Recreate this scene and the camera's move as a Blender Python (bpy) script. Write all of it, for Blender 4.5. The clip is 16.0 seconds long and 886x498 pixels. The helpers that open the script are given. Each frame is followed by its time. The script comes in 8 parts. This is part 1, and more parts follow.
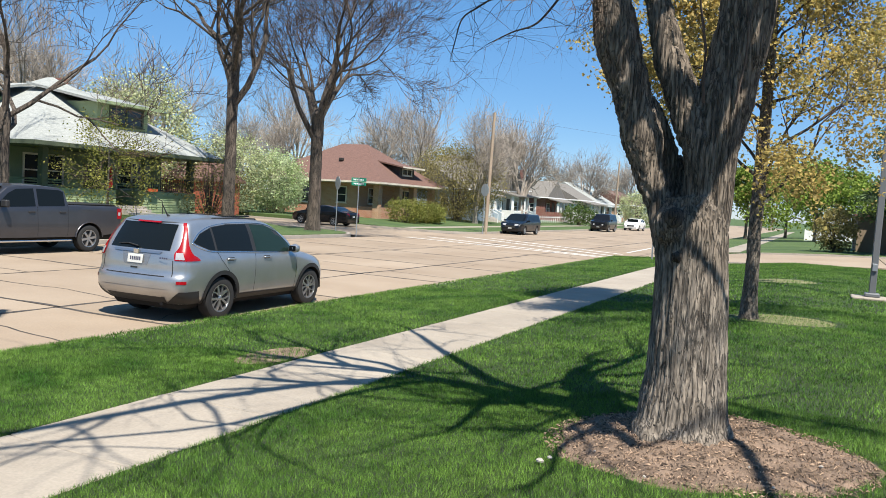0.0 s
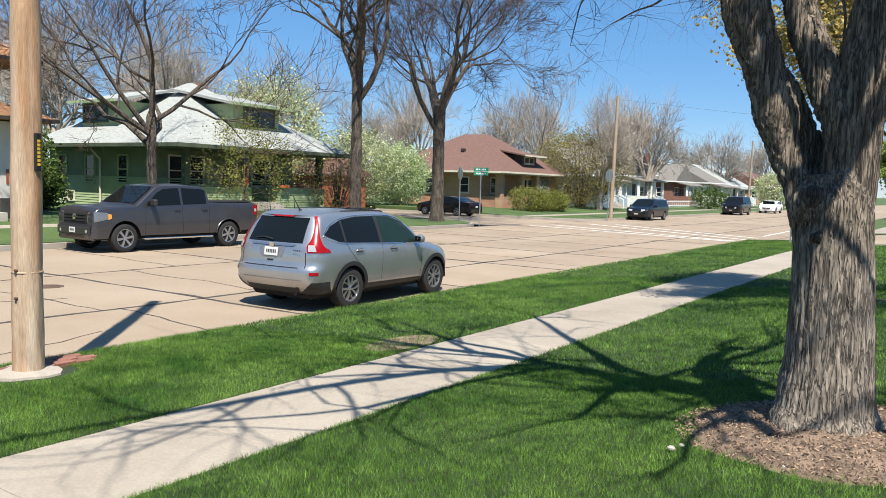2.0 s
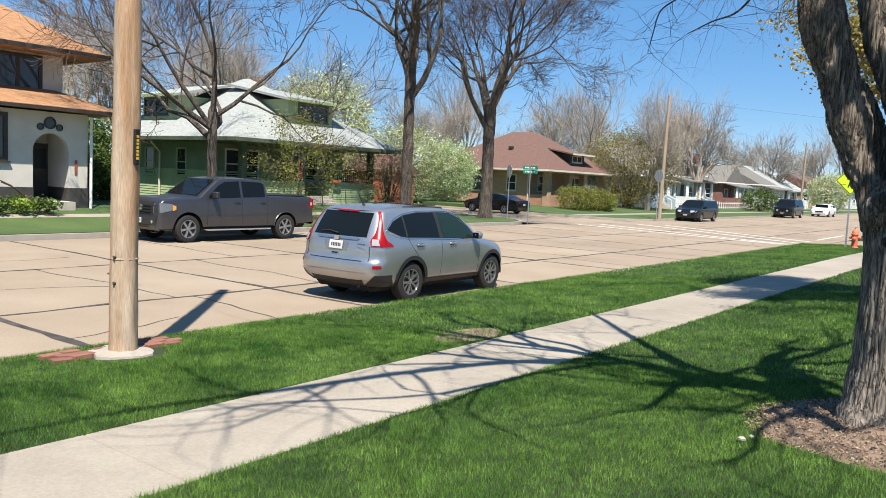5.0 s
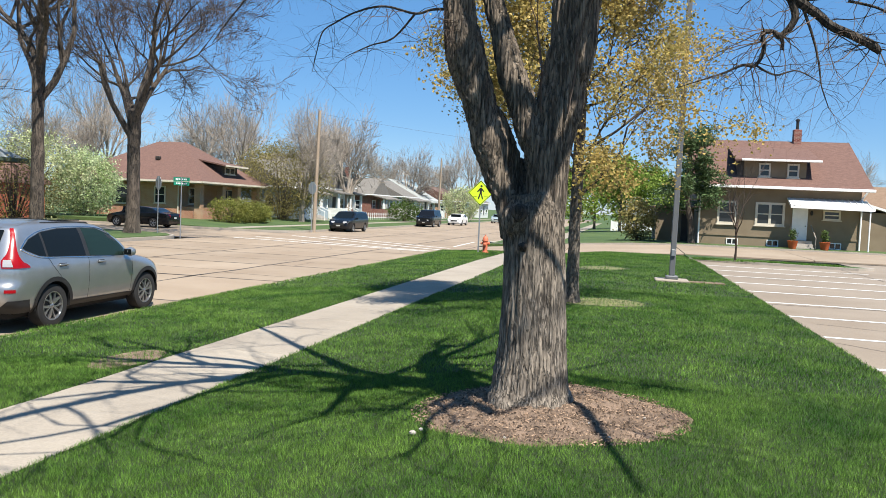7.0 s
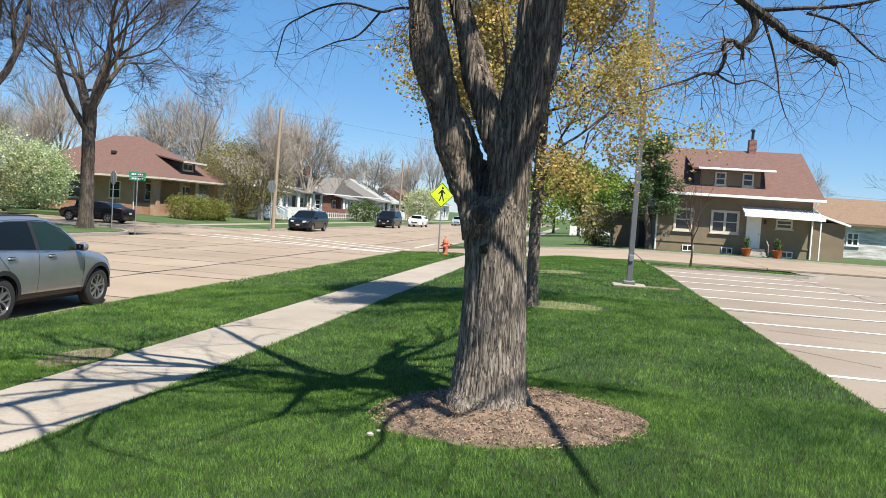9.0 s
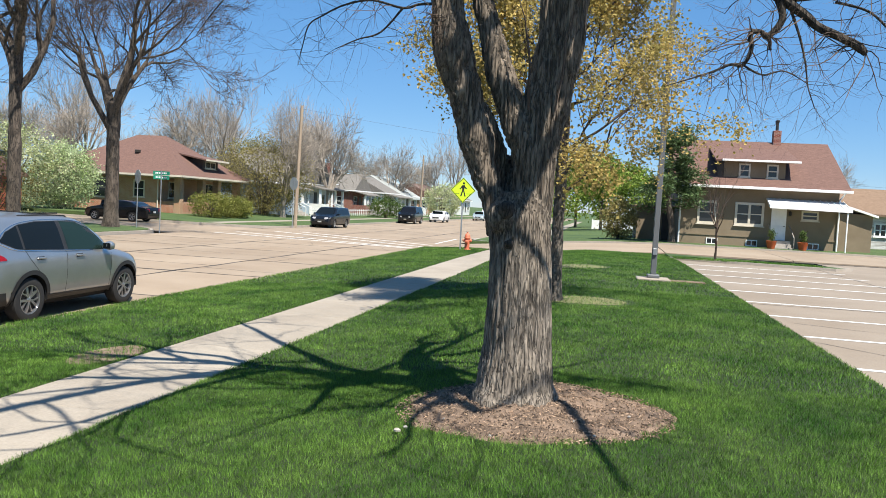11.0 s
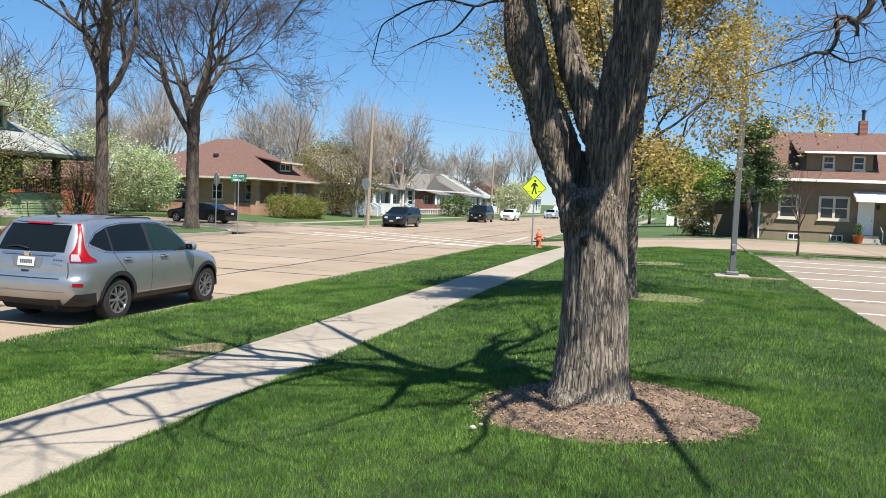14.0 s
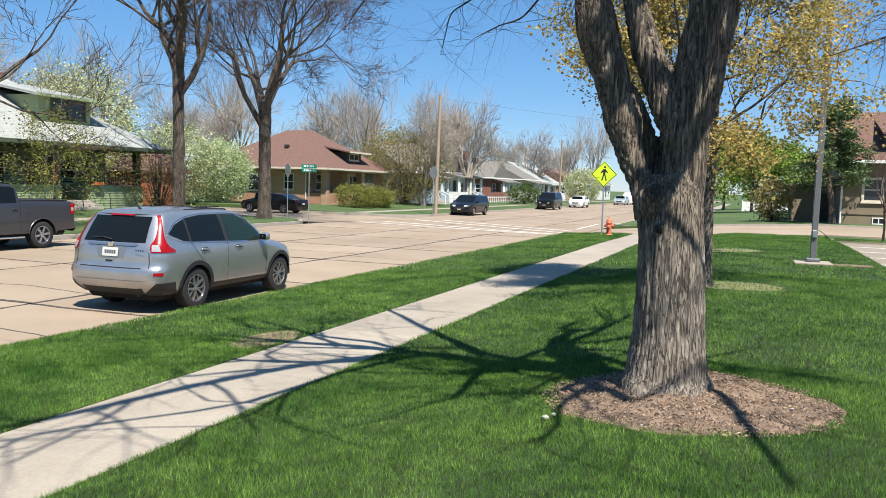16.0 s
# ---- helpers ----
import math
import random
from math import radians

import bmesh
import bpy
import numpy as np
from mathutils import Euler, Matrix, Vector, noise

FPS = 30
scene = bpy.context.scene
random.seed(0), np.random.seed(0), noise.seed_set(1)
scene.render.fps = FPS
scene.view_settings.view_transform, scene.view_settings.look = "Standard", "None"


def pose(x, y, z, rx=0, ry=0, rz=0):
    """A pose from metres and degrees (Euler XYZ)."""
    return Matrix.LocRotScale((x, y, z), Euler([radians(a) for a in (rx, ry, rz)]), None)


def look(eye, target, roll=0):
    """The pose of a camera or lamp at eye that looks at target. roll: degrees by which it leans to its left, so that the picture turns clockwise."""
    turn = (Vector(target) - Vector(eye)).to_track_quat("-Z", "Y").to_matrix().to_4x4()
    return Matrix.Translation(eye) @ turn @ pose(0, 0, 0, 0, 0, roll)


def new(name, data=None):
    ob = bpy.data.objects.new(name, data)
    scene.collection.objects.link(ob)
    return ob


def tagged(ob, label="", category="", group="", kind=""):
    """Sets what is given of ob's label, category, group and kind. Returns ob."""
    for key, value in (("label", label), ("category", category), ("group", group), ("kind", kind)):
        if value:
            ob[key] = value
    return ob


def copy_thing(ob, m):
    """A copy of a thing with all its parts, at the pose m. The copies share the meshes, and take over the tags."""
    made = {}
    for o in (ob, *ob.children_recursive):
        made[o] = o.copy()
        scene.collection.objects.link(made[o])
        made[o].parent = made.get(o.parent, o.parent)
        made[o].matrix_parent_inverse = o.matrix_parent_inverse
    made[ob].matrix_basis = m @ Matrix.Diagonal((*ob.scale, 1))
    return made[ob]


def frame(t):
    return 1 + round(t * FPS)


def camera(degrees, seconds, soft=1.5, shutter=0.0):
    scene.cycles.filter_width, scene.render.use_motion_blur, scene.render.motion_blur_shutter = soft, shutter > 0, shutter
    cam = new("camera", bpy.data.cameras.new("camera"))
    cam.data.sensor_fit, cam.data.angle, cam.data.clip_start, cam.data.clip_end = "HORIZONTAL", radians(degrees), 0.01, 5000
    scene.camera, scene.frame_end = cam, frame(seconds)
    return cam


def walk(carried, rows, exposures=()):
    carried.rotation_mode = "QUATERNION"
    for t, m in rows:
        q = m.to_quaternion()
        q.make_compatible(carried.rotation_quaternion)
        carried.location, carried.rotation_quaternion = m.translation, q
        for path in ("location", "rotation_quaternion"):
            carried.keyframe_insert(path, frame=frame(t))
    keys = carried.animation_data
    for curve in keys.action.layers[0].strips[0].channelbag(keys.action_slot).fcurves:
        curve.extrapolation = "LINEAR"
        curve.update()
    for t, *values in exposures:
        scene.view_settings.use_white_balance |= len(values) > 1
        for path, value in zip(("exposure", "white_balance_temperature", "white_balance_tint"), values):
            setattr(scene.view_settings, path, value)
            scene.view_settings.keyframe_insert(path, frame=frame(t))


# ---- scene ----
cam = camera(58.5, 16.0, soft=0.6)
PATH = [
    (0, (0.465, 0.832, 2.191), (-0.387, 2.638, 2.069), 3.5),
    (0.5, (0.478, 0.817, 2.189), (-0.43, 2.595, 2.069), 3.3),
    (1, (0.477, 0.817, 2.19), (-0.481, 2.569, 2.07), 2.9),
    (1.5, (0.493, 0.798, 2.176), (-0.507, 2.524, 2.039), 2.4),
    (2, (0.484, 0.795, 2.178), (-0.635, 2.444, 2.015), 1.7),
    (2.5, (0.484, 0.717, 2.174), (-0.768, 2.268, 2.016), 1.7),
    (3, (0.394, 0.631, 2.186), (-0.93, 2.119, 2.004), 1.9),
    (5.5, (0.456, 0.316, 2.185), (-0.63, 1.988, 2.018), 3.4),
    (6, (0.395, 0.318, 2.193), (-0.441, 2.13, 2.06), 2.3),
    (6.5, (0.35, 0.285, 2.185), (-0.243, 2.192, 2.06), 1.8),
    (7, (0.352, 0.219, 2.19), (-0.084, 2.168, 2.084), 2.5),
    (7.5, (0.351, 0.222, 2.188), (-0.003, 2.189, 2.102), 2.9),
    (8, (0.343, 0.235, 2.184), (0.011, 2.206, 2.11), 3.3),
    (8.5, (0.342, 0.231, 2.178), (0.008, 2.2, 2.088), 3.6),
    (9, (0.335, 0.252, 2.18), (-0.002, 2.221, 2.084), 3.7),
    (11.5, (0.302, 0.248, 2.184), (-0.136, 2.196, 2.066), 2.5),
    (12, (0.298, 0.237, 2.18), (-0.192, 2.172, 2.054), 2.2),
    (12.5, (0.297, 0.23, 2.179), (-0.204, 2.162, 2.047), 2.7),
    (13, (0.291, 0.234, 2.175), (-0.221, 2.163, 2.044), 2.8),
    (13.5, (0.289, 0.235, 2.179), (-0.243, 2.158, 2.048), 2.7),
    (14, (0.286, 0.238, 2.176), (-0.276, 2.153, 2.053), 2.3),
    (14.5, (0.294, 0.23, 2.181), (-0.319, 2.13, 2.072), 1.6),
    (15, (0.293, 0.226, 2.184), (-0.348, 2.117, 2.069), 1.3),
    (15.5, (0.279, 0.244, 2.177), (-0.398, 2.121, 2.042), 1.3),
    (16, (0.257, 0.246, 2.181), (-0.465, 2.104, 2.022), 1.6),
]
walk(cam, [(t, look(eye, target, roll)) for t, eye, target, roll in PATH])

# ---- light ----
SUN = Vector((0.345, -0.36, 0.866)).normalized()
world = bpy.data.worlds.new("sky")
scene.world = world
world.use_nodes = True
wn = world.node_tree
sky = wn.nodes.new("ShaderNodeTexSky")
sky.sky_type = "NISHITA"
sky.sun_disc = False
sky.sun_elevation = radians(60)
sky.sun_rotation = radians(136)
sky.altitude = 1200
sky.air_density, sky.dust_density, sky.ozone_density = 1.0, 0.0, 2.2
blue = wn.nodes.new("ShaderNodeHueSaturation")
blue.inputs["Saturation"].default_value = 1.25
wn.links.new(sky.outputs["Color"], blue.inputs["Color"])
# thin high haze evens the blue between zenith and horizon
haze = wn.nodes.new("ShaderNodeMixRGB")
haze.inputs["Fac"].default_value = 0.45
haze.inputs["Color2"].default_value = (1.45, 3.8, 7.7, 1)
wn.links.new(blue.outputs["Color"], haze.inputs["Color1"])
wn.links.new(haze.outputs["Color"], wn.nodes["Background"].inputs["Color"])
wn.nodes["Background"].inputs["Strength"].default_value = 0.063
sun_data = bpy.data.lights.new("sun", "SUN")
sun_data.energy, sun_data.angle, sun_data.color = 5.0, radians(0.53), (1.0, 0.95, 0.86)
sun = new("sun", sun_data)
sun.matrix_world = look(SUN * 60, (0, 0, 0))
scene.view_settings.exposure = 0.98

# ---- mesh helpers ----


class Geo:
    """Vertices and faces gathered for one mesh."""

    def __init__(self):
        self.v, self.f = [], []

    def add(self, verts, faces):
        k = len(self.v)
        self.v.extend(verts)
        self.f.extend([tuple(i + k for i in f) for f in faces])
        return self

    def box(self, x0, x1, y0, y1, z0, z1, c=0.0):
        """A box; c chamfers all its edges."""
        if c <= 0:
            v = [(x, y, z) for z in (z0, z1) for y in (y0, y1) for x in (x0, x1)]
            return self.add(v, [(0, 2, 3, 1), (4, 5, 7, 6), (0, 1, 5, 4), (2, 6, 7, 3), (0, 4, 6, 2), (1, 3, 7, 5)])
        c = min(c, (x1 - x0) * 0.45, (y1 - y0) * 0.45, (z1 - z0) * 0.45)
        bm = bmesh.new()
        bmesh.ops.create_cube(bm, size=1.0)
        for p in bm.verts:
            p.co = Vector((x0 + (p.co.x + 0.5) * (x1 - x0), y0 + (p.co.y + 0.5) * (y1 - y0), z0 + (p.co.z + 0.5) * (z1 - z0)))
        bmesh.ops.bevel(bm, geom=bm.edges[:], offset=c, segments=1, affect="EDGES")
        bm.verts.index_update()
        self.add([p.co[:] for p in bm.verts], [[p.index for p in f.verts] for f in bm.faces])
        bm.free()
        return self

    def tube(self, pts, radii, n=8, cap=True, wob=0.0):
        """A round tube along points with a radius at each."""
        pts = [Vector(p) for p in pts]
        k = len(self.v)
        side = None
        for i, p in enumerate(pts):
            d = (pts[min(i + 1, len(pts) - 1)] - pts[max(i - 1, 0)]).normalized()
            if side is None:
                side = d.orthogonal().normalized()
            side = (side - d * side.dot(d)).normalized()
            up = d.cross(side)
            for j in range(n):
                a = 2 * math.pi * j / n
                r = radii[i] * (1 + (random.uniform(-wob, wob) if wob else 0))
                self.v.append(tuple(p + (side * math.cos(a) + up * math.sin(a)) * r))
        for i in range(len(pts) - 1):
            for j in range(n):
                a, b = k + i * n + j, k + i * n + (j + 1) % n
                self.f.append((a, b, b + n, a + n))
        if cap:
            self.f.append(tuple(k + j for j in reversed(range(n))))
            self.f.append(tuple(k + (len(pts) - 1) * n + j for j in range(n)))
        return self

    def lathe(self, profile, n=16, at=(0, 0, 0), axis="z", cap=True):
        """A turned body from (radius, height) pairs."""
        k = len(self.v)
        for r, h in profile:
            for j in range(n):
                a = 2 * math.pi * j / n
                c, s = r * math.cos(a), r * math.sin(a)
                p = (c, s, h) if axis == "z" else (h, c, s) if axis == "x" else (s, h, c)
                self.v.append((p[0] + at[0], p[1] + at[1], p[2] + at[2]))
        m = len(profile)
        for i in range(m - 1):
            for j in range(n):
                a, b = k + i * n + j, k + i * n + (j + 1) % n
                self.f.append((a, b, b + n, a + n))
        if cap:
            self.f.append(tuple(k + j for j in reversed(range(n))))
            self.f.append(tuple(k + (m - 1) * n + j for j in range(n)))
        return self

    def prism(self, poly, axis, a, b):
        """A polygon of pairs drawn out along an axis from a to b."""
        n = len(poly)

        def put(p, h):
            return (h, p[0], p[1]) if axis == "x" else (p[0], h, p[1]) if axis == "y" else (p[0], p[1], h)

        v = [put(p, a) for p in poly] + [put(p, b) for p in poly]
        f = [tuple(reversed(range(n))), tuple(range(n, 2 * n))] + [(i, (i + 1) % n, (i + 1) % n + n, i + n) for i in range(n)]
        return self.add(v, f)

    def grid(self, fn, us, vs):
        """A sheet fn(u, v) over two lists."""
        k, n = len(self.v), len(vs)
        for u in us:
            for w in vs:
                self.v.append(tuple(fn(u, w)))
        for i in range(len(us) - 1):
            for j in range(n - 1):
                a = k + i * n + j
                self.f.append((a, a + n, a + n + 1, a + 1))
        return self

    def mesh(self, name, smooth=False, turn=True):
        me = bpy.data.meshes.new(name)
        me.from_pydata(self.v, [], self.f)
        if turn:
            bm = bmesh.new()
            bm.from_mesh(me)
            bmesh.ops.recalc_face_normals(bm, faces=bm.faces[:])
            bm.to_mesh(me)
            bm.free()
        if smooth:
            me.polygons.foreach_set("use_smooth", [True] * len(me.polygons))
            me.set_sharp_from_angle(angle=radians(smooth if smooth is not True else 40))
        me.update()
        return me


def part(name, geo, material, parent=None, label="", smooth=False, turn=True):
    """Links a Geo as one mesh object, under a thing or a part if one is given."""
    me = geo.mesh(name, smooth, turn) if isinstance(geo, Geo) else geo
    if material and not me.materials:
        me.materials.append(material)
    ob = new(name, me)
    if parent:
        ob.parent = parent
    if label:
        ob["label"] = label
    return ob


def thing(name, m, label, category, group="", kind=""):
    ob = new(name)
    ob.empty_display_size = 0.2
    ob.matrix_world = m
    return tagged(ob, label, category, group, kind)


# ---- materials ----


def material(name, c1, c2, scale=3.0, rough=0.8, bump=0.15, fine=40.0, metal=0.0, spread=0.0, coords="Object", stretch=(1, 1, 1), coat=0.0, depth=0.01, detail=0.12, spec=0.5):
    """A surface mixed from two colours by broad noise, with fine grain, relief and a random shift from piece to piece."""
    m = bpy.data.materials.new(name)
    m.use_nodes = True
    nt = m.node_tree
    b = nt.nodes["Principled BSDF"]
    b.inputs["Roughness"].default_value, b.inputs["Metallic"].default_value = rough, metal
    b.inputs["Coat Weight"].default_value, b.inputs["Coat Roughness"].default_value = coat, 0.03
    b.inputs["Specular IOR Level"].default_value = spec
    tc = nt.nodes.new("ShaderNodeTexCoord")
    mp = nt.nodes.new("ShaderNodeMapping")
    mp.inputs["Scale"].default_value = stretch
    if coords == "World":
        src = nt.nodes.new("ShaderNodeNewGeometry").outputs["Position"]
    else:
        src = tc.outputs["Object"]
    nt.links.new(src, mp.inputs["Vector"])
    n1, n2 = nt.nodes.new("ShaderNodeTexNoise"), nt.nodes.new("ShaderNodeTexNoise")
    n1.inputs["Scale"].default_value, n1.inputs["Detail"].default_value, n1.inputs["Roughness"].default_value = scale, 6, 0.6
    n2.inputs["Scale"].default_value, n2.inputs["Detail"].default_value = fine, 4
    for n in (n1, n2):
        nt.links.new(mp.outputs["Vector"], n.inputs["Vector"])
    ramp = nt.nodes.new("ShaderNodeValToRGB")
    ramp.color_ramp.elements[0].position, ramp.color_ramp.elements[1].position = 0.32, 0.68
    ramp.color_ramp.elements[0].color, ramp.color_ramp.elements[1].color = (*c1, 1), (*c2, 1)
    nt.links.new(n1.outputs["Fac"], ramp.inputs["Fac"])
    hsv = nt.nodes.new("ShaderNodeHueSaturation")
    nt.links.new(ramp.outputs["Color"], hsv.inputs["Color"])
    grain = nt.nodes.new("ShaderNodeMapRange")
    grain.inputs["From Min"].default_value, grain.inputs["From Max"].default_value = 0.25, 0.75
    grain.inputs["To Min"].default_value, grain.inputs["To Max"].default_value = 1 - detail, 1 + detail
    nt.links.new(n2.outputs["Fac"], grain.inputs["Value"])
    val = grain.outputs["Result"]
    if spread:
        rnd = nt.nodes.new("ShaderNodeNewGeometry").outputs["Random Per Island"] if spread < 0 else nt.nodes.new("ShaderNodeObjectInfo").outputs["Random"]
        mr = nt.nodes.new("ShaderNodeMapRange")
        mr.inputs["To Min"].default_value, mr.inputs["To Max"].default_value = 1 - abs(spread), 1 + abs(spread)
        nt.links.new(rnd, mr.inputs["Value"])
        mul = nt.nodes.new("ShaderNodeMath")
        mul.operation = "MULTIPLY"
        nt.links.new(val, mul.inputs[0])
        nt.links.new(mr.outputs["Result"], mul.inputs[1])
        val = mul.outputs["Value"]
    nt.links.new(val, hsv.inputs["Value"])
    nt.links.new(hsv.outputs["Color"], b.inputs["Base Color"])
    if bump:
        bp = nt.nodes.new("ShaderNodeBump")
        bp.inputs["Strength"].default_value, bp.inputs["Distance"].default_value = bump, depth
        nt.links.new(n2.outputs["Fac"], bp.inputs["Height"])
        nt.links.new(bp.outputs["Normal"], b.inputs["Normal"])
    return m


def plain(name, c, rough=0.5, metal=0.0, coat=0.0, spec=0.4):
    return material(name, tuple(x * 0.94 for x in c), tuple(min(1, x * 1.06) for x in c), 2.0, rough, 0.03, 60.0, metal, 0.0, coat=coat, detail=0.04, spec=spec)


def glass(name, tint, rough=0.02, spec=0.5):
    """Dark glazing: a glossy pane over a dim interior."""
    m = bpy.data.materials.new(name)
    m.use_nodes = True
    b = m.node_tree.nodes["Principled BSDF"]
    b.inputs["Base Color"].default_value = (*tint, 1)
    b.inputs["Roughness"].default_value = rough
    b.inputs["Specular IOR Level"].default_value = spec
    return m


M = {}


def furrowed(m, scale, tall, dark):
    """Adds long cracks between plates of bark, with relief; their black puts crevice shade into the colour."""
    nt = m.node_tree
    b = nt.nodes["Principled BSDF"]
    tc, mp = nt.nodes.new("ShaderNodeTexCoord"), nt.nodes.new("ShaderNodeMapping")
    mp.inputs["Scale"].default_value = (1, 1, tall)
    nt.links.new(tc.outputs["Object"], mp.inputs["Vector"])
    n = nt.nodes.new("ShaderNodeTexNoise")
    n.inputs["Scale"].default_value, n.inputs["Detail"].default_value, n.inputs["Roughness"].default_value, n.inputs["Distortion"].default_value = scale, 3, 0.55, 0.6
    nt.links.new(mp.outputs["Vector"], n.inputs["Vector"])
    s, a, r = nt.nodes.new("ShaderNodeMath"), nt.nodes.new("ShaderNodeMath"), nt.nodes.new("ShaderNodeMapRange")
    s.operation, a.operation = "SUBTRACT", "ABSOLUTE"
    s.inputs[1].default_value = 0.5
    nt.links.new(n.outputs["Fac"], s.inputs[0])
    nt.links.new(s.outputs["Value"], a.inputs[0])
    nt.links.new(a.outputs["Value"], r.inputs["Value"])
    r.inputs["From Min"].default_value, r.inputs["From Max"].default_value = 0.008, 0.05
    r.inputs["To Min"].default_value, r.inputs["To Max"].default_value = dark, 1.0
    mul = nt.nodes.new("ShaderNodeMixRGB")
    mul.blend_type = "MULTIPLY"
    mul.inputs["Fac"].default_value = 1.0
    nt.links.new(b.inputs["Base Color"].links[0].from_socket, mul.inputs["Color1"])
    nt.links.new(r.outputs["Result"], mul.inputs["Color2"])
    nt.links.new(mul.outputs["Color"], b.inputs["Base Color"])
    bp = nt.nodes.new("ShaderNodeBump")
    bp.inputs["Strength"].default_value, bp.inputs["Distance"].default_value = 1.0, 0.02
    nt.links.new(r.outputs["Result"], bp.inputs["Height"])
    nt.links.new(b.inputs["Normal"].links[0].from_socket, bp.inputs["Normal"])
    nt.links.new(bp.outputs["Normal"], b.inputs["Normal"])
    return m


M["concrete"] = material("road concrete", (0.231, 0.173, 0.119), (0.287, 0.226, 0.164), 0.35, 0.9, 0.25, 30.0, 0, 0.06, "World", detail=0.10)
M["walk"] = material("sidewalk concrete", (0.240, 0.204, 0.161), (0.309, 0.268, 0.215), 0.8, 0.9, 0.3, 45.0, 0, 0.05, "World", detail=0.12)
M["lot"] = material("lot concrete", (0.195, 0.154, 0.113), (0.248, 0.204, 0.157), 0.4, 0.9, 0.25, 30.0, 0, 0, "World")
M["tar"] = material("joint tar", (0.03, 0.027, 0.024), (0.08, 0.066, 0.055), 2.0, 0.8, 0.4, 40.0, 0, 0, "World")
# soil kept extra dark: shade between grass blades is in its colour
M["soil"] = material("turf soil", (0.010, 0.019, 0.005), (0.022, 0.035, 0.008), 0.7, 0.95, 0.6, 60.0, 0, 0, "World", detail=0.3)
M["lawn_far"] = material("far lawn", (0.034, 0.066, 0.014), (0.069, 0.106, 0.025), 0.35, 0.95, 0.8, 25.0, 0, 0, "World", detail=0.35, depth=0.03)
M["paint_white"] = material("road paint", (0.546, 0.538, 0.515), (0.671, 0.671, 0.655), 5.0, 0.7, 0.2, 50.0, 0, 0, "World", detail=0.12)
M["bark"] = furrowed(material("dark grey-brown bark", (0.027, 0.022, 0.017), (0.082, 0.066, 0.051), 14.0, 0.95, 0.8, 70.0, 0, 0, "Object", (1, 1, 0.35), depth=0.012, detail=0.35), 24.0, 0.09, 0.3)
M["bark_trunk"] = furrowed(material("old trunk bark", (0.078, 0.064, 0.050), (0.222, 0.187, 0.148), 18.0, 0.95, 0.8, 60.0, 0, 0, "Object", (1, 1, 0.45), depth=0.012, detail=0.35), 36.0, 0.22, 0.42)


def darkened_upward(m, z0, z1, c):
    """The pale weathered skin of the foot gives way, unevenly, to darker bark; crown shade on the limbs is put into
    this colour.
    """
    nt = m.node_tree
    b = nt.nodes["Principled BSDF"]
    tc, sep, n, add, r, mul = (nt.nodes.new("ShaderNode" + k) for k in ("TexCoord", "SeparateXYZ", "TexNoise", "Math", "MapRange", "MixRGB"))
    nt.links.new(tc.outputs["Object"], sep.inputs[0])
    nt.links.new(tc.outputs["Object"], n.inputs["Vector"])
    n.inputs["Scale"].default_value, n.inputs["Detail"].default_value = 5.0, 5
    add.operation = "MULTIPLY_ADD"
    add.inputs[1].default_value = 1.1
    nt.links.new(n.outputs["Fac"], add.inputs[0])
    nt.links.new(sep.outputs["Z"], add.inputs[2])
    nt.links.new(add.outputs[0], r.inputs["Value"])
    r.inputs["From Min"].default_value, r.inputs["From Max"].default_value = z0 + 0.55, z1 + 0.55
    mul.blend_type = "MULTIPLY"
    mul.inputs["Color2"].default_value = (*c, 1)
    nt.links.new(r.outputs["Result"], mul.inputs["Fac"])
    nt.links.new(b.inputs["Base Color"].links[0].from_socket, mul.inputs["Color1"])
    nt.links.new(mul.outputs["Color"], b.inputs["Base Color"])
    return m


M["bark_old"] = darkened_upward(furrowed(material("old furrowed bark", (0.107, 0.087, 0.068), (0.315, 0.264, 0.208), 20.0, 0.95, 0.8, 60.0, 0, 0, "Object", (1, 1, 0.25), depth=0.012, detail=0.4), 34.0, 0.09, 0.45), 1.45, 2.4, (0.74, 0.70, 0.66))
M["bark_far"] = material("brown bark", (0.058, 0.044, 0.034), (0.133, 0.105, 0.082), 5.0, 0.95, 0.8, 30.0, 0, 0, "Object", (1, 1, 0.3), depth=0.02, detail=0.25)
M["bark_far"] = furrowed(M["bark_far"], 11.0, 0.16, 0.35)
M["twig"] = material("twig", (0.05, 0.033, 0.024), (0.11, 0.075, 0.054), 3.0, 0.9, 0, 10.0, 0, -0.3)
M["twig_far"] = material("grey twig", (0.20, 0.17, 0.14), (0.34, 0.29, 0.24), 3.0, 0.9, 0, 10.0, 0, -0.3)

# ---- ground ----
CURB, CURB_L = -7.75, -21.6
WALK_L, WALK_R = -4.68, -3.46
LOT = 3.13
STREET_END = 37.0
FAR_SIDE = 44.8


def sstep(a, b, x):
    t = min(1, max(0, (x - a) / (b - a)))
    return t * t * (3 - 2 * t)


def lawn_z(x, y):
    """Height of the near block: a verge, the walk's shelf, and a low bank up to the lot."""
    z = 0.19 + 0.13 * sstep(CURB, WALK_L, x) + 0.30 * sstep(WALK_R - 0.1, 0.2, x)
    return z - 0.1 * sstep(27, STREET_END, y) * sstep(-7, -2, x)


def road_z(x, y):
    """The street lies level; the side street climbs to the lot."""
    return 0.58 * sstep(-9.0, 3.0, x) * sstep(-7.75, -4.0, x) + 0.10 * sstep(37, 45, y) * sstep(-8, 0, x)


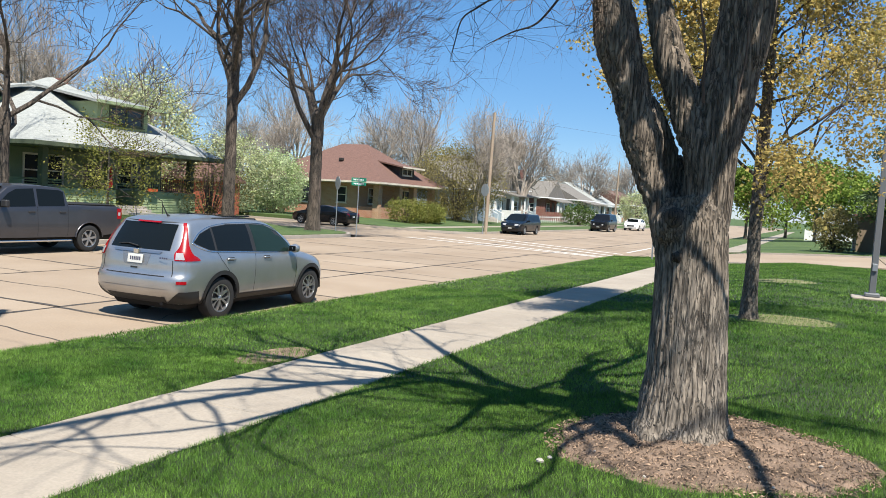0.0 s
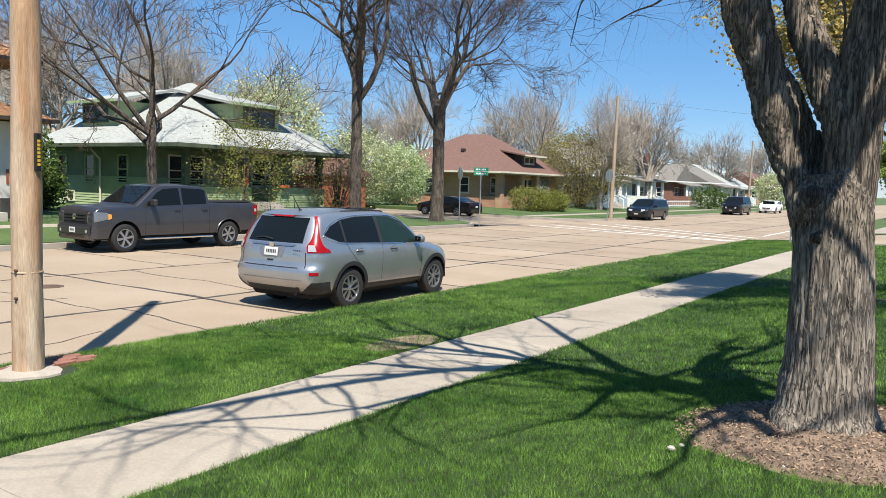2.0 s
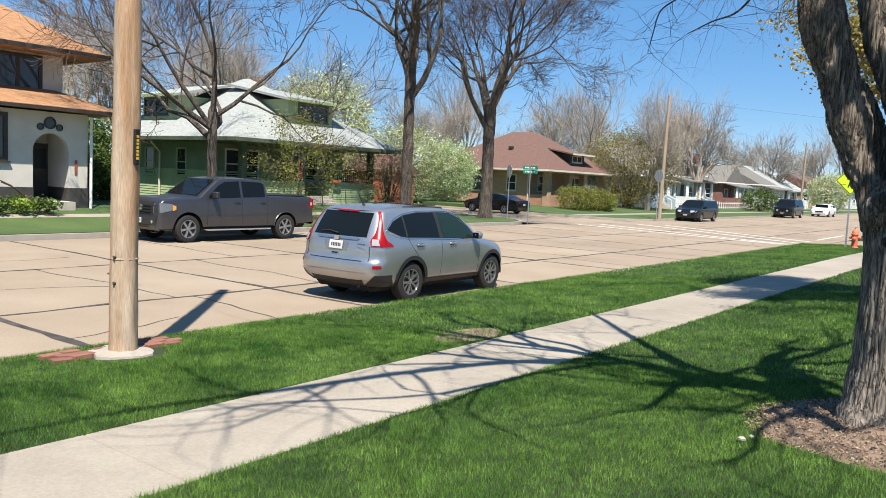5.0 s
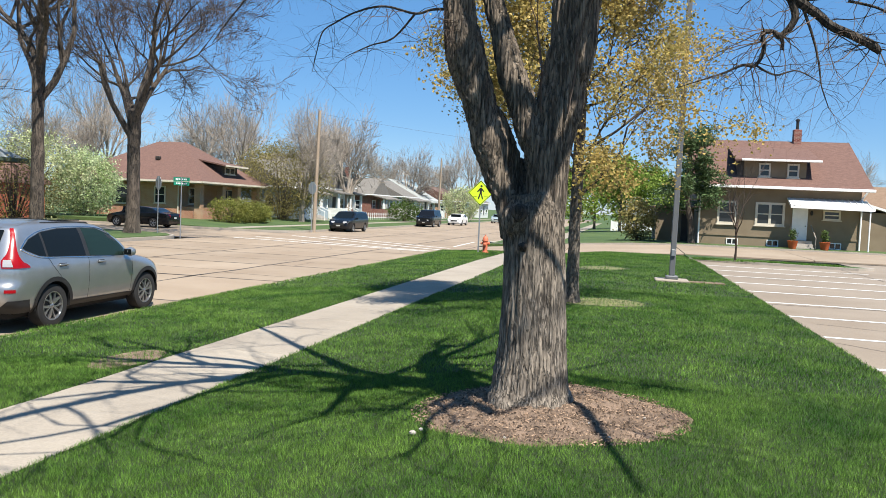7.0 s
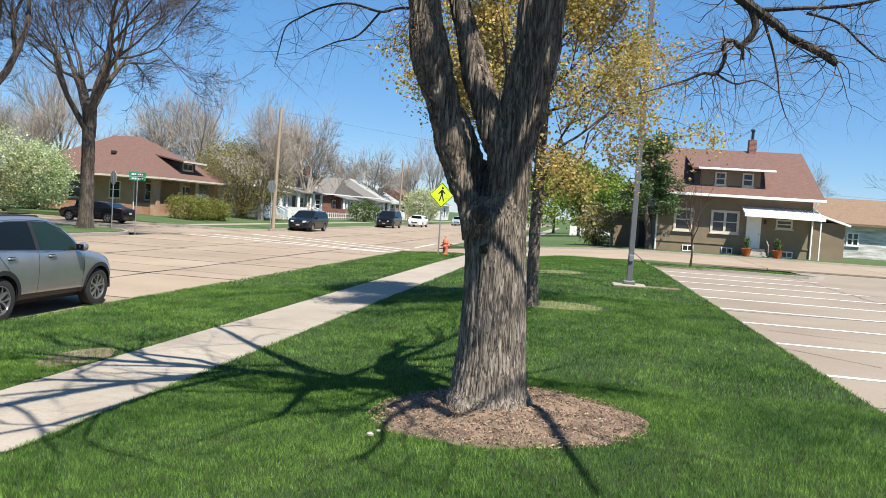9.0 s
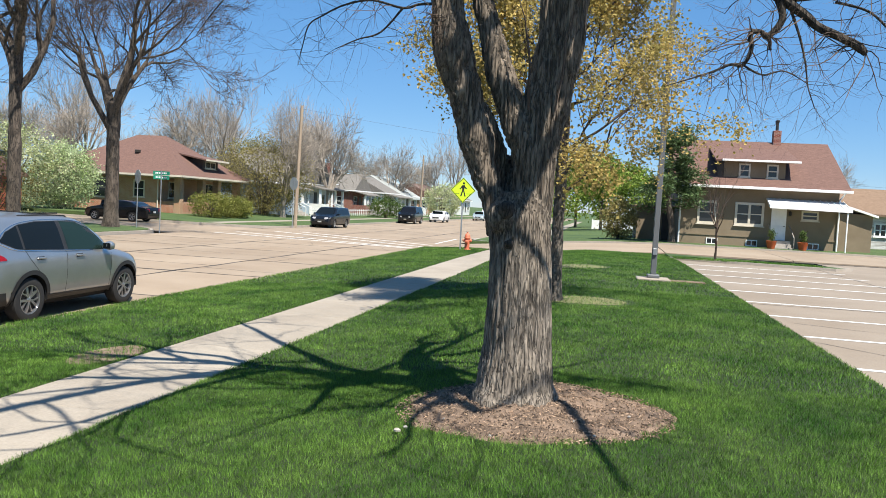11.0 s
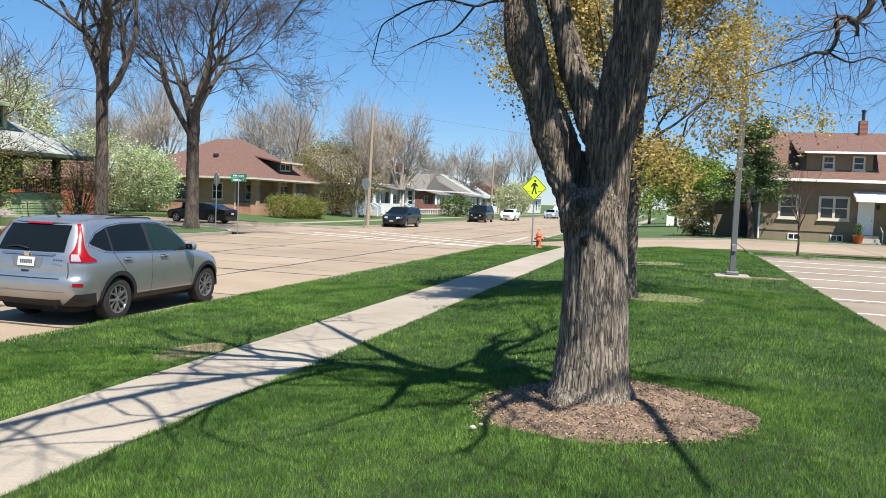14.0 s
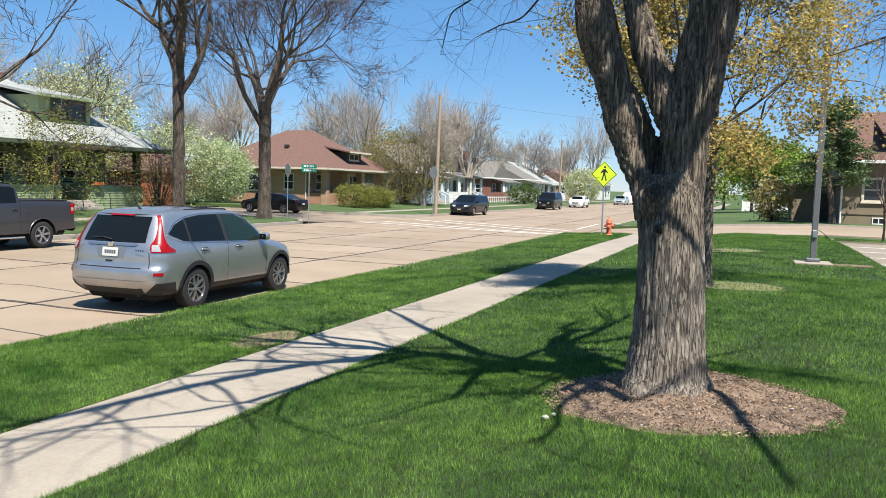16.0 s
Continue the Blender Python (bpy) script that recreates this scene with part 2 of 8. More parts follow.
def spaced(a, b, step):
    n = max(1, round((b - a) / step))
    return [a + (b - a) * i / n for i in range(n + 1)]


g = Geo()
g.grid(lambda x, y: (x, y, -0.35), [-1500, -300, -60, -20, 20, 60, 300, 1500], [-400, -60, 0, 60, 150, 400, 2500])
ground = tagged(part("ground", g, M["lawn_far"]), "distant flat grass ground reaching to the horizon", "ground", kind="structure")

# road bed, with its slabs added further down
g = Geo()
g.grid(lambda x, y: (x, y, -0.010), [CURB_L - 0.1, -16, -12, CURB + 0.1], spaced(-40, 260, 10))
g.grid(lambda x, y: (x, y, road_z(x, y) - 0.07), spaced(CURB, 90, 2), spaced(STREET_END - 0.2, FAR_SIDE + 0.2, 4))
g.grid(lambda x, y: (x, y, -0.010), [-120, -60, CURB_L], [38, 42, 46, 50.5])
road = tagged(part("road", g, M["tar"]), "tan concrete street with dark tarred joints", "road", kind="structure")


def strip(name, xs, ys, mat, label, category, fn=lawn_z, skirt=0.25):
    """A sheet of ground with earth sides down its rim."""
    g = Geo()
    g.grid(lambda x, y: (x, y, fn(x, y)), xs, ys)
    rim = [(x, ys[0]) for x in xs] + [(xs[-1], y) for y in ys[1:]] + [(x, ys[-1]) for x in reversed(xs[:-1])] + [(xs[0], y) for y in reversed(ys[1:-1])]
    k = len(g.v)
    for x, y in rim:
        g.v.extend([(x, y, fn(x, y)), (x, y, fn(x, y) - skirt)])
    n = len(rim)
    for i in range(n):
        a, b = k + 2 * i, k + 2 * ((i + 1) % n)
        g.f.append((a, a + 1, b + 1, b))
    return tagged(part(name, g, mat, smooth=50), label, category, kind="structure")


YS = spaced(-12, STREET_END - 0.6, 0.5)
verge = strip("verge", spaced(CURB + 0.16, WALK_L, 0.4), YS, M["soil"], "mown green grass verge between kerb and sidewalk", "lawn")
lawn = strip("lawn", spaced(WALK_R, LOT, 0.3), YS, M["soil"], "thick mown green lawn under the old tree", "lawn")
lot = strip("parking_lot", spaced(LOT + 0.02, 60, 6), spaced(-12, 33.2, 5), M["lot"], "pale concrete parking lot with white stall lines", "parking lot", lambda x, y: 0.5)
apron = strip("lot_apron", spaced(9.5, 60, 5), [33.2, 35, STREET_END - 0.02], M["lot"], "concrete apron joining the lot to the side street", "pavement", lambda x, y: 0.5)

# kerbs: a rounded lip along both sides of the street
M["kerb"] = material("kerb concrete", (0.287, 0.250, 0.206), (0.362, 0.318, 0.268), 1.5, 0.9, 0.3, 40.0, 0, 0, "World")


def kerb(name, pts, h0, label):
    """A kerb of square section with an eased edge along points (x, y, base z)."""
    g = Geo()
    sec = [(-0.08, -0.2), (-0.08, h0 - 0.03), (-0.05, h0), (0.08, h0), (0.08, -0.2)]
    k = 0
    for i, p in enumerate(pts):
        p = Vector(p)
        d = (Vector(pts[min(i + 1, len(pts) - 1)]) - Vector(pts[max(i - 1, 0)])).normalized()
        s = Vector((d.y, -d.x, 0)).normalized()
        for u, w in sec:
            q = p + s * u
            g.v.append((q.x, q.y, p.z + w))
    n = len(sec)
    for i in range(len(pts) - 1):
        for j in range(n - 1):
            a = i * n + j
            g.f.append((a, a + n, a + n + 1, a + 1))
    g.f.append(tuple(range(n)))
    g.f.append(tuple(range((len(pts) - 1) * n, len(pts) * n)))
    return tagged(part(name, g, M["kerb"], smooth=30), label, "kerb", kind="structure")


def bend(cx, cy, r, a0, a1, n=8, z=0.0):
    return [(cx + r * math.cos(radians(a0 + (a1 - a0) * i / n)), cy + r * math.sin(radians(a0 + (a1 - a0) * i / n)), z) for i in range(n + 1)]


kerb("kerb_near", [(CURB + 0.08, y, 0) for y in spaced(-12, 34, 4)] + bend(-4.7, 34.0, 2.97, 180, 100, 8)[1:] + [(-2.5, 37, 0.15), (3, 37, 0.3), (9.4, 37, 0.33)], 0.17, "worn concrete kerb along the grass verge")
kerb("kerb_far", [(CURB_L - 0.08, y, 0) for y in reversed(spaced(-12, 35.2, 4))][::-1] + bend(-25.2, 35.2, 3.5, 0, 90, 8)[1:] + [(-40, 38.7, 0), (-80, 38.7, 0)], 0.15, "low concrete kerb before the houses")
kerb("kerb_corner", [(-80, 49.0, 0), (-26, 49.0, 0)] + bend(-24.0, 52.0, 3.0, -90, 0, 8)[1:] + [(-21.0, y, 0) for y in spaced(60, 240, 20)], 0.15, "low concrete kerb round the street corner")

# lawns across the street, rising gently to the houses


def rise(x, y):
    return 0.17 + 0.5 * sstep(CURB_L - 2.0, -28.0, x)


def rise_far(x, y):
    return 0.14 + 0.25 * sstep(-26, -34.0, x)


strip("lawn_west", spaced(-75, CURB_L - 0.16, 2.0), spaced(-12, 34.8, 3), M["lawn_far"], "clipped grass before the houses across the street", "lawn", rise)
g = Geo()
g.prism([(-75, 34.8), (CURB_L - 0.16, 34.8)] + [(p[0] - 0.05, p[1] - 0.05) for p in bend(-25.2, 35.2, 3.4, 0, 90, 8)] + [(-75, 38.6)], "z", -0.1, 0.168)
tagged(part("lawn_corner", g, M["lawn_far"]), "grass corner with a street tree and signs", "lawn", kind="structure")
strip("lawn_northwest", spaced(-75, -24.0, 2.5), spaced(49.1, 240, 8), M["lawn_far"], "grass before the houses past the corner", "lawn", rise_far)
g = Geo()
g.prism([(-24.0, 49.1)] + [(p[0] - 0.05, p[1] + 0.05) for p in bend(-24.0, 52.0, 2.95, -90, 0, 8)] + [(-21.08, 240), (-24.0, 240)], "z", -0.1, 0.138)
tagged(part("verge_northwest", g, M["lawn_far"]), "grass verge past the corner", "lawn", kind="structure")
strip("lawn_northeast", spaced(-7.2, 70, 3), spaced(FAR_SIDE + 0.1, 240, 8), M["lawn_far"], "grass round the tan house", "lawn", lambda x, y: 0.17 + 0.60 * sstep(-8, 3, x))
kerb("kerb_northeast", [(-7.3, y, 0) for y in reversed(spaced(53, 240, 20))] + bend(-4.3, FAR_SIDE + 3, 3, 180, 270, 8, 0.1)[1:] + [(-2, FAR_SIDE, 0.38), (1, FAR_SIDE, 0.55), (4, FAR_SIDE, 0.63), (40, FAR_SIDE, 0.65)], 0.14, "concrete kerb before the tan house")

# lot island
g = Geo()
outl = [(3.1, 33.0), (8.9, 31.9), (9.5, 32.5), (9.1, 33.2), (3.1, 36.2)]
g.prism([(x, y) for x, y in outl], "z", 0.3, 0.585)
tagged(part("lot_island", g, M["lawn_far"]), "narrow grass island at the end of the lot", "lawn", kind="structure")
kerb("island_kerb", [(3.06, 33.0, 0.45), (8.9, 31.8, 0.45), (9.6, 32.5, 0.45), (9.2, 33.3, 0.45)], 0.15, "pale concrete kerb round the grass island")

# paths across the street
strip("walk_west", [-25.8, -24.6], spaced(-12, 34, 4), M["walk"], "narrow concrete footpath across the street", "sidewalk", lambda x, y: rise(x, y) + 0.012, 0.05)
strip("walk_northwest", [-26.2, -25.0], spaced(50, 200, 10), M["walk"], "narrow concrete footpath past the corner", "sidewalk", lambda x, y: rise_far(x, y) + 0.015, 0.05)
strip("walk_northeast", [-4.4, -3.2], spaced(FAR_SIDE + 0.3, 150, 10), M["walk"], "concrete footpath past the side street", "sidewalk", lambda x, y: 0.2 + 0.60 * sstep(-8, 3, x), 0.05)
strip("driveway", spaced(-40, CURB_L - 0.2, 3), [4.0, 6.0, 8.2], M["walk"], "concrete driveway mouth across the street", "driveway", lambda x, y: rise(x, y) * 0.9 + 0.045 - 0.1 * sstep(-24, CURB_L, x), 0.05)

# mulch round the tree
M["mulch"] = material("mulch soil", (0.084, 0.056, 0.037), (0.238, 0.165, 0.116), 5.0, 0.95, 0.9, 110.0, 0, 0, "World", detail=0.4, depth=0.012)
M["chip"] = material("wood chip", (0.090, 0.057, 0.039), (0.327, 0.229, 0.152), 60.0, 0.9, 0.2, 30.0, 0, -0.85, "World")
M["thin_grass"] = material("thin yellowed grass", (0.086, 0.101, 0.031), (0.187, 0.172, 0.078), 6.0, 0.95, 0.8, 60.0, 0, 0, "World", detail=0.4, depth=0.015)
BED = (-0.14, 6.45, 1.05, 0.92)


def in_bed(x, y, grow=0.0):
    a = math.atan2(y - BED[1], x - BED[0])
    w = 1 + 0.06 * math.sin(3 * a + 1) + 0.04 * math.sin(7 * a)
    return ((x - BED[0]) / (BED[2] + grow)) ** 2 + ((y - BED[1]) / (BED[3] + grow)) ** 2 < w * w


def bed_z(x, y):
    d = math.hypot((x - BED[0]) / BED[2], (y - BED[1]) / BED[3])
    n = noise.noise(Vector((x * 5, y * 5, 0))) * 0.03 + noise.noise(Vector((x * 17, y * 17, 3))) * 0.018
    return lawn_z(x, y) + 0.012 + 0.06 * max(0, 1 - d) + n * (1 if d < 0.95 else 0.4)


g = Geo()
us, vs = spaced(0.0, 1.0, 0.03), spaced(0, 2 * math.pi, 0.05)


def bed_pt(u, a):
    w = 1 + 0.06 * math.sin(3 * a + 1) + 0.04 * math.sin(7 * a)
    x, y = BED[0] + BED[2] * u * w * math.cos(a), BED[1] + BED[3] * u * w * math.sin(a)
    return (x, y, bed_z(x, y) if u < 0.99 else lawn_z(x, y) - 0.01)


g.grid(bed_pt, us, vs)
mulch_bed = tagged(part("mulch_bed", g, M["mulch"], smooth=True), "bare brown mulch bed round the tree foot", "mulch bed", kind="structure")
g = Geo()
rng = random.Random(4)
for i in range(5200):
    a, u = rng.uniform(0, 6.283), math.sqrt(rng.random()) * 1.04
    x, y = BED[0] + BED[2] * u * math.cos(a), BED[1] + BED[3] * u * math.sin(a)
    z, s, t = bed_z(x, y) + 0.004, rng.uniform(0.0018, 0.0065), rng.uniform(0, 6.283)
    l, c, n = s * rng.uniform(1.0, 4.5), math.cos(t), math.sin(t)
    h = rng.uniform(-0.008, 0.012)
    g.add([(x - c * l - n * s * 0.5, y - n * l + c * s * 0.5, z - h), (x - c * l + n * s * 0.5, y - n * l - c * s * 0.5, z - h * 0.5), (x + c * l + n * s * 0.4, y + n * l - c * s * 0.4, z + h), (x + c * l - n * s * 0.4, y + n * l + c * s * 0.4, z + h + 0.005), (x, y, z + 0.010)], [(0, 1, 4), (1, 2, 4), (2, 3, 4), (3, 0, 4)])
tagged(part("mulch_chips", g, M["chip"], turn=False), "scattered wood chips and twigs on bare soil", "mulch", kind="stuff")
M["stone"] = material("pale stone", (0.312, 0.281, 0.242), (0.468, 0.429, 0.374), 6, 0.9, 0.3, 40, 0, 0.2)
stone_mesh = Geo().lathe([(0.01, -0.02), (0.035, -0.008), (0.036, 0.012), (0.018, 0.028)], 7).mesh("pebble", True)
for i, (x, y) in enumerate([(-1.02, 5.62), (-0.98, 5.7), (-0.35, 5.55), (0.35, 5.75), (0.6, 6.3), (-0.75, 5.95), (0.2, 6.0)]):
    ob = tagged(part("pebble", stone_mesh, M["stone"]), "small pale pebble on the mulch bed", "pebble", "pebbles in the mulch")
    s = [0.75, 0.5, 0.35, 0.4, 0.4, 0.3, 0.3][i]
    ob.matrix_world = pose(x, y, bed_z(x, y) + 0.015, 10 * i, 8 * i, 40 * i) @ Matrix.Diagonal((s, s * 0.8, s * 0.8, 1))

# fitted places of the painted lines
CROSS = [(-20.6, 40.6, -8.9, 37.5, 0.2), (-20.3, 42.7, -8.7, 37.9, 0.2), (-19.6, 46.3, -8.6, 39.5, 0.2), (-18.2, 47.4, -8.5, 41.4, 0.2), (-8.7, 43.5, -8.9, 51.0, 0.12)]
STALLS = [7.8, 10.35, 12.9, 15.4, 17.75, 20.25, 22.75, 25.2, 27.7, 30.2]

# ---- trees ----


def leafy(name, c1, c2, spread=-0.4, see=0.35):
    """A thin leaf that lets some light through."""
    m = material(name, c1, c2, 1.2, 0.6, 0.0, 6.0, 0, spread, "World", detail=0.15, spec=0.25)
    nt = m.node_tree
    b = nt.nodes["Principled BSDF"]
    t, mx = nt.nodes.new("ShaderNodeBsdfTranslucent"), nt.nodes.new("ShaderNodeMixShader")
    nt.links.new(b.inputs["Base Color"].links[0].from_socket, t.inputs["Color"])
    mx.inputs["Fac"].default_value = see
    nt.links.new(b.outputs["BSDF"], mx.inputs[1])
    nt.links.new(t.outputs["BSDF"], mx.inputs[2])
    nt.links.new(mx.outputs["Shader"], nt.nodes["Material Output"].inputs["Surface"])
    return m


M["gold_leaf"] = leafy("golden young leaf", (0.27, 0.24, 0.07), (0.60, 0.43, 0.15), see=0.5)
M["spring_leaf"] = leafy("spring green leaf", (0.13, 0.20, 0.03), (0.25, 0.32, 0.06))
M["olive_leaf"] = leafy("olive young leaf", (0.17, 0.15, 0.05), (0.30, 0.25, 0.09))
M["blossom"] = leafy("white blossom", (0.20, 0.29, 0.08), (0.62, 0.67, 0.44))
M["pale_leaf"] = leafy("pale blossom and leaf", (0.28, 0.33, 0.13), (0.55, 0.56, 0.36))
M["shrub_leaf"] = leafy("dark shrub leaf", (0.05, 0.09, 0.02), (0.12, 0.17, 0.04))
M["hedge_leaf"] = leafy("yellow green shrub leaf", (0.13, 0.15, 0.03), (0.26, 0.25, 0.06))
M["needle"] = leafy("pine needle", (0.045, 0.085, 0.03), (0.105, 0.155, 0.055), see=0.2)


def smooth_path(pts, vals, m):
    """Points and radii resampled along a smooth curve."""
    n = len(pts) - 1
    out, rad = [], []
    P = [Vector(p) for p in pts]
    for i in range(m + 1):
        t = i / m * n
        k = min(int(t), n - 1)
        f = t - k
        p0, p1, p2, p3 = P[max(k - 1, 0)], P[k], P[k + 1], P[min(k + 2, n)]
        out.append(0.5 * ((2 * p1) + (p2 - p0) * f + (2 * p0 - 5 * p1 + 4 * p2 - p3) * f * f + (3 * p1 - p0 - 3 * p2 + p3) * f**3))
        rad.append(vals[k] + (vals[k + 1] - vals[k]) * (f * f * (3 - 2 * f)))
    return out, rad


def bark_tube(g, pts, radii, n, m, depth=0.02, freq=14.0, flare=0.0, seed=0.0):
    """A limb with furrowed bark; flare spreads its foot into root lobes."""
    path, rad = smooth_path(pts, radii, m)
    k = len(g.v)
    side = Vector((1, 0, 0))
    h = 0.0
    for i, p in enumerate(path):
        d = (path[min(i + 1, m)] - path[max(i - 1, 0)]).normalized()
        if i:
            h += (p - path[i - 1]).length
        side = (side - d * side.dot(d)).normalized()
        up = d.cross(side)
        for j in range(n):
            a = 2 * math.pi * j / n
            c, s = math.cos(a), math.sin(a)
            r = rad[i]
            tw = 0.5 * noise.noise(Vector((c * 2 + seed, s * 2, h * 1.3)))
            q = Vector((c * freq * r + tw + seed, s * freq * r + tw, h * 2.6 + seed))
            ridge = 1 - abs(noise.noise(q)) * 2.4
            fine = noise.noise(q * 3.1) * 0.35
            lump = noise.noise(Vector((c * 1.6 + seed, s * 1.6, h * 1.7))) * 0.10
            if flare:
                r *= 1 + flare * math.exp(-h / 0.27) * (0.75 + 0.45 * math.sin(5 * a + 0.6) + 0.2 * math.sin(9 * a))
            r = r * (1 + lump) - depth * max(-0.3, min(1, ridge)) ** 2 + depth * fine
            g.v.append(tuple(p + (side * c + up * s) * r))
    for i in range(m):
        for j in range(n):
            a, b = k + i * n + j, k + i * n + (j + 1) % n
            g.f.append((a, b, b + n, a + n))
    g.f.append(tuple(k + m * n + j for j in range(n)))
    return path, rad


def grow(big, thin, p, d, length, r, lvl, rng, lift=0.12, spread=(28, 58), kids=(3, 5), tips=None, zmin=-9.0, wild=0.16, ratio=0.66, rmin=0.0):
    """A branch and all that springs from it. Thick wood goes to one mesh, twigs to another."""
    n = 4 if lvl > 1 else 3
    pts, dirs = [Vector(p)], [Vector(d)]
    d = Vector(d).normalized()
    for i in range(n):
        d = (d + Vector((rng.gauss(0, wild), rng.gauss(0, wild), rng.gauss(0, wild) + lift))).normalized()
        q = pts[-1] + d * (length / n)
        if q.z < zmin:
            d = (d + Vector((0, 0, 0.7))).normalized()
            q = pts[-1] + d * (length / n)
        pts.append(q)
        dirs.append(d)
    r = max(r, rmin)
    end = max(r * (0.5 if lvl else 0.35), rmin * 0.7)
    radii = [r + (end - r) * i / n for i in range(n + 1)]
    (big if r > 0.022 else thin).tube(pts, radii, 7 if r > 0.06 else 5 if r > 0.022 else 3, cap=False)
    if tips is not None and lvl <= 1:
        tips.extend(pts[1:])
    if lvl <= 0:
        return
    for i in range(rng.randint(*kids)):
        t = rng.uniform(0.3, 1.0) if i else 1.0
        k = min(int(t * n), n - 1)
        f = t * n - k
        base = pts[k].lerp(pts[k + 1], f)
        ang = radians(rng.uniform(*spread)) * (0.55 if i == 0 else 1)
        ax = dirs[k].orthogonal().normalized()
        ax.rotate(Matrix.Rotation(rng.uniform(0, 6.283), 3, dirs[k]))
        nd = Matrix.Rotation(ang, 3, ax) @ dirs[k]
        grow(big, thin, base, nd, length * rng.uniform(ratio - 0.1, ratio + 0.14), radii[k] * rng.uniform(0.5, 0.72), lvl - 1, rng, lift, spread, kids, tips, zmin, wild, ratio, rmin)


def leaves(g, spots, per, size, scatter, rng, long=1.6, drop=0.0):
    """Small folded leaves scattered round spots."""
    v, f = g.v, g.f
    for s in spots:
        for i in range(per):
            c = (s[0] + rng.gauss(0, scatter), s[1] + rng.gauss(0, scatter), s[2] + rng.gauss(0, scatter) - drop)
            a = Vector((rng.gauss(0, 1), rng.gauss(0, 1), rng.gauss(0, 0.7))).normalized()
            b = a.orthogonal()
            b.rotate(Matrix.Rotation(rng.uniform(0, 6.283), 3, a))
            sz = size * rng.uniform(0.6, 1.35)
            k = len(v)
            c = Vector(c)
            n = a.cross(b) * sz * 0.25
            v.extend([tuple(c - a * sz * long * 0.5), tuple(c + b * sz * 0.5 + n), tuple(c + a * sz * long * 0.5), tuple(c - b * sz * 0.5 + n)])
            f.append((k, k + 1, k + 2))
            f.append((k, k + 2, k + 3))


# the old tree by the walk
old_tree = thing("old_tree", pose(0, 0, 0), "old grey furrowed tree with three forked limbs, bare branches", "tree")


def fused(tubes, voxel, depth, freq):
    """Limbs grown into one skin where they meet, then cut by long furrows."""
    g = Geo()
    for pts, radii in tubes:
        path, rad = smooth_path(pts, radii, 8 * len(pts))
        g.tube(path, rad, 28)
    raw = new("raw_wood", g.mesh("raw_wood"))
    md = raw.modifiers.new("skin", "REMESH")
    md.mode, md.voxel_size = "VOXEL", voxel
    ease = raw.modifiers.new("ease", "SMOOTH")
    ease.factor, ease.iterations = 0.5, 7
    me = bpy.data.meshes.new_from_object(raw.evaluated_get(bpy.context.evaluated_depsgraph_get()))
    bpy.data.objects.remove(raw)
    for v, nr in zip(me.vertices, [n.vector.copy() for n in me.vertex_normals]):
        c = v.co
        h = c.z
        foot = max(0.0, 1 - (h - 0.5) / 0.5)
        a = math.atan2(c.y - 6.58, c.x + 0.3)
        warp = noise.noise(Vector((c.x * 3, c.y * 3, h * 2.2))) * 0.35
        q = Vector((c.x * freq + warp, c.y * freq + warp, h * freq * 0.055 + warp * 1.2))
        rid = abs(noise.noise(q)) * 2.2
        rid2 = abs(noise.noise(q * 2.3 + Vector((7, 3, 0)))) * 2.0
        lump = noise.noise(Vector((c.x * 4.5, c.y * 4.5, h * 2.0)))
        depth_here = depth * (0.6 if h < 1.9 else 1.0)
        d = depth_here * (min(1.0, rid) ** 0.6 - 0.6) + depth_here * 0.4 * (min(1.0, rid2) - 0.5) + 0.018 * lump
        d += 0.075 * foot * foot * (0.55 + 0.5 * math.sin(5 * a + 0.4) + 0.25 * math.sin(9 * a + 2))
        v.co = c + nr * d
    me.update()
    return me


FOOT = ([(-0.30, 6.58, 0.36), (-0.30, 6.58, 0.62), (-0.30, 6.58, 0.82), (-0.295, 6.58, 1.19), (-0.31, 6.58, 1.64), (-0.335, 6.58, 2.1), (-0.36, 6.58, 2.32)], [0.37, 0.335, 0.295, 0.262, 0.25, 0.25, 0.2])
FORKED = [
    ([(-0.36, 6.58, 1.8), (-0.46, 6.55, 2.05), (-0.57, 6.52, 2.3), (-0.65, 6.5, 2.5), (-0.705, 6.48, 2.73), (-0.78, 6.46, 2.95), (-0.852, 6.44, 3.17), (-0.92, 6.42, 3.39), (-0.99, 6.4, 3.83), (-1.1, 6.35, 4.4), (-1.35, 6.2, 5.2)], [0.14, 0.14, 0.088, 0.10, 0.136, 0.126, 0.136, 0.15, 0.122, 0.115, 0.095]),
    ([(-0.28, 6.56, 2.2), (-0.28, 6.55, 2.58), (-0.36, 6.55, 2.78), (-0.445, 6.55, 2.98), (-0.535, 6.55, 3.2), (-0.61, 6.55, 3.42), (-0.67, 6.56, 3.64), (-0.743, 6.58, 3.86), (-0.85, 6.65, 4.5), (-0.9, 6.8, 5.3)], [0.12, 0.13, 0.122, 0.112, 0.107, 0.093, 0.082, 0.084, 0.085, 0.07]),
    ([(-0.25, 6.6, 2.0), (-0.235, 6.6, 2.33), (-0.235, 6.6, 2.6), (-0.22, 6.62, 2.78), (-0.19, 6.64, 3.0), (-0.157, 6.66, 3.22), (-0.11, 6.68, 3.45), (-0.09, 6.7, 3.67), (-0.076, 6.7, 3.9), (0.1, 6.75, 4.6), (0.3, 6.8, 5.4)], [0.16, 0.16, 0.158, 0.17, 0.188, 0.184, 0.19, 0.192, 0.186, 0.16, 0.13]),
]
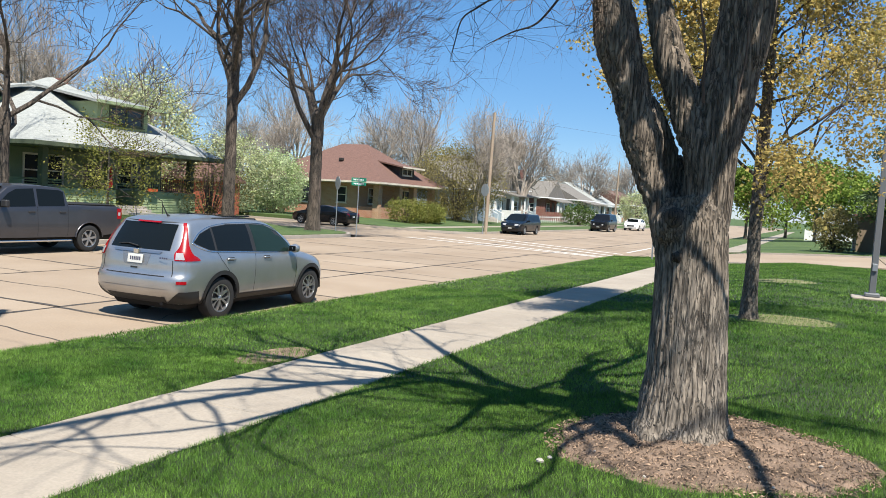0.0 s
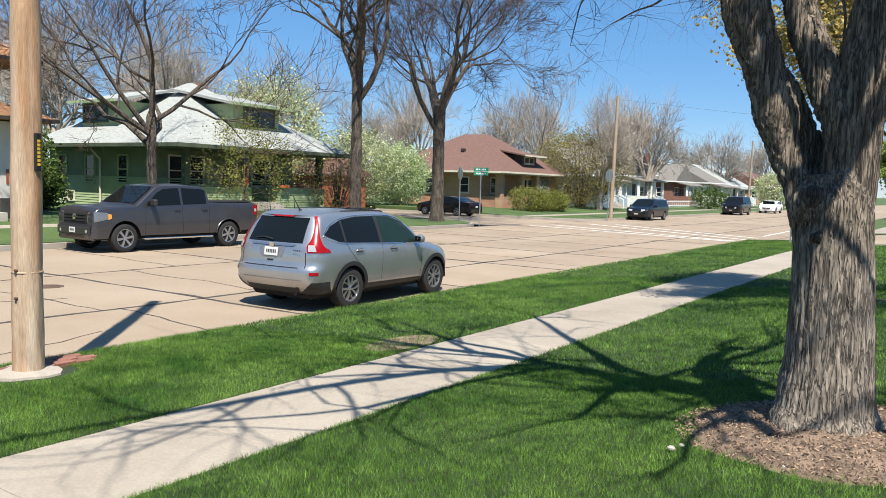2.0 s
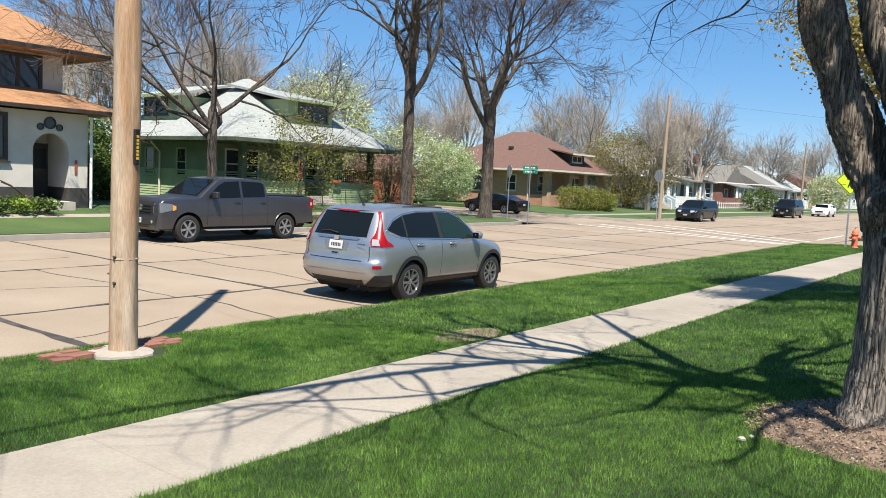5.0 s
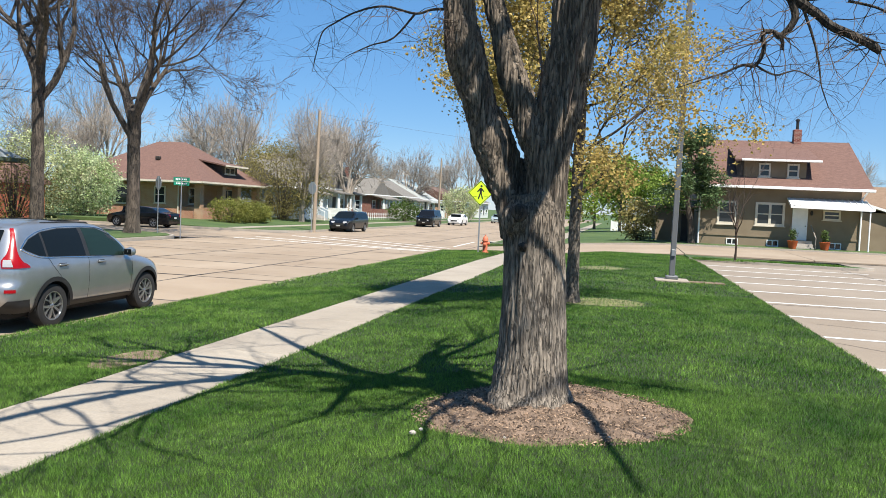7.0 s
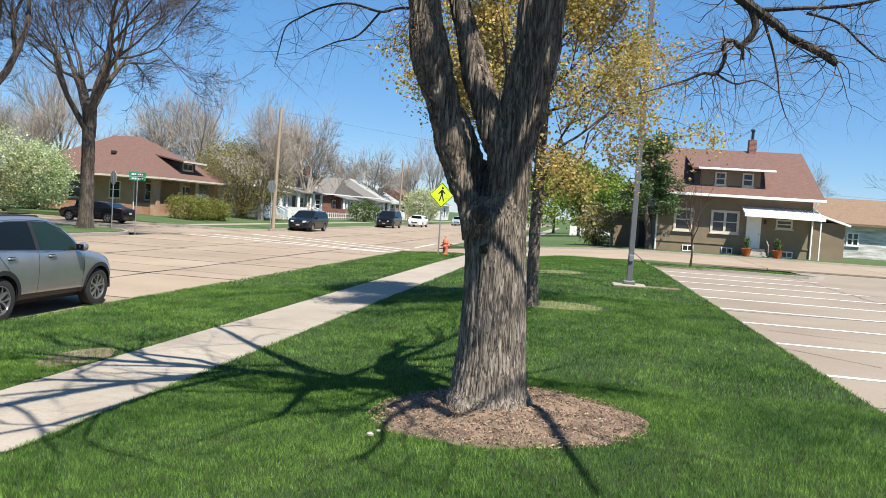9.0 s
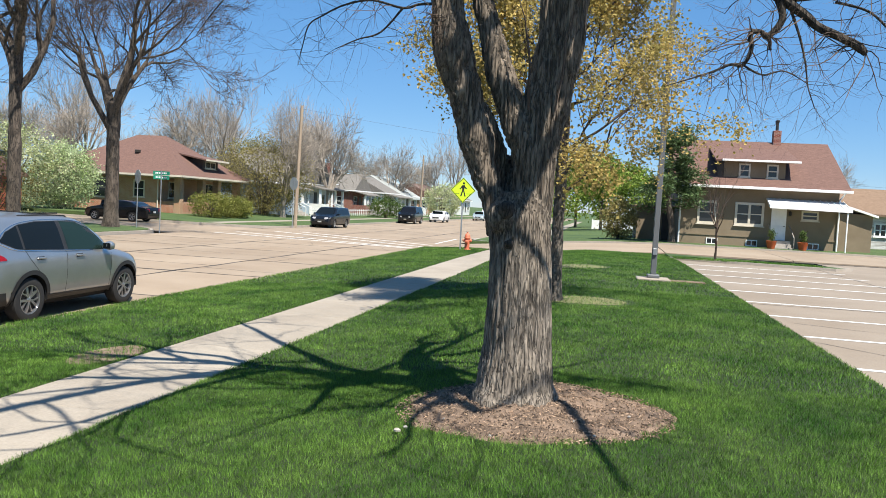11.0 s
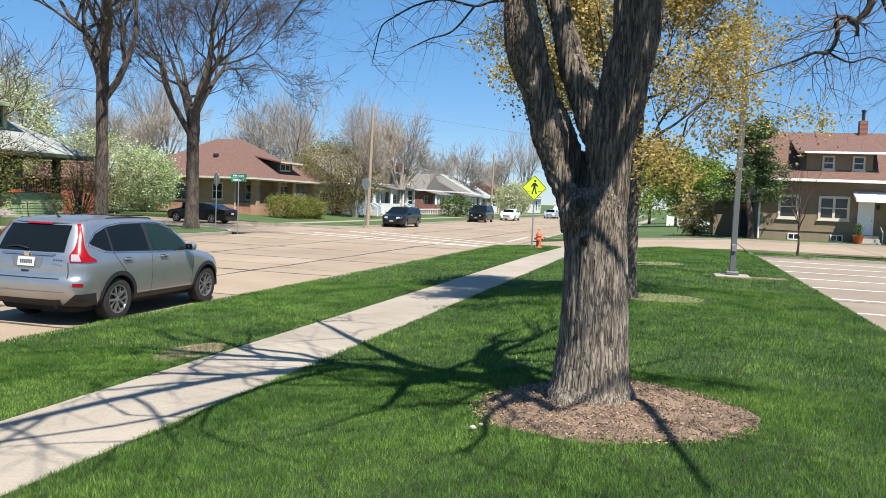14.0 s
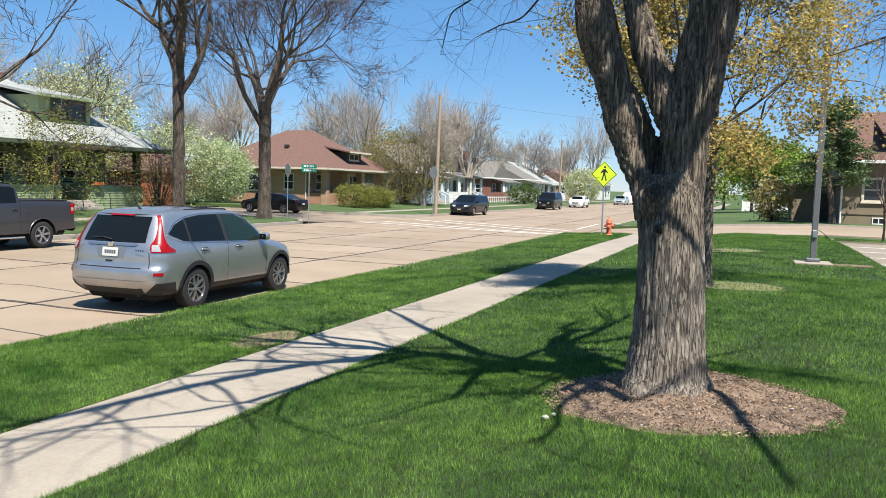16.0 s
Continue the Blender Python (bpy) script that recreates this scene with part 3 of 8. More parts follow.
# the back of the crotch, swollen scars and burls
KNOTS = [([(-0.46, 6.66, 2.05), (-0.53, 6.72, 2.3), (-0.60, 6.68, 2.56), (-0.67, 6.6, 2.8), (-0.76, 6.5, 3.0)], [0.14, 0.13, 0.125, 0.11, 0.08]), ([(-0.42, 6.66, 2.0), (-0.47, 6.78, 2.3), (-0.49, 6.86, 2.48), (-0.49, 6.87, 2.62)], [0.2, 0.17, 0.15, 0.08]), ([(-0.44, 6.5, 2.0), (-0.44, 6.42, 2.12), (-0.44, 6.44, 2.26)], [0.1, 0.13, 0.07]), ([(-0.31, 6.5, 1.82), (-0.31, 6.37, 1.86)], [0.09, 0.05]), ([(-0.27, 6.6, 3.02), (-0.22, 6.48, 3.03)], [0.08, 0.05]), ([(-0.36, 6.5, 1.42), (-0.36, 6.345, 1.43)], [0.07, 0.03])]
wood = fused([FOOT] + FORKED + KNOTS, 0.009, 0.022, 30)
polys = [(p.vertices[:], p.center.copy()) for p in wood.polygons]


def limb_of(c):
    if c.z < 2.36:
        return 0
    best = min((min((c - Vector(p)).length for p in pts if abs(p[2] - c.z) < 0.7), i) for i, (pts, _) in enumerate(FORKED))
    return best[1] + 1


owner = [limb_of(c) for _, c in polys]
for i in range(4):
    g = Geo()
    seen = {}
    for (vs_, _), o in zip(polys, owner):
        if o == i:
            g.f.append(tuple(seen.setdefault(k, len(seen)) for k in vs_))
    g.v = [tuple(wood.vertices[k].co) for k in seen]
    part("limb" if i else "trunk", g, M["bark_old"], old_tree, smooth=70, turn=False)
for x, y, z, r in ((-0.385, 6.33, 1.9, 0.035), (-0.42, 6.28, 2.17, 0.06)):
    g = Geo()
    bark_tube(g, [(x, y + 0.04, z), (x, y - 0.005, z + 0.012), (x, y - 0.03, z + 0.01)], [r * 1.25, r, r * 0.35], 20, 8, 0.012, 60, 0, x)
    part("burl", g, M["bark"], old_tree, smooth=60)
rng = random.Random(11)
big, thin = Geo(), Geo()
starts = [((-1.35, 6.2, 5.2), (-0.5, -0.5, 0.8), 0.085), ((-1.3, 6.25, 5.0), (-0.9, 0.3, 0.5), 0.06), ((-0.9, 6.8, 5.3), (-0.3, 0.6, 0.9), 0.075), ((-0.88, 6.7, 4.9), (-0.6, -0.75, 0.7), 0.055), ((0.3, 6.8, 5.4), (0.55, 0.15, 0.9), 0.11), ((0.2, 6.8, 5.0), (0.45, -0.9, 0.55), 0.075), ((0.3, 6.8, 5.2), (0.9, 0.5, 0.6), 0.07), ((-1.1, 6.35, 4.5), (-0.7, -0.75, 0.55), 0.06), ((0.15, 6.75, 4.9), (-0.1, -1.0, 0.75), 0.07), ((0.2, 6.7, 4.8), (0.25, -1.0, 0.35), 0.07), ((0.3, 6.8, 5.3), (0.8, -0.6, 0.6), 0.08), ((-1.2, 6.3, 4.8), (-0.45, -1.0, 0.3), 0.065)]
for p, d, r in starts:
    grow(big, thin, p, d, 2.7, r, 3 if d[1] < -0.3 else 4, rng, 0.05, (25, 60), (3, 3), None, 4.35, 0.2, 0.70)
# a heavy limb that leans over the lawn
path, rr = smooth_path([(0.02, 6.72, 4.2), (0.25, 6.2, 4.55), (0.55, 5.5, 4.85), (1.0, 4.8, 5.6), (1.5, 4.1, 6.4), (2.1, 3.4, 7.2)], [0.13, 0.12, 0.11, 0.10, 0.08, 0.05], 30)
big.tube(path, rr, 12, cap=False, wob=0.04)
for i in (12, 18, 22, 26, 30):
    d = Vector((rng.gauss(0.1, 0.8), rng.gauss(-0.2, 0.8), rng.uniform(0.1, 0.9)))
    grow(big, thin, path[i], d, 1.6, rr[i] * 0.5, 3, rng, 0.03, (25, 60), (2, 3), None, 4.4, 0.2, 0.7)
# an unseen one bent back from the first fork, added to shade the left limb
path, rr = smooth_path([(-1.12, 6.33, 4.45), (-0.8, 6.1, 4.8), (-0.4, 5.88, 5.05), (0.1, 5.5, 5.5), (0.6, 5.0, 6.3), (0.75, 4.5, 7.1), (0.6, 4.0, 8.0)], [0.10, 0.12, 0.125, 0.12, 0.11, 0.08, 0.05], 34)
big.tube(path, rr, 12, cap=False, wob=0.04)
for i in (14, 20, 26, 32):
    d = Vector((rng.gauss(0.3, 0.8), rng.gauss(-0.3, 0.8), rng.uniform(0.0, 0.9)))
    grow(big, thin, path[i], d, 1.5, rr[i] * 0.5, 2, rng, 0.03, (25, 60), (2, 3), None, 4.6, 0.2, 0.7)
# one low over the lawn on the lot side
path, rr = smooth_path([(0.15, 6.75, 4.8), (0.9, 5.9, 5.1), (1.6, 5.0, 5.3), (2.1, 4.3, 5.6), (2.6, 3.2, 6.2), (3.0, 2.2, 6.8)], [0.07, 0.065, 0.055, 0.045, 0.035, 0.02], 30)
big.tube(path, rr, 12, cap=False, wob=0.04)
for i in (12, 20, 28):
    d = Vector((rng.gauss(0.1, 0.9), rng.gauss(-0.3, 0.8), rng.uniform(0.1, 0.9)))
    grow(big, thin, path[i], d, 1.3, rr[i] * 0.5, 2, rng, 0.03, (25, 60), (2, 3), None, 4.8, 0.2, 0.7)
# another that reaches back along the walk
path, rr = smooth_path([(-1.3, 6.25, 5.0), (-1.6, 4.9, 6.0), (-1.75, 3.5, 6.7), (-1.8, 2.1, 7.3), (-1.95, 0.6, 7.8), (-2.0, -0.8, 8.1)], [0.08, 0.07, 0.06, 0.05, 0.035, 0.015], 30)
big.tube(path, rr, 10, cap=False, wob=0.04)
for i in range(6, 31, 2):
    d = Vector((rng.gauss(0, 0.9), rng.gauss(-0.4, 0.6), rng.uniform(-0.1, 0.7)))
    grow(big, thin, path[i], d, 1.5, rr[i] * 0.55, 2, rng, 0.02, (25, 60), (2, 3), None, 5.0, 0.2, 0.72)
# limbs that hang into view
low = [
    ([(0.12, 6.74, 4.7), (0.7, 6.6, 4.6), (1.15, 6.5, 4.12), (1.39, 6.45, 3.88), (1.63, 6.45, 3.71), (1.75, 6.45, 3.61), (1.92, 6.45, 3.53), (2.03, 6.45, 3.47), (2.08, 6.45, 3.42)], [0.055, 0.05, 0.045, 0.042, 0.034, 0.032, 0.03, 0.034, 0.02]),
    ([(1.45, 6.45, 3.85), (1.5, 6.45, 3.67), (1.41, 6.45, 3.54), (1.36, 6.45, 3.57), (1.29, 6.45, 3.56), (1.3, 6.45, 3.44), (1.25, 6.45, 3.33), (1.16, 6.45, 3.33), (1.05, 6.45, 3.28), (0.94, 6.45, 3.24), (0.7, 6.45, 3.16)], [0.034, 0.026, 0.022, 0.018, 0.018, 0.016, 0.014, 0.011, 0.009, 0.006, 0.003]),
    ([(1.41, 6.45, 3.54), (1.425, 6.45, 3.5), (1.43, 6.45, 3.44)], [0.018, 0.014, 0.01]),
    ([(1.55, 6.45, 3.74), (1.63, 6.45, 3.53), (1.68, 6.45, 3.35), (1.71, 6.45, 3.18), (1.77, 6.45, 3.02)], [0.012, 0.009, 0.007, 0.005, 0.003]),
    ([(1.5, 6.45, 3.8), (1.78, 6.4, 3.81), (1.97, 6.4, 3.82), (2.16, 6.38, 3.84), (2.36, 6.35, 3.89), (2.64, 6.3, 3.98)], [0.02, 0.015, 0.013, 0.012, 0.011, 0.01]),
    ([(1.84, 6.42, 3.78), (2.06, 6.4, 3.71), (2.22, 6.4, 3.57), (2.38, 6.4, 3.45), (2.57, 6.4, 3.42)], [0.011, 0.009, 0.008, 0.006, 0.003]),
    ([(1.25, 6.45, 3.33), (1.39, 6.45, 3.26), (1.54, 6.45, 3.29), (1.71, 6.45, 3.2)], [0.009, 0.007, 0.005, 0.003]),
    ([(-1.0, 6.4, 3.75), (-1.2, 6.4, 3.75), (-1.34, 6.4, 3.72), (-1.6, 6.4, 3.78), (-1.83, 6.4, 3.74), (-2.0, 6.4, 3.66), (-2.12, 6.4, 3.58), (-2.17, 6.4, 3.4), (-2.2, 6.4, 3.26)], [0.014, 0.011, 0.010, 0.009, 0.008, 0.007, 0.006, 0.004, 0.002]),
    ([(-1.34, 6.4, 3.72), (-1.53, 6.45, 3.54), (-1.72, 6.45, 3.48), (-1.91, 6.45, 3.4)], [0.01, 0.008, 0.006, 0.003]),
    ([(-1.2, 6.3, 4.4), (-1.9, 6.2, 4.35), (-2.5, 6.2, 4.0), (-2.8, 6.2, 3.7), (-3.0, 6.2, 3.45)], [0.018, 0.013, 0.010, 0.007, 0.003]),
]
for pts, rad in low:
    path, rr = smooth_path(pts, rad, 6 * len(pts))
    big.tube(path, rr, 8, cap=False, wob=0.05)
    for i in range(len(path)):
        if rng.random() < (0.75 if i > 10 else 0.2):
            d = Vector((rng.gauss(0, 0.8), rng.gauss(0, 0.5), rng.uniform(-1.0, 0.5)))
            grow(big, thin, path[i], d, rng.uniform(0.14, 0.42), max(0.0022, min(0.006, rr[i] * 0.35)), 2, rng, -0.04, (25, 65), (2, 3), None, -9, 0.25, 0.62)
for i in range(60):
    z = rng.uniform(3.45, 3.75)
    grow(big, thin, (-1.05 + rng.gauss(0, 0.05), 6.3, z), (rng.gauss(-0.2, 0.7), -0.5, rng.gauss(-0.3, 0.7)), rng.uniform(0.1, 0.25), 0.0025, 1, rng, -0.1, (20, 60), (1, 2), None, -9, 0.3, 0.6)
grow(big, thin, (-0.3, 6.4, 2.95), (-0.1, -0.3, 0.9), 0.7, 0.012, 2, rng, 0.2, (15, 30), (1, 2))
grow(big, thin, (-0.1, 6.45, 2.95), (0.1, -0.3, 0.9), 0.5, 0.012, 2, rng, 0.2, (15, 30), (1, 2))
part("branch_frame", big, M["bark"], old_tree, "thick bare crooked branches", turn=False, smooth=True)
part("twig_mass", thin, M["twig"], old_tree, "fine bare twigs", turn=False)


def bare_tree(name, label, h, r, seed, fork=0.35, lvl=5, spread=(22, 50), kids=(3, 4), lean=(0, 0), limbs=4, first=0.42, lift=0.08, twigs=None, bark=None, ratio=0.68, rmin=0.0, tilt=(0.45, 0.95)):
    """A leafless street tree: a furrowed trunk, rising limbs and a crown of twigs."""
    rng = random.Random(seed)
    ob = thing(name, pose(0, 0, 0), label, "tree")
    g = Geo()
    fz = h * fork
    bark_tube(g, [(0, 0, -0.15), (0.02, 0, fz * 0.3), (lean[0] * 0.5, lean[1] * 0.5, fz * 0.65), (lean[0], lean[1], fz), (lean[0] * 1.1, lean[1], fz + 0.4)], [r, r * 0.85, r * 0.78, r * 0.85, r * 0.5], 40, 50, 0.035, 7, 0.4, seed)
    part("trunk", g, bark or M["bark_far"], ob, smooth=60)
    big, thin, tips = Geo(), Geo(), []
    for i in range(limbs):
        a = 6.283 * i / limbs + rng.uniform(-0.4, 0.4)
        t = rng.uniform(0.75, 1.0) if i else 1.0
        lean_out = rng.uniform(*tilt) if i else 0.15
        grow(big, thin, (lean[0] * t, lean[1] * t, fz * t), (math.cos(a) * lean_out, math.sin(a) * lean_out, 1.0), h * first * (0.62 if i else 0.75), r * rng.uniform(0.42, 0.58), lvl, rng, lift, spread, kids, tips, fz * 0.75, 0.15, ratio, rmin)
    part("limb_frame", big, bark or M["bark_far"], ob, turn=False, smooth=True)
    part("crown", thin, twigs or M["twig"], ob, "fine bare spring twigs", turn=False)
    return ob, tips


street = [("tall bare street tree with forked limbs by the pickup", 12.5, 0.215, 33, 0.31, (-23.6, 18.0, 0.15)), ("tall bare street tree with a straight brown trunk", 16.0, 0.32, 28, 0.46, (-24.2, 29.6, 0.15)), ("bare spreading street tree on the grass corner", 15.0, 0.40, 26, 0.40, (-24.3, 36.6, 0.15))]
for label, h, r, seed, fk, at in street:
    ob, _ = bare_tree("street_tree", label, h, r, seed, fk, 5 if fk < 0.35 else 6, (20, 54), (3, 4), limbs=6, first=0.46, ratio=0.66, rmin=0.009, tilt=(0.8, 1.9) if fk < 0.35 else (0.45, 0.95))
    ob.matrix_world = pose(*at)
    tagged(ob, group="bare street trees")

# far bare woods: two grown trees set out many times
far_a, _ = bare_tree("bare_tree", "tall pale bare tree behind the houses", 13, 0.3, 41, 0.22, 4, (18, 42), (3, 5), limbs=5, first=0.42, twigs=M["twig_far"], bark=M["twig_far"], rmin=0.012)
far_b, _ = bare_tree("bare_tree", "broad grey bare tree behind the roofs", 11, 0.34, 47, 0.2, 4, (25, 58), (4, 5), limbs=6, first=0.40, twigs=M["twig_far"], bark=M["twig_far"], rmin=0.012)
rng = random.Random(77)
FAR_TREES = [(-50, 38, 1.2), (-58, 44, 1.1), (-52, 31, 1.15), (-62, 33, 1.2), (-47, 22, 1.0), (-60, 58, 1.1), (-48, 66, 1.0), (-54, 75, 1.1), (-46, 82, 1.1), (-40, 80, 1.0), (-36, 92, 1.15), (-50, 96, 1.2), (-31, 88, 1.0), (-42, 110, 1.1), (-34, 128, 1.15), (-28, 150, 1.1), (-36, 170, 1.2), (-20, 200, 1.2), (-10, 210, 1.2), (0, 190, 1.1), (10, 170, 1.1), (-28, 210, 1.3), (-45, 150, 1.2), (20, 150, 1.0), (32, 120, 1.0), (36, 92, 0.75), (-66, 80, 1.3), (-70, 50, 1.2), (-72, 25, 1.2), (-58, 12, 1.1), (-29, 70, 0.85)]
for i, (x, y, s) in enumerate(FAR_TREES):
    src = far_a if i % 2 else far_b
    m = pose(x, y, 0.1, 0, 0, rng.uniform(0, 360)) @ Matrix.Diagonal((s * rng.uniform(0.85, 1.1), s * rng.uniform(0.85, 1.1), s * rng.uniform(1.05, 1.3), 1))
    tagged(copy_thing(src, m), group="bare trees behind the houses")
far_a.matrix_world, far_b.matrix_world = pose(-44, 44, 0.1), pose(-56, 88, 0.1)
tagged(far_a, group="bare trees behind the houses")
tagged(far_b, group="bare trees behind the houses")


def leaf_tree(name, label, at, h, r, seed, leaf, per, size, fork=0.3, lvl=3, spread=(30, 70), limbs=6, first=0.42, kids=(3, 4), scatter=0.16, lift=0.05, bark=None, extra=0.0, limb_r=0.4):
    """A tree in young leaf."""
    rng = random.Random(seed)
    ob = thing(name, pose(*at), label, "tree")
    g = Geo()
    fz = h * fork
    bark_tube(g, [(0, 0, -0.12), (0.01, 0, fz * 0.5), (0.0, 0.02, fz), (0.02, 0.0, h * 0.6), (0, 0, h * 0.85)], [r, r * 0.82, r * 0.78, r * 0.45, r * 0.12], 28, 70, 0.012, 14, 0.45, seed)
    part("trunk", g, bark or M["bark_trunk"], ob, smooth=60)
    big, thin, tips = Geo(), Geo(), []
    for i in range(limbs):
        a = 6.283 * i * 0.381 * 2 + rng.uniform(-0.3, 0.3)
        t = i / max(1, limbs - 1)
        z = fz + (h * 0.8 - fz) * t
        grow(big, thin, (0, 0, z), (math.cos(a), math.sin(a), 0.35 + 0.5 * t + extra), h * first * (1 - 0.55 * t) * 0.6, r * limb_r * (1 - 0.5 * t), lvl, rng, lift, spread, kids, tips, fz * 0.8, 0.17, 0.66)
    part("limb_frame", big, bark or M["bark_far"], ob, turn=False)
    part("twig_mass", thin, M["twig"], ob, turn=False)
    g = Geo()
    leaves(g, tips, per, size, scatter, rng)
    part("crown", g, leaf, ob, turn=False)
    return ob


leaf_tree("lawn_tree", "slim grey tree with golden young leaves", (-0.45, 14.4, 0.58), 11.0, 0.13, 5, M["gold_leaf"], 14, 0.037, 0.17, 3, (25, 65), 36, 0.235, (3, 4), 0.12, 0.02, extra=0.2, limb_r=0.24)


def shrub(name, label, at, rx, ry, rz, n, size, leaf, seed, stems=14, clump=0.22, category="shrub"):
    """A rounded bush: stems fan out from the foot and carry clumps of leaves, uneven at the rim."""
    rng = random.Random(seed)
    ob = thing(name, pose(*at), label, category)
    st, spots = Geo(), []
    for i in range(stems):
        a, e = rng.uniform(0, 6.283), rng.uniform(0.15, 1.0)
        tip = (rx * 0.8 * e * math.cos(a), ry * 0.8 * e * math.sin(a), rz * (1.0 - 0.45 * e * e) * rng.uniform(0.8, 1.02))
        st.tube([(tip[0] * 0.08, tip[1] * 0.08, -0.06), (tip[0] * 0.45, tip[1] * 0.45, tip[2] * 0.5), tip], [0.03, 0.02, 0.006], 5)
    part("stem_mass", st, M["bark_far"], ob, turn=False)
    for i in range(n):
        d = Vector((rng.gauss(0, 1), rng.gauss(0, 1), rng.gauss(0, 1))).normalized()
        w = 1 + 0.28 * noise.noise(d * 2.2 + Vector((seed, 0, 0))) + 0.12 * noise.noise(d * 5.5)
        u = rng.uniform(0.55, 1.0) ** 0.6 * w
        z = rz * 0.52 + d.z * u * rz * 0.5
        if z > 0.02:
            spots.append((d.x * u * rx, d.y * u * ry, z))
    g = Geo()
    leaves(g, spots, 5, size, clump, rng)
    part("foliage", g, leaf, ob, turn=False)
    return ob


shrub("blossom_bush", "tall bush covered in white blossom beside the corner", (-39.3, 52.6, 0.2), 2.6, 2.3, 5.0, 2600, 0.085, M["blossom"], 3, clump=0.2)
shrub("blossom_tree", "pale blossoming tree behind the green house", (-44.5, 43.0, 0.2), 5.0, 4.5, 9.6, 2300, 0.12, M["pale_leaf"], 8, clump=0.35, category="tree")
shrub("blossom_tree", "pale blossoming tree behind the street trees", (-41.0, 49.5, 0.2), 3.6, 3.0, 6.2, 1500, 0.1, M["pale_leaf"], 18, clump=0.3, category="tree")
shrub("brown_bush", "loose brown budding bush beside the green house", (-27.8, 32.4, 0.4), 2.2, 2.0, 3.3, 700, 0.06, M["olive_leaf"], 9, 40, 0.3)
shrub("olive_tree", "dense olive budding tree beside the brick house", (-31.5, 71.0, 0.2), 4.6, 4.3, 7.6, 3600, 0.085, M["olive_leaf"], 14, 60, 0.32, "tree")
for x, y, rx, h, sd in ((-29.6, 57.2, 1.7, 1.9, 31), (-29.2, 59.8, 1.6, 1.7, 32), (-29.4, 61.6, 1.2, 1.5, 33)):
    tagged(shrub("hedge_bush", "yellow-green bush before the brick porch", (x, y, 0.2), rx, 1.3, h, 600, 0.08, M["hedge_leaf"], sd, 14, 0.16), group="bushes before the brick house")
leaf_tree("yard_sapling", "small crooked tree with yellow-green buds by the porch", (-26.3, 24.6, 0.4), 4.0, 0.07, 61, M["hedge_leaf"], 3, 0.05, 0.22, 3, (30, 75), 9, 0.75, (3, 4), 0.16, 0.0)
for x, y, h, sd in ((0.2, 74, 6.5, 71), (-2.6, 90, 7.5, 72), (-6.0, 84, 6.5, 73), (3.5, 88, 7.0, 74)):
    tagged(leaf_tree("spring_tree", "round tree in fresh spring leaf past the crossing", (x, y, 0.3), h, 0.17, sd, M["spring_leaf"], 3, 0.17, 0.26, 3, (30, 70), 11, 0.55, (3, 4), 0.3), group="leafing trees past the crossing")
shrub("juniper_bush", "low grey-green juniper beside the tan house", (1.3, 48.5, 0.7), 1.0, 1.0, 2.3, 600, 0.08, M["olive_leaf"], 81, 12, 0.2)
shrub("yew_bush", "dark green shrub beside the stucco house", (-31.6, 18.3, 0.6), 0.9, 1.0, 2.0, 700, 0.09, M["shrub_leaf"], 82, 12, 0.2)
shrub("yew_bush", "tall dark green shrub behind the driveway", (-36.6, 20.4, 0.6), 1.0, 1.1, 3.9, 900, 0.1, M["shrub_leaf"], 83, 12, 0.25)
shrub("porch_bush", "round green bush beside a white porch", (-26.5, 97.0, 0.2), 2.2, 2.0, 2.4, 500, 0.12, M["shrub_leaf"], 84)
shrub("blossom_tree", "small pale blossoming tree down the street", (-23.5, 118.0, 0.2), 3.0, 3.0, 5.0, 900, 0.14, M["pale_leaf"], 85, category="tree")


def pine(at, seed):
    """A ragged pine with a leaning trunk and tufts of needles."""
    rng = random.Random(seed)
    ob = thing("pine_tree", pose(*at), "ragged dark green pine with a leaning bare trunk", "tree")
    g = Geo()
    bark_tube(g, [(0.2, 0, -0.1), (0.1, 0, 1.2), (-0.1, 0, 2.4), (-0.2, 0, 4.2), (-0.1, 0, 6.2)], [0.2, 0.17, 0.15, 0.1, 0.03], 20, 40, 0.02, 10, 0.3, 2)
    part("trunk", g, M["bark_far"], ob, smooth=True)
    big, spots = Geo(), []
    for i in range(46):
        z = rng.uniform(1.7, 6.2)
        a = rng.uniform(0, 6.283)
        L = (2.5 - 0.32 * (z - 1.7)) * rng.uniform(0.6, 1.05)
        p = [(-0.1, 0, z), (-0.1 + L * 0.5 * math.cos(a), L * 0.5 * math.sin(a), z + 0.05), (-0.1 + L * math.cos(a), L * math.sin(a), z + 0.3)]
        big.tube(p, [0.04, 0.025, 0.01], 5)
        for k in range(9):
            t = rng.uniform(0.35, 1.05)
            spots.append((p[0][0] + (p[2][0] - p[0][0]) * t, p[2][1] * t, z + 0.25 * t))
    part("limb_frame", big, M["bark_far"], ob, turn=False)
    g = Geo()
    leaves(g, spots, 16, 0.06, 0.19, rng, long=5.0)
    part("foliage", g, M["needle"], ob, turn=False)
    return ob


pine((4.0, 46.3, 0.7), 91)
ob, _ = bare_tree("island_sapling", "thin bare sapling on the grass island", 4.6, 0.05, 95, 0.3, 3, (15, 35), (3, 4), limbs=5, first=0.42, bark=M["twig"])
ob.matrix_world = pose(4.75, 32.9, 0.58)

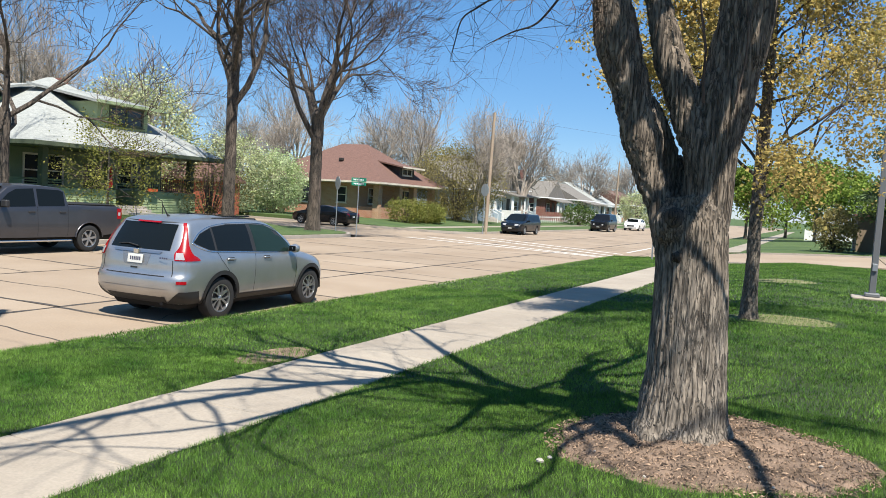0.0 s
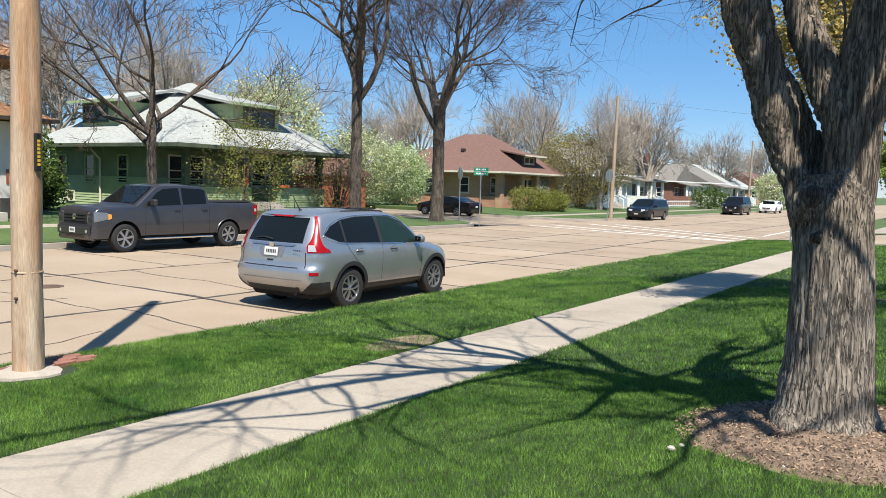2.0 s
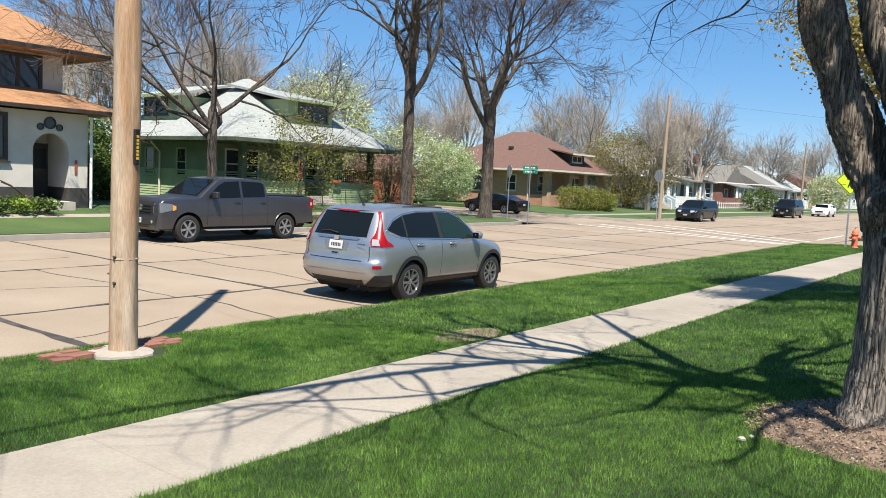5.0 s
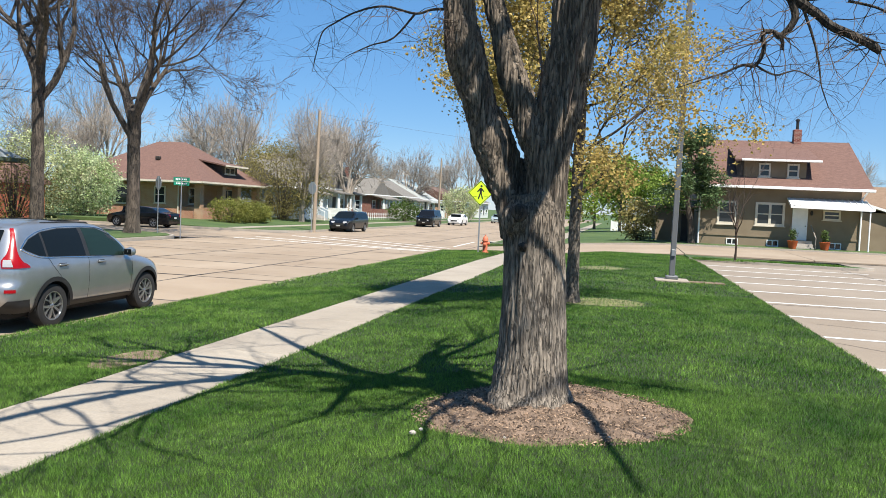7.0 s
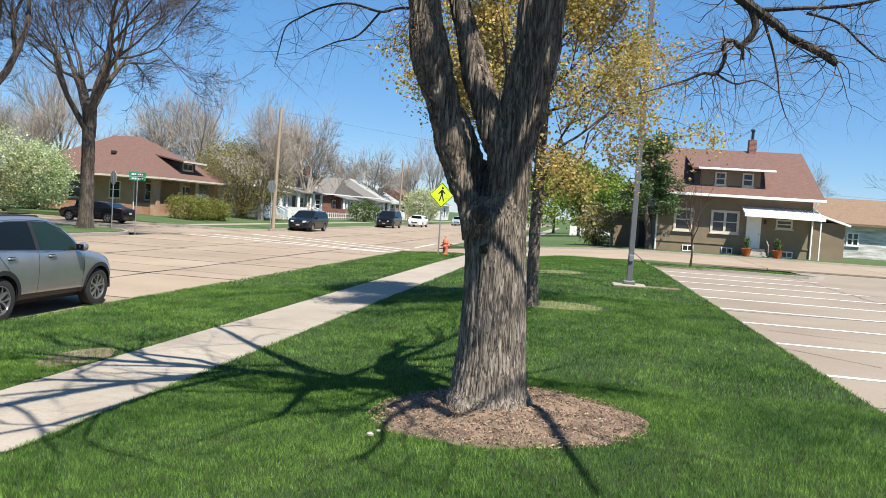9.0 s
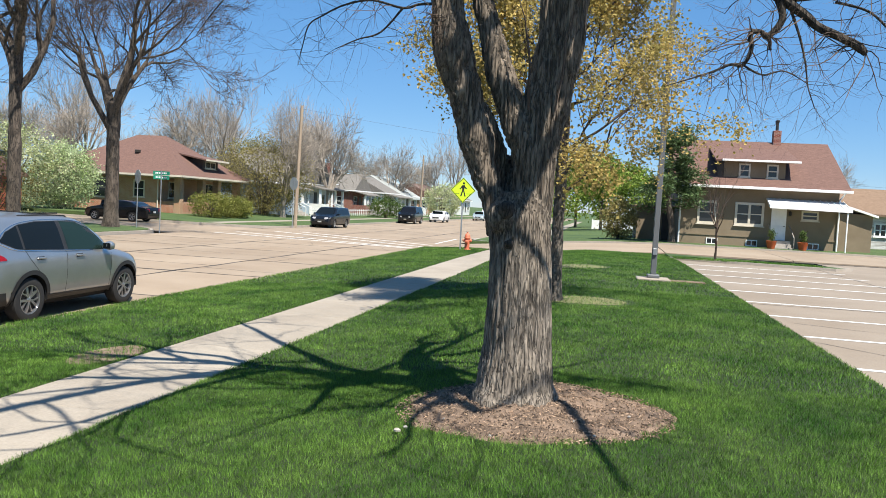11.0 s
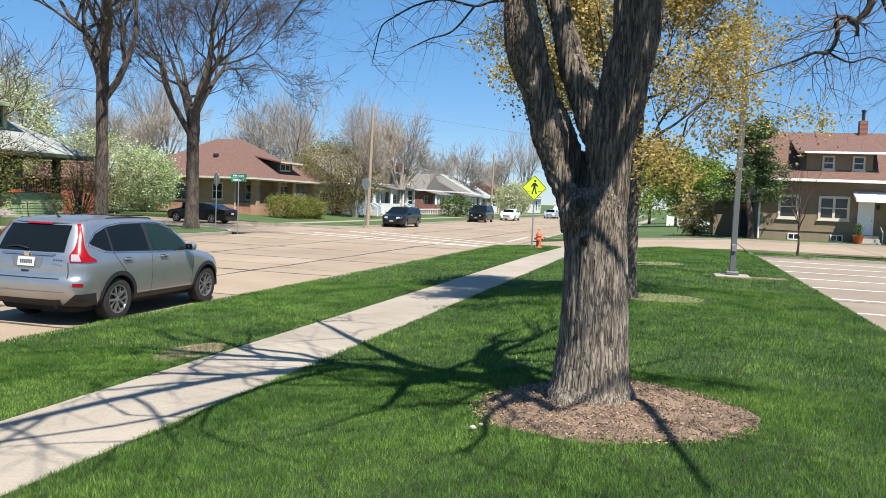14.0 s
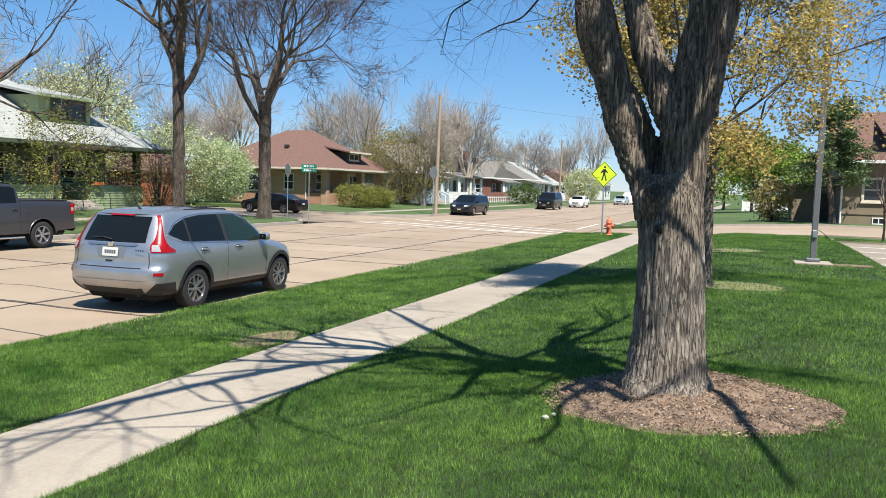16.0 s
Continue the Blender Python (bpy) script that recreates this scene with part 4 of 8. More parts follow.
# ---- vehicles ----
M["tyre"] = plain("tyre rubber", (0.018, 0.018, 0.018), 0.85)
M["rim"] = plain("alloy rim", (0.42, 0.42, 0.43), 0.3, 0.9)
M["rim_dark"] = plain("dark rim", (0.014, 0.014, 0.015), 0.55)
M["chrome"] = plain("chrome", (0.75, 0.75, 0.76), 0.12, 1.0)
M["trim_black"] = plain("black plastic trim", (0.02, 0.02, 0.021), 0.55)
M["car_glass"] = glass("tinted car glass", (0.006, 0.008, 0.009), 0.03, 0.18)
M["green_glass"] = glass("green car glass", (0.012, 0.024, 0.02), 0.03, 0.2)
M["red_lens"] = plain("red lamp lens", (0.25, 0.004, 0.008), 0.22, 0, 0.1, 0.25)
M["red_bright"] = plain("bright red lamp facet", (0.42, 0.010, 0.014), 0.25, 0, 0.1, 0.25)
M["clear_lens"] = plain("clear lamp lens", (0.38, 0.37, 0.37), 0.1, 0.2, 0.5)
M["grey_lens"] = plain("smoked lamp lens", (0.20, 0.20, 0.21), 0.15, 0.5, 0.3)
M["amber_lens"] = plain("amber lamp lens", (0.75, 0.25, 0.03), 0.15, 0, 0.5)
M["plate"] = plain("number plate", (0.50, 0.50, 0.47), 0.5)
M["ink"] = plain("dark ink", (0.06, 0.06, 0.10), 0.6)
M["under"] = plain("dark underside", (0.01, 0.01, 0.01), 0.9)


def paint(name, c, metal=0.0, rough=0.35):
    return plain(name, c, rough, metal, 0.3, 0.3)


def interp(tab, t):
    for (a, u), (b, w) in zip(tab, tab[1:]):
        if t <= b:
            return u + (w - u) * max(0.0, (t - a)) / (b - a)
    return tab[-1][1]


class Body:
    """A car's outer skin: a profile along its length, widths in plan, and a side that leans in above the belt."""

    def __init__(self, profile, plan, belt, sill, hubs, arch, hub_z, lean=0.30, corner=0.09, crown=0.03):
        self.profile, self.plan, self.belt, self.sill, self.hubs, self.arch, self.hub_z = profile, plan, belt, sill, hubs, arch, hub_z
        self.lean, self.corner, self.crown = lean, corner, crown
        self.half = max(w for _, w in plan)

    def low(self, y):
        z = interp(self.sill, y)
        for h in self.hubs:
            if abs(y - h) < self.arch:
                z = max(z, self.hub_z + math.sqrt(self.arch**2 - (y - h) ** 2))
        return z

    def side(self, y, z):
        """Half width at a height."""
        w, b = interp(self.plan, y), interp(self.belt, y)
        f = interp([(0.2, 0.945), (0.45, 0.985), (0.72, 1.0), (0.95, 0.992), (1.2, 0.978), (1.5, 0.965)], z)
        x = w * f
        if z > b:
            x = w * interp([(0.2, 0.945), (0.45, 0.985), (0.72, 1.0), (0.95, 0.992), (1.2, 0.978), (1.5, 0.965)], b) - self.lean * (z - b)
        return x

    def section(self, y, zt):
        lo = min(self.low(y), zt - 0.03)
        b = min(interp(self.belt, y), zt)
        c = min(self.corner, (zt - lo) * 0.4)
        top = zt - c
        pts = []
        b = min(b, top)
        for i in range(9):
            z = lo + (b - lo) * i / 8
            pts.append((self.side(y, z), z))
        for i in range(1, 6):
            z = b + (top - b) * i / 5
            pts.append((self.side(y, z), z))
        x0 = pts[-1][0]
        for i in range(1, 5):
            a = math.pi / 2 * i / 4
            pts.append((x0 - c * 1.3 * (1 - math.cos(a)), top + (c - self.crown * 0.6) * math.sin(a)))
        x1, z1 = pts[-1]
        for i in range(1, 5):
            u = i / 4
            pts.append((x1 * (1 - u), z1 + self.crown * 0.6 * (1 - (1 - u) ** 2)))
        return pts

    def shell(self):
        pr = []
        for (y0, z0), (y1, z1) in zip(self.profile, self.profile[1:]):
            n = max(1, int(abs(y1 - y0) / 0.035), int(abs(z1 - z0) / 0.08))
            for i in range(n):
                pr.append((y0 + (y1 - y0) * i / n, z0 + (z1 - z0) * i / n))
        pr.append(self.profile[-1])
        g = Geo()
        rows = []
        for y, z in pr:
            s = self.section(y, z)
            rows.append([(x, y, h) for x, h in s] + [(-x, y, h) for x, h in reversed(s[:-1])])
        n = len(rows[0])
        for r in rows:
            g.v.extend(r)
        for i in range(len(rows) - 1):
            for j in range(n - 1):
                a = i * n + j
                g.f.append((a, a + n, a + n + 1, a + 1))
        g.f.append(tuple(range(n)))
        g.f.append(tuple(range((len(rows) - 1) * n, len(rows) * n)))
        return g

    def patch(self, ys, lo, hi, sgn, out=0.006, n=5):
        """A panel on the side between two curves."""
        g = Geo()
        g.grid(lambda y, t: (sgn * (self.side(y, interp(lo, y) + (interp(hi, y) - interp(lo, y)) * t) + out), y, interp(lo, y) + (interp(hi, y) - interp(lo, y)) * t), ys, [i / (n - 1) for i in range(n)])
        return g

    def end_y(self, z, front):
        """Where the tail or the front of the profile stands at a height."""
        pr = self.profile if not front else self.profile[::-1]
        for (y0, z0), (y1, z1) in zip(pr, pr[1:]):
            if z0 <= z <= z1 and z1 > z0:
                return y0 + (y1 - y0) * (z - z0) / (z1 - z0)
        return pr[0][0]

    def end_patch(self, z0, z1, hw0, hw1, front, out=0.008, x0=None, n=8, bow=0.05):
        """A panel on the tail or front between two heights, of half widths hw0 and hw1 (or from x0 to x0 + 2 hw)."""
        g = Geo()
        s = 1 if front else -1

        def pt(t, u):
            z, hw = z0 + (z1 - z0) * t, hw0 + (hw1 - hw0) * t
            x = (x0 if x0 is not None else 0) + hw * (2 * u - 1)
            return (x, self.end_y(z, front) + s * (out - bow * (abs(x) / self.half) ** 3), z)

        g.grid(pt, [i / n for i in range(n + 1)], [i / 10 for i in range(11)])
        return g


def curve(tab, t):
    """A smooth line through (place, value) pairs."""
    n = len(tab)
    if t <= tab[0][0]:
        return tab[0][1]
    for i in range(n - 1):
        (a, u), (b, w) = tab[i], tab[i + 1]
        if t <= b:
            s0 = (w - u) / (b - a)
            m0 = s0 if i == 0 else 0.5 * (s0 + (u - tab[i - 1][1]) / (a - tab[i - 1][0]))
            m1 = s0 if i == n - 2 else 0.5 * (s0 + (tab[i + 2][1] - w) / (tab[i + 2][0] - b))
            f, h = (t - a) / (b - a), b - a
            return u * (1 + 2 * f) * (1 - f) ** 2 + m0 * h * f * (1 - f) ** 2 + w * f * f * (3 - 2 * f) + m1 * h * f * f * (f - 1)
    return tab[-1][1]


class Skin(Body):
    """A rounded car body laid in level rings: tail, nose and half width by height, with eased plan corners."""

    def __init__(self, rear, front, width, ar, af, hubs, arch, hub_z, nr=3.3, nf=2.3):
        self.rear, self.front, self.width, self.ar, self.af = rear, front, width, ar, af
        self.hubs, self.arch, self.hub_z, self.nr, self.nf = hubs, arch, hub_z, nr, nf
        self.half = max(w for _, w in width)

    def side(self, y, z):
        w, a, c = curve(self.width, z), curve(self.ar, z), curve(self.af, z)
        u, v = (y - curve(self.rear, z)) / a, (curve(self.front, z) - y) / c
        if u < 1:
            return w * max(0.0, 1 - (1 - max(0, u)) ** self.nr) ** (1 / self.nr)
        if v < 1:
            return w * max(0.0, 1 - (1 - max(0, v)) ** self.nf) ** (1 / self.nf)
        return w

    def end_y(self, z, front):
        return curve(self.front if front else self.rear, z)

    def face_y(self, x, z, front):
        u = min(0.999, abs(x) / curve(self.width, z))
        n = self.nf if front else self.nr
        k = 1 - (1 - u**n) ** (1 / n)
        return curve(self.front, z) - k * curve(self.af, z) if front else curve(self.rear, z) + k * curve(self.ar, z)

    def wrap(self, z, s, sgn, out=0.0):
        """A point round the rear corner: s runs from 0 at the middle of the tail to 1 where the flank begins."""
        w, a, y0 = curve(self.width, z), curve(self.ar, z), curve(self.rear, z)
        t = min(s, 1.0) * math.pi / 2
        c, d = math.cos(t), math.sin(t)
        x, y = w * d ** (2 / self.nr), y0 + a * (1 - max(0.0, c) ** (2 / self.nr)) + max(0.0, s - 1)
        return (sgn * (x + out * d), y - out * c, z)

    def end_patch(self, z0, z1, hw0, hw1, front, out=0.008, x0=None, n=8, bow=0.0):
        g = Geo()
        k = 1 if front else -1

        def pt(t, u):
            z, hw = z0 + (z1 - z0) * t, hw0 + (hw1 - hw0) * t
            x = (x0 or 0) + hw * (2 * u - 1)
            return (x, self.face_y(x, z, front) + k * out, z)

        return g.grid(pt, [i / n for i in range(n + 1)], [i / 14 for i in range(15)])

    def wrap_patch(self, zs, inner, outer, sgn, out=0.008, n=10):
        g = Geo()
        return g.grid(lambda z, t: self.wrap(z, curve(inner, z) + (curve(outer, z) - curve(inner, z)) * t, sgn, out), zs, [i / n for i in range(n + 1)])

    def shell(self):
        g = Geo()
        zs = spaced(0.30, 1.56, 0.03) + [1.585, 1.605, 1.62, 1.635, 1.648, 1.66, 1.67, 1.678, 1.683, 1.686]
        n = 0
        for z in zs:
            half = [self.wrap(z, i / 12, 1)[:2] for i in range(13)]
            y0, y1 = curve(self.rear, z) + curve(self.ar, z), curve(self.front, z) - curve(self.af, z)
            half += [(curve(self.width, z), y0 + (y1 - y0) * i / 40) for i in range(1, 41)]
            for i in range(1, 13):
                t = math.pi / 2 * (1 - i / 12)
                half.append((curve(self.width, z) * max(0.0, math.sin(t)) ** (2 / self.nf), curve(self.front, z) - curve(self.af, z) * (1 - max(0.0, math.cos(t)) ** (2 / self.nf))))
            row = [(x, y, z) for x, y in half] + [(-x, y, z) for x, y in reversed(half[1:-1])]
            n = len(row)
            g.v.extend(row)
        for i in range(len(zs) - 1):
            for j in range(n):
                q = (i * n + j, i * n + (j + 1) % n, (i + 1) * n + (j + 1) % n, (i + 1) * n + j)
                c = sum((Vector(g.v[k]) for k in q), Vector()) / 4
                if abs(c.x) > 0.5 and any(math.hypot(c.y - h, c.z - self.hub_z) < self.arch + 0.025 for h in self.hubs):
                    continue
                g.f.append(q)
        g.f.append(tuple(range((len(zs) - 1) * n, len(zs) * n)))
        return g

    def arch_lip(self, h, sgn, r0, r1, out):
        g = Geo()
        return g.grid(lambda a, r: (sgn * (self.side(h + r * math.cos(a), max(0.3, self.hub_z + r * math.sin(a))) + out), h + r * math.cos(a), max(0.285, self.hub_z + r * math.sin(a))), spaced(-0.15, 3.29, 0.08), [r0, (r0 + r1) / 2, r1])

    def liner(self, h, sgn):
        g = Geo()
        return g.grid(lambda a, x: (sgn * x, h + self.arch * math.cos(a), self.hub_z + self.arch * math.sin(a)), spaced(-0.1, 3.24, 0.12), [0.5, 0.7, self.half - 0.03])


def wheel(r, w, spokes, style, rim):
    """A wheel with its face towards +x, at its hub: tyre and rim as meshes."""
    t = Geo().lathe([(r * 0.64, -w * 0.45), (r * 0.9, -w * 0.5), (r * 0.985, -w * 0.42), (r, -w * 0.25), (r, w * 0.25), (r * 0.985, w * 0.42), (r * 0.9, w * 0.5), (r * 0.66, w * 0.47), (r * 0.64, w * 0.3)], 40, axis="x", cap=False)
    g = Geo()
    R = r * 0.66
    g.lathe([(R, w * 0.44), (R * 0.99, w * 0.47), (R * 0.93, w * 0.46), (R * 0.9, w * 0.3), (R * 0.9, -w * 0.3), (R, -w * 0.3)], 36, axis="x", cap=False)
    g.lathe([(R * 0.16, w * 0.2), (R * 0.2, w * 0.36), (R * 0.13, w * 0.42), (R * 0.03, w * 0.43)], 14, axis="x")
    for i in range(spokes):
        a = 6.283 * i / spokes
        for off, wd in (((-0.16, 0.045), (0.16, 0.045)) if style == "twin" else ((-0.34, 0.07), (0.1, 0.035)) if style == "blade" else ((0.0, 0.10),)):
            p = []
            for f, tw, x in ((0.12, 0.0, 0.40), (0.55, 1.0, 0.43), (0.96, 1.6, 0.40)):
                b = a + off * tw + (0.3 * f if style == "blade" else 0)
                q = wd * (1.25 - 0.35 * f) if style == "twin" else wd * (0.9 + 0.5 * f)
                cx, cy = math.cos(b) * R * f, math.sin(b) * R * f
                nx, ny = -math.sin(b) * R * q, math.cos(b) * R * q
                p += [(w * x, cx + nx, cy + ny), (w * x, cx - nx, cy - ny), (w * (x - 0.13), cx - nx, cy - ny), (w * (x - 0.13), cx + nx, cy + ny)]
            f = []
            for s in range(2):
                for j in range(4):
                    f.append((s * 4 + j, s * 4 + (j + 1) % 4, s * 4 + 4 + (j + 1) % 4, s * 4 + 4 + j))
            g.add(p, f + [(0, 1, 2, 3), (8, 9, 10, 11)])
    d = Geo().lathe([(R * 0.93, w * 0.24), (R * 0.9, w * 0.26), (R * 0.1, w * 0.27)], 24, axis="x")
    return t.mesh("tyre", 40), g.mesh("rim", 35), d.mesh("brake_disc")


def add_wheels(ob, hubs, track, r, w, hub_z, spokes=5, style="twin"):
    t, g, d = wheel(r, w, spokes, style, None)
    for me, mt in ((t, "tyre"), (g, "rim"), (d, "rim_dark")):
        me.materials.append(M[mt])
    for y in hubs:
        for s in (1, -1):
            wh = part("wheel", t, None, ob, "black tyre on an alloy rim")
            wh.matrix_basis = pose(s * (track - w * 0.5), y, hub_z, 17 * y, 0, 0) if s > 0 else pose(s * (track - w * 0.5), y, hub_z, 9, 0, 180)
            part("rim", g, None, wh)
            part("brake_disc", d, None, wh)


def strip_line(b, y0, z0, y1, z1, sgn, wd=0.008, out=0.003):
    """A thin shut line down the side."""
    g = Geo()
    n = 10
    for i in range(n + 1):
        t = i / n
        y, z = y0 + (y1 - y0) * t, z0 + (z1 - z0) * t
        d = Vector((y1 - y0, z1 - z0)).normalized() * wd / 2
        g.v.extend([(sgn * (b.side(y, z) + out), y - d.y, z + d.x), (sgn * (b.side(y, z) + out), y + d.y, z - d.x)])
        if i:
            k = 2 * i
            g.f.append((k - 2, k - 1, k + 1, k))
    return g


def bars(ob, name, b, z, x, n, w, h, front, gap=0.012):
    """Plain bars for a plate's unreadable writing."""
    y = b.end_y(z, front)
    s = 1 if front else -1
    g = Geo()
    for i in range(n):
        x0 = x + (i - n / 2) * (w + gap)
        g.box(x0, x0 + w, y + s * 0.022 - 0.001, y + s * 0.022 + 0.001, z - h / 2, z + h / 2)
    part(name, g, M["ink"], ob)


def suv():
    """The silver compact SUV at the kerb."""
    ob = thing("silver_suv", pose(-9.33, 12.37, 0, 0, 0, 1.8), "silver compact SUV parked at the grass kerb", "car")
    rear = [(0.30, -2.175), (0.40, -2.295), (0.50, -2.360), (0.62, -2.380), (0.72, -2.370), (0.78, -2.330), (0.95, -2.310), (1.08, -2.285), (1.16, -2.245), (1.38, -2.125), (1.52, -2.035), (1.59, -1.985), (1.625, -1.868), (1.655, -1.618), (1.675, -1.218), (1.686, -0.768)]
    front = [(0.30, 2.10), (0.45, 2.19), (0.62, 2.21), (0.78, 2.16), (0.88, 2.06), (0.95, 1.90), (1.0, 1.70), (1.045, 1.45), (1.085, 1.27), (1.13, 1.18), (1.38, 0.80), (1.56, 0.47), (1.61, 0.32), (1.645, 0.10), (1.67, -0.20), (1.686, -0.65)]
    width = [(0.30, 0.816), (0.36, 0.877), (0.5, 0.913), (0.7, 0.930), (0.9, 0.930), (1.02, 0.918), (1.10, 0.893), (1.2, 0.855), (1.4, 0.775), (1.54, 0.704), (1.60, 0.658), (1.64, 0.592), (1.665, 0.490), (1.68, 0.347), (1.686, 0.204)]
    b = Skin(rear, front, width, [(0.3, 0.30), (0.7, 0.38), (1.0, 0.36), (1.2, 0.30), (1.6, 0.24), (1.686, 0.3)], [(0.3, 0.7), (0.9, 0.95), (1.05, 1.15), (1.13, 0.75), (1.5, 0.5), (1.686, 0.5)], (-1.31, 1.31), 0.405, 0.352)
    # body silver darkened to carry the shade of the plate recess
    M["recess"] = paint("silver paint with recess shade", (0.27, 0.274, 0.28), 0.7, 0.4)
    col = paint("silver paint", (0.42, 0.427, 0.435), 0.82, 0.32)
    body = part("body", b.shell(), col, ob, smooth=50)
    part("underside", Geo().box(-0.72, 0.72, -2.1, 2.05, 0.2, 0.75, 0.08), M["under"], ob)
    add_wheels(ob, (-1.31, 1.31), 0.905, 0.352, 0.225, 0.352, 5, "blade")
    for s in (1, -1):
        for h in b.hubs:
            part("arch_lip", b.arch_lip(h, s, 0.395, 0.468, 0.007), M["trim_black"], ob, "black plastic wheel-arch lip", smooth=True)
            part("arch_liner", b.liner(h, s), M["under"], ob)
        yy = spaced(-0.86, 0.86, 0.06)
        part("cladding", b.patch(yy, [(-0.86, 0.302), (0.86, 0.302)], [(-0.86, 0.40), (0.86, 0.385)], s, 0.008), M["trim_black"], ob, "black plastic sill cladding")
        part("cladding", b.wrap_patch(spaced(0.302, 0.515, 0.03), [(0.3, 0.30), (0.44, 0.52), (0.515, 0.66)], [(0.3, 1.12), (0.515, 1.14)], s, 0.007), M["trim_black"], ob, "black plastic bumper corner", smooth=True)
        q = spaced(-1.90, 0.70, 0.05)
        part("pillar_trim", b.patch(q, [(-1.90, 1.26), (-1.62, 1.16), (-1.42, 1.14), (0.7, 1.06)], [(-1.9, 1.30), (-1.75, 1.42), (-1.42, 1.525), (-1.0, 1.57), (-0.4, 1.575), (0.0, 1.555), (0.35, 1.44), (0.7, 1.12)], s, 0.0035, 12), M["trim_black"], ob, "black window pillars")
        q = spaced(-1.93, -1.47, 0.03)
        part("quarter_window", b.patch(q, [(-1.93, 1.285), (-1.62, 1.17), (-1.47, 1.155)], [(-1.93, 1.295), (-1.75, 1.41), (-1.47, 1.505)], s), M["car_glass"], ob)
        q = spaced(-1.42, -0.50, 0.04)
        part("rear_window", b.patch(q, [(-1.42, 1.15), (-0.5, 1.115)], [(-1.42, 1.515), (-1.0, 1.56), (-0.5, 1.565)], s), M["car_glass"], ob)
        q = spaced(-0.40, 0.74, 0.04)
        part("front_window", b.patch(q, [(-0.4, 1.11), (0.74, 1.065)], [(-0.4, 1.565), (0.0, 1.545), (0.35, 1.43), (0.74, 1.1)], s), M["green_glass"], ob)
        g = Geo()
        arc = [(-1.98, 1.27), (-1.9, 1.34), (-1.75, 1.44), (-1.45, 1.535), (-1.0, 1.585), (-0.5, 1.59), (0.0, 1.565), (0.35, 1.45), (0.8, 1.08)]
        pa, ra = smooth_path([(s * (b.side(y, z) + 0.004), y, z) for y, z in arc], [0.007] * len(arc), 50)
        g.tube(pa, ra, 6)
        pa, ra = smooth_path([(s * (b.side(y, z) + 0.006), y, z) for y, z in ((-1.98, 1.27), (-1.62, 1.145), (-1.0, 1.115), (0.0, 1.075), (0.8, 1.04))], [0.009] * 5, 40)
        g.tube(pa, ra, 6)
        part("window_trim", g, M["chrome"], ob, "bright window surround", smooth=True)
        for y0, z0, y1, z1 in ((-1.44, 1.14, -1.36, 1.0), (-0.45, 1.10, -0.46, 0.34), (0.82, 1.06, 0.78, 0.36), (-1.36, 1.0, -0.98, 0.62), (-0.98, 0.62, -0.96, 0.36)):
            part("shut_line", strip_line(b, y0, z0, y1, z1, s), M["under"], ob)
        for y in (-1.12, -0.12):
            x = b.side(y, 1.0)
            cup = Geo().box(min(s * (x - 0.01), s * (x + 0.005)), max(s * (x - 0.01), s * (x + 0.005)), y - 0.09, y + 0.09, 0.965, 1.025, 0.006)
            hd = part("door_handle", Geo().box(min(s * (x + 0.008), s * (x + 0.036)), max(s * (x + 0.008), s * (x + 0.036)), y - 0.11, y + 0.11, 0.985, 1.015, 0.009), col, ob)
            part("handle_cup", cup, M["rim_dark"], hd)
        xm = b.side(0.62, 1.1)
        g = Geo().tube([(s * (xm + 0.02), 0.62, 1.09), (s * (xm + 0.07), 0.62, 1.12), (s * (xm + 0.15), 0.61, 1.135), (s * (xm + 0.22), 0.60, 1.13), (s * (xm + 0.235), 0.6, 1.13)], [0.03, 0.065, 0.085, 0.06, 0.02], 12)
        mir = part("mirror", g, col, ob, smooth=True)
        part("mirror_glass", Geo().box(s * (xm + 0.14) - 0.07, s * (xm + 0.14) + 0.07, 0.53, 0.536, 1.08, 1.18, 0.002), M["car_glass"], mir)
        # tail lamp: a blade up the rear pillar that sweeps forward at its foot
        inner = [(1.0, 0.47), (1.12, 0.47), (1.2, 0.55), (1.4, 0.62), (1.6, 0.60)]
        outer = [(1.0, 1.06), (1.03, 1.05), (1.08, 0.98), (1.15, 0.90), (1.25, 0.83), (1.4, 0.79), (1.6, 0.72)]
        lamp = part("tail_lamp", b.wrap_patch(spaced(1.0, 1.585, 0.03), inner, outer, s, 0.012, 14), M["red_lens"], ob, "tall red tail lamp on the rear pillar", smooth=True)
        part("reverse_lens", b.wrap_patch(spaced(1.02, 1.125, 0.03), [(1.02, 0.49), (1.125, 0.50)], [(1.02, 0.70), (1.125, 0.66)], s, 0.017), M["clear_lens"], lamp, smooth=True)
        part("lamp_facet", b.wrap_patch(spaced(1.14, 1.5, 0.04), [(1.14, 0.64), (1.5, 0.68)], [(1.14, 0.69), (1.5, 0.70)], s, 0.015, 3), M["red_bright"], lamp, smooth=True)
        part("rear_reflector", b.wrap_patch(spaced(0.635, 0.685, 0.025), [(0.63, 0.58), (0.69, 0.58)], [(0.63, 0.84), (0.69, 0.83)], s, 0.008), M["red_lens"], ob, smooth=True)
        part("tailgate_line", b.wrap_patch(spaced(0.75, 1.0, 0.03), [(0.75, 0.44), (1.0, 0.43)], [(0.75, 0.455), (1.0, 0.445)], s, 0.004, 1), M["under"], ob)
        part("head_lamp", b.patch(spaced(1.72, 2.05, 0.05), [(1.72, 0.86), (2.05, 0.72)], [(1.72, 0.94), (2.05, 0.84)], s, 0.008), M["clear_lens"], ob)
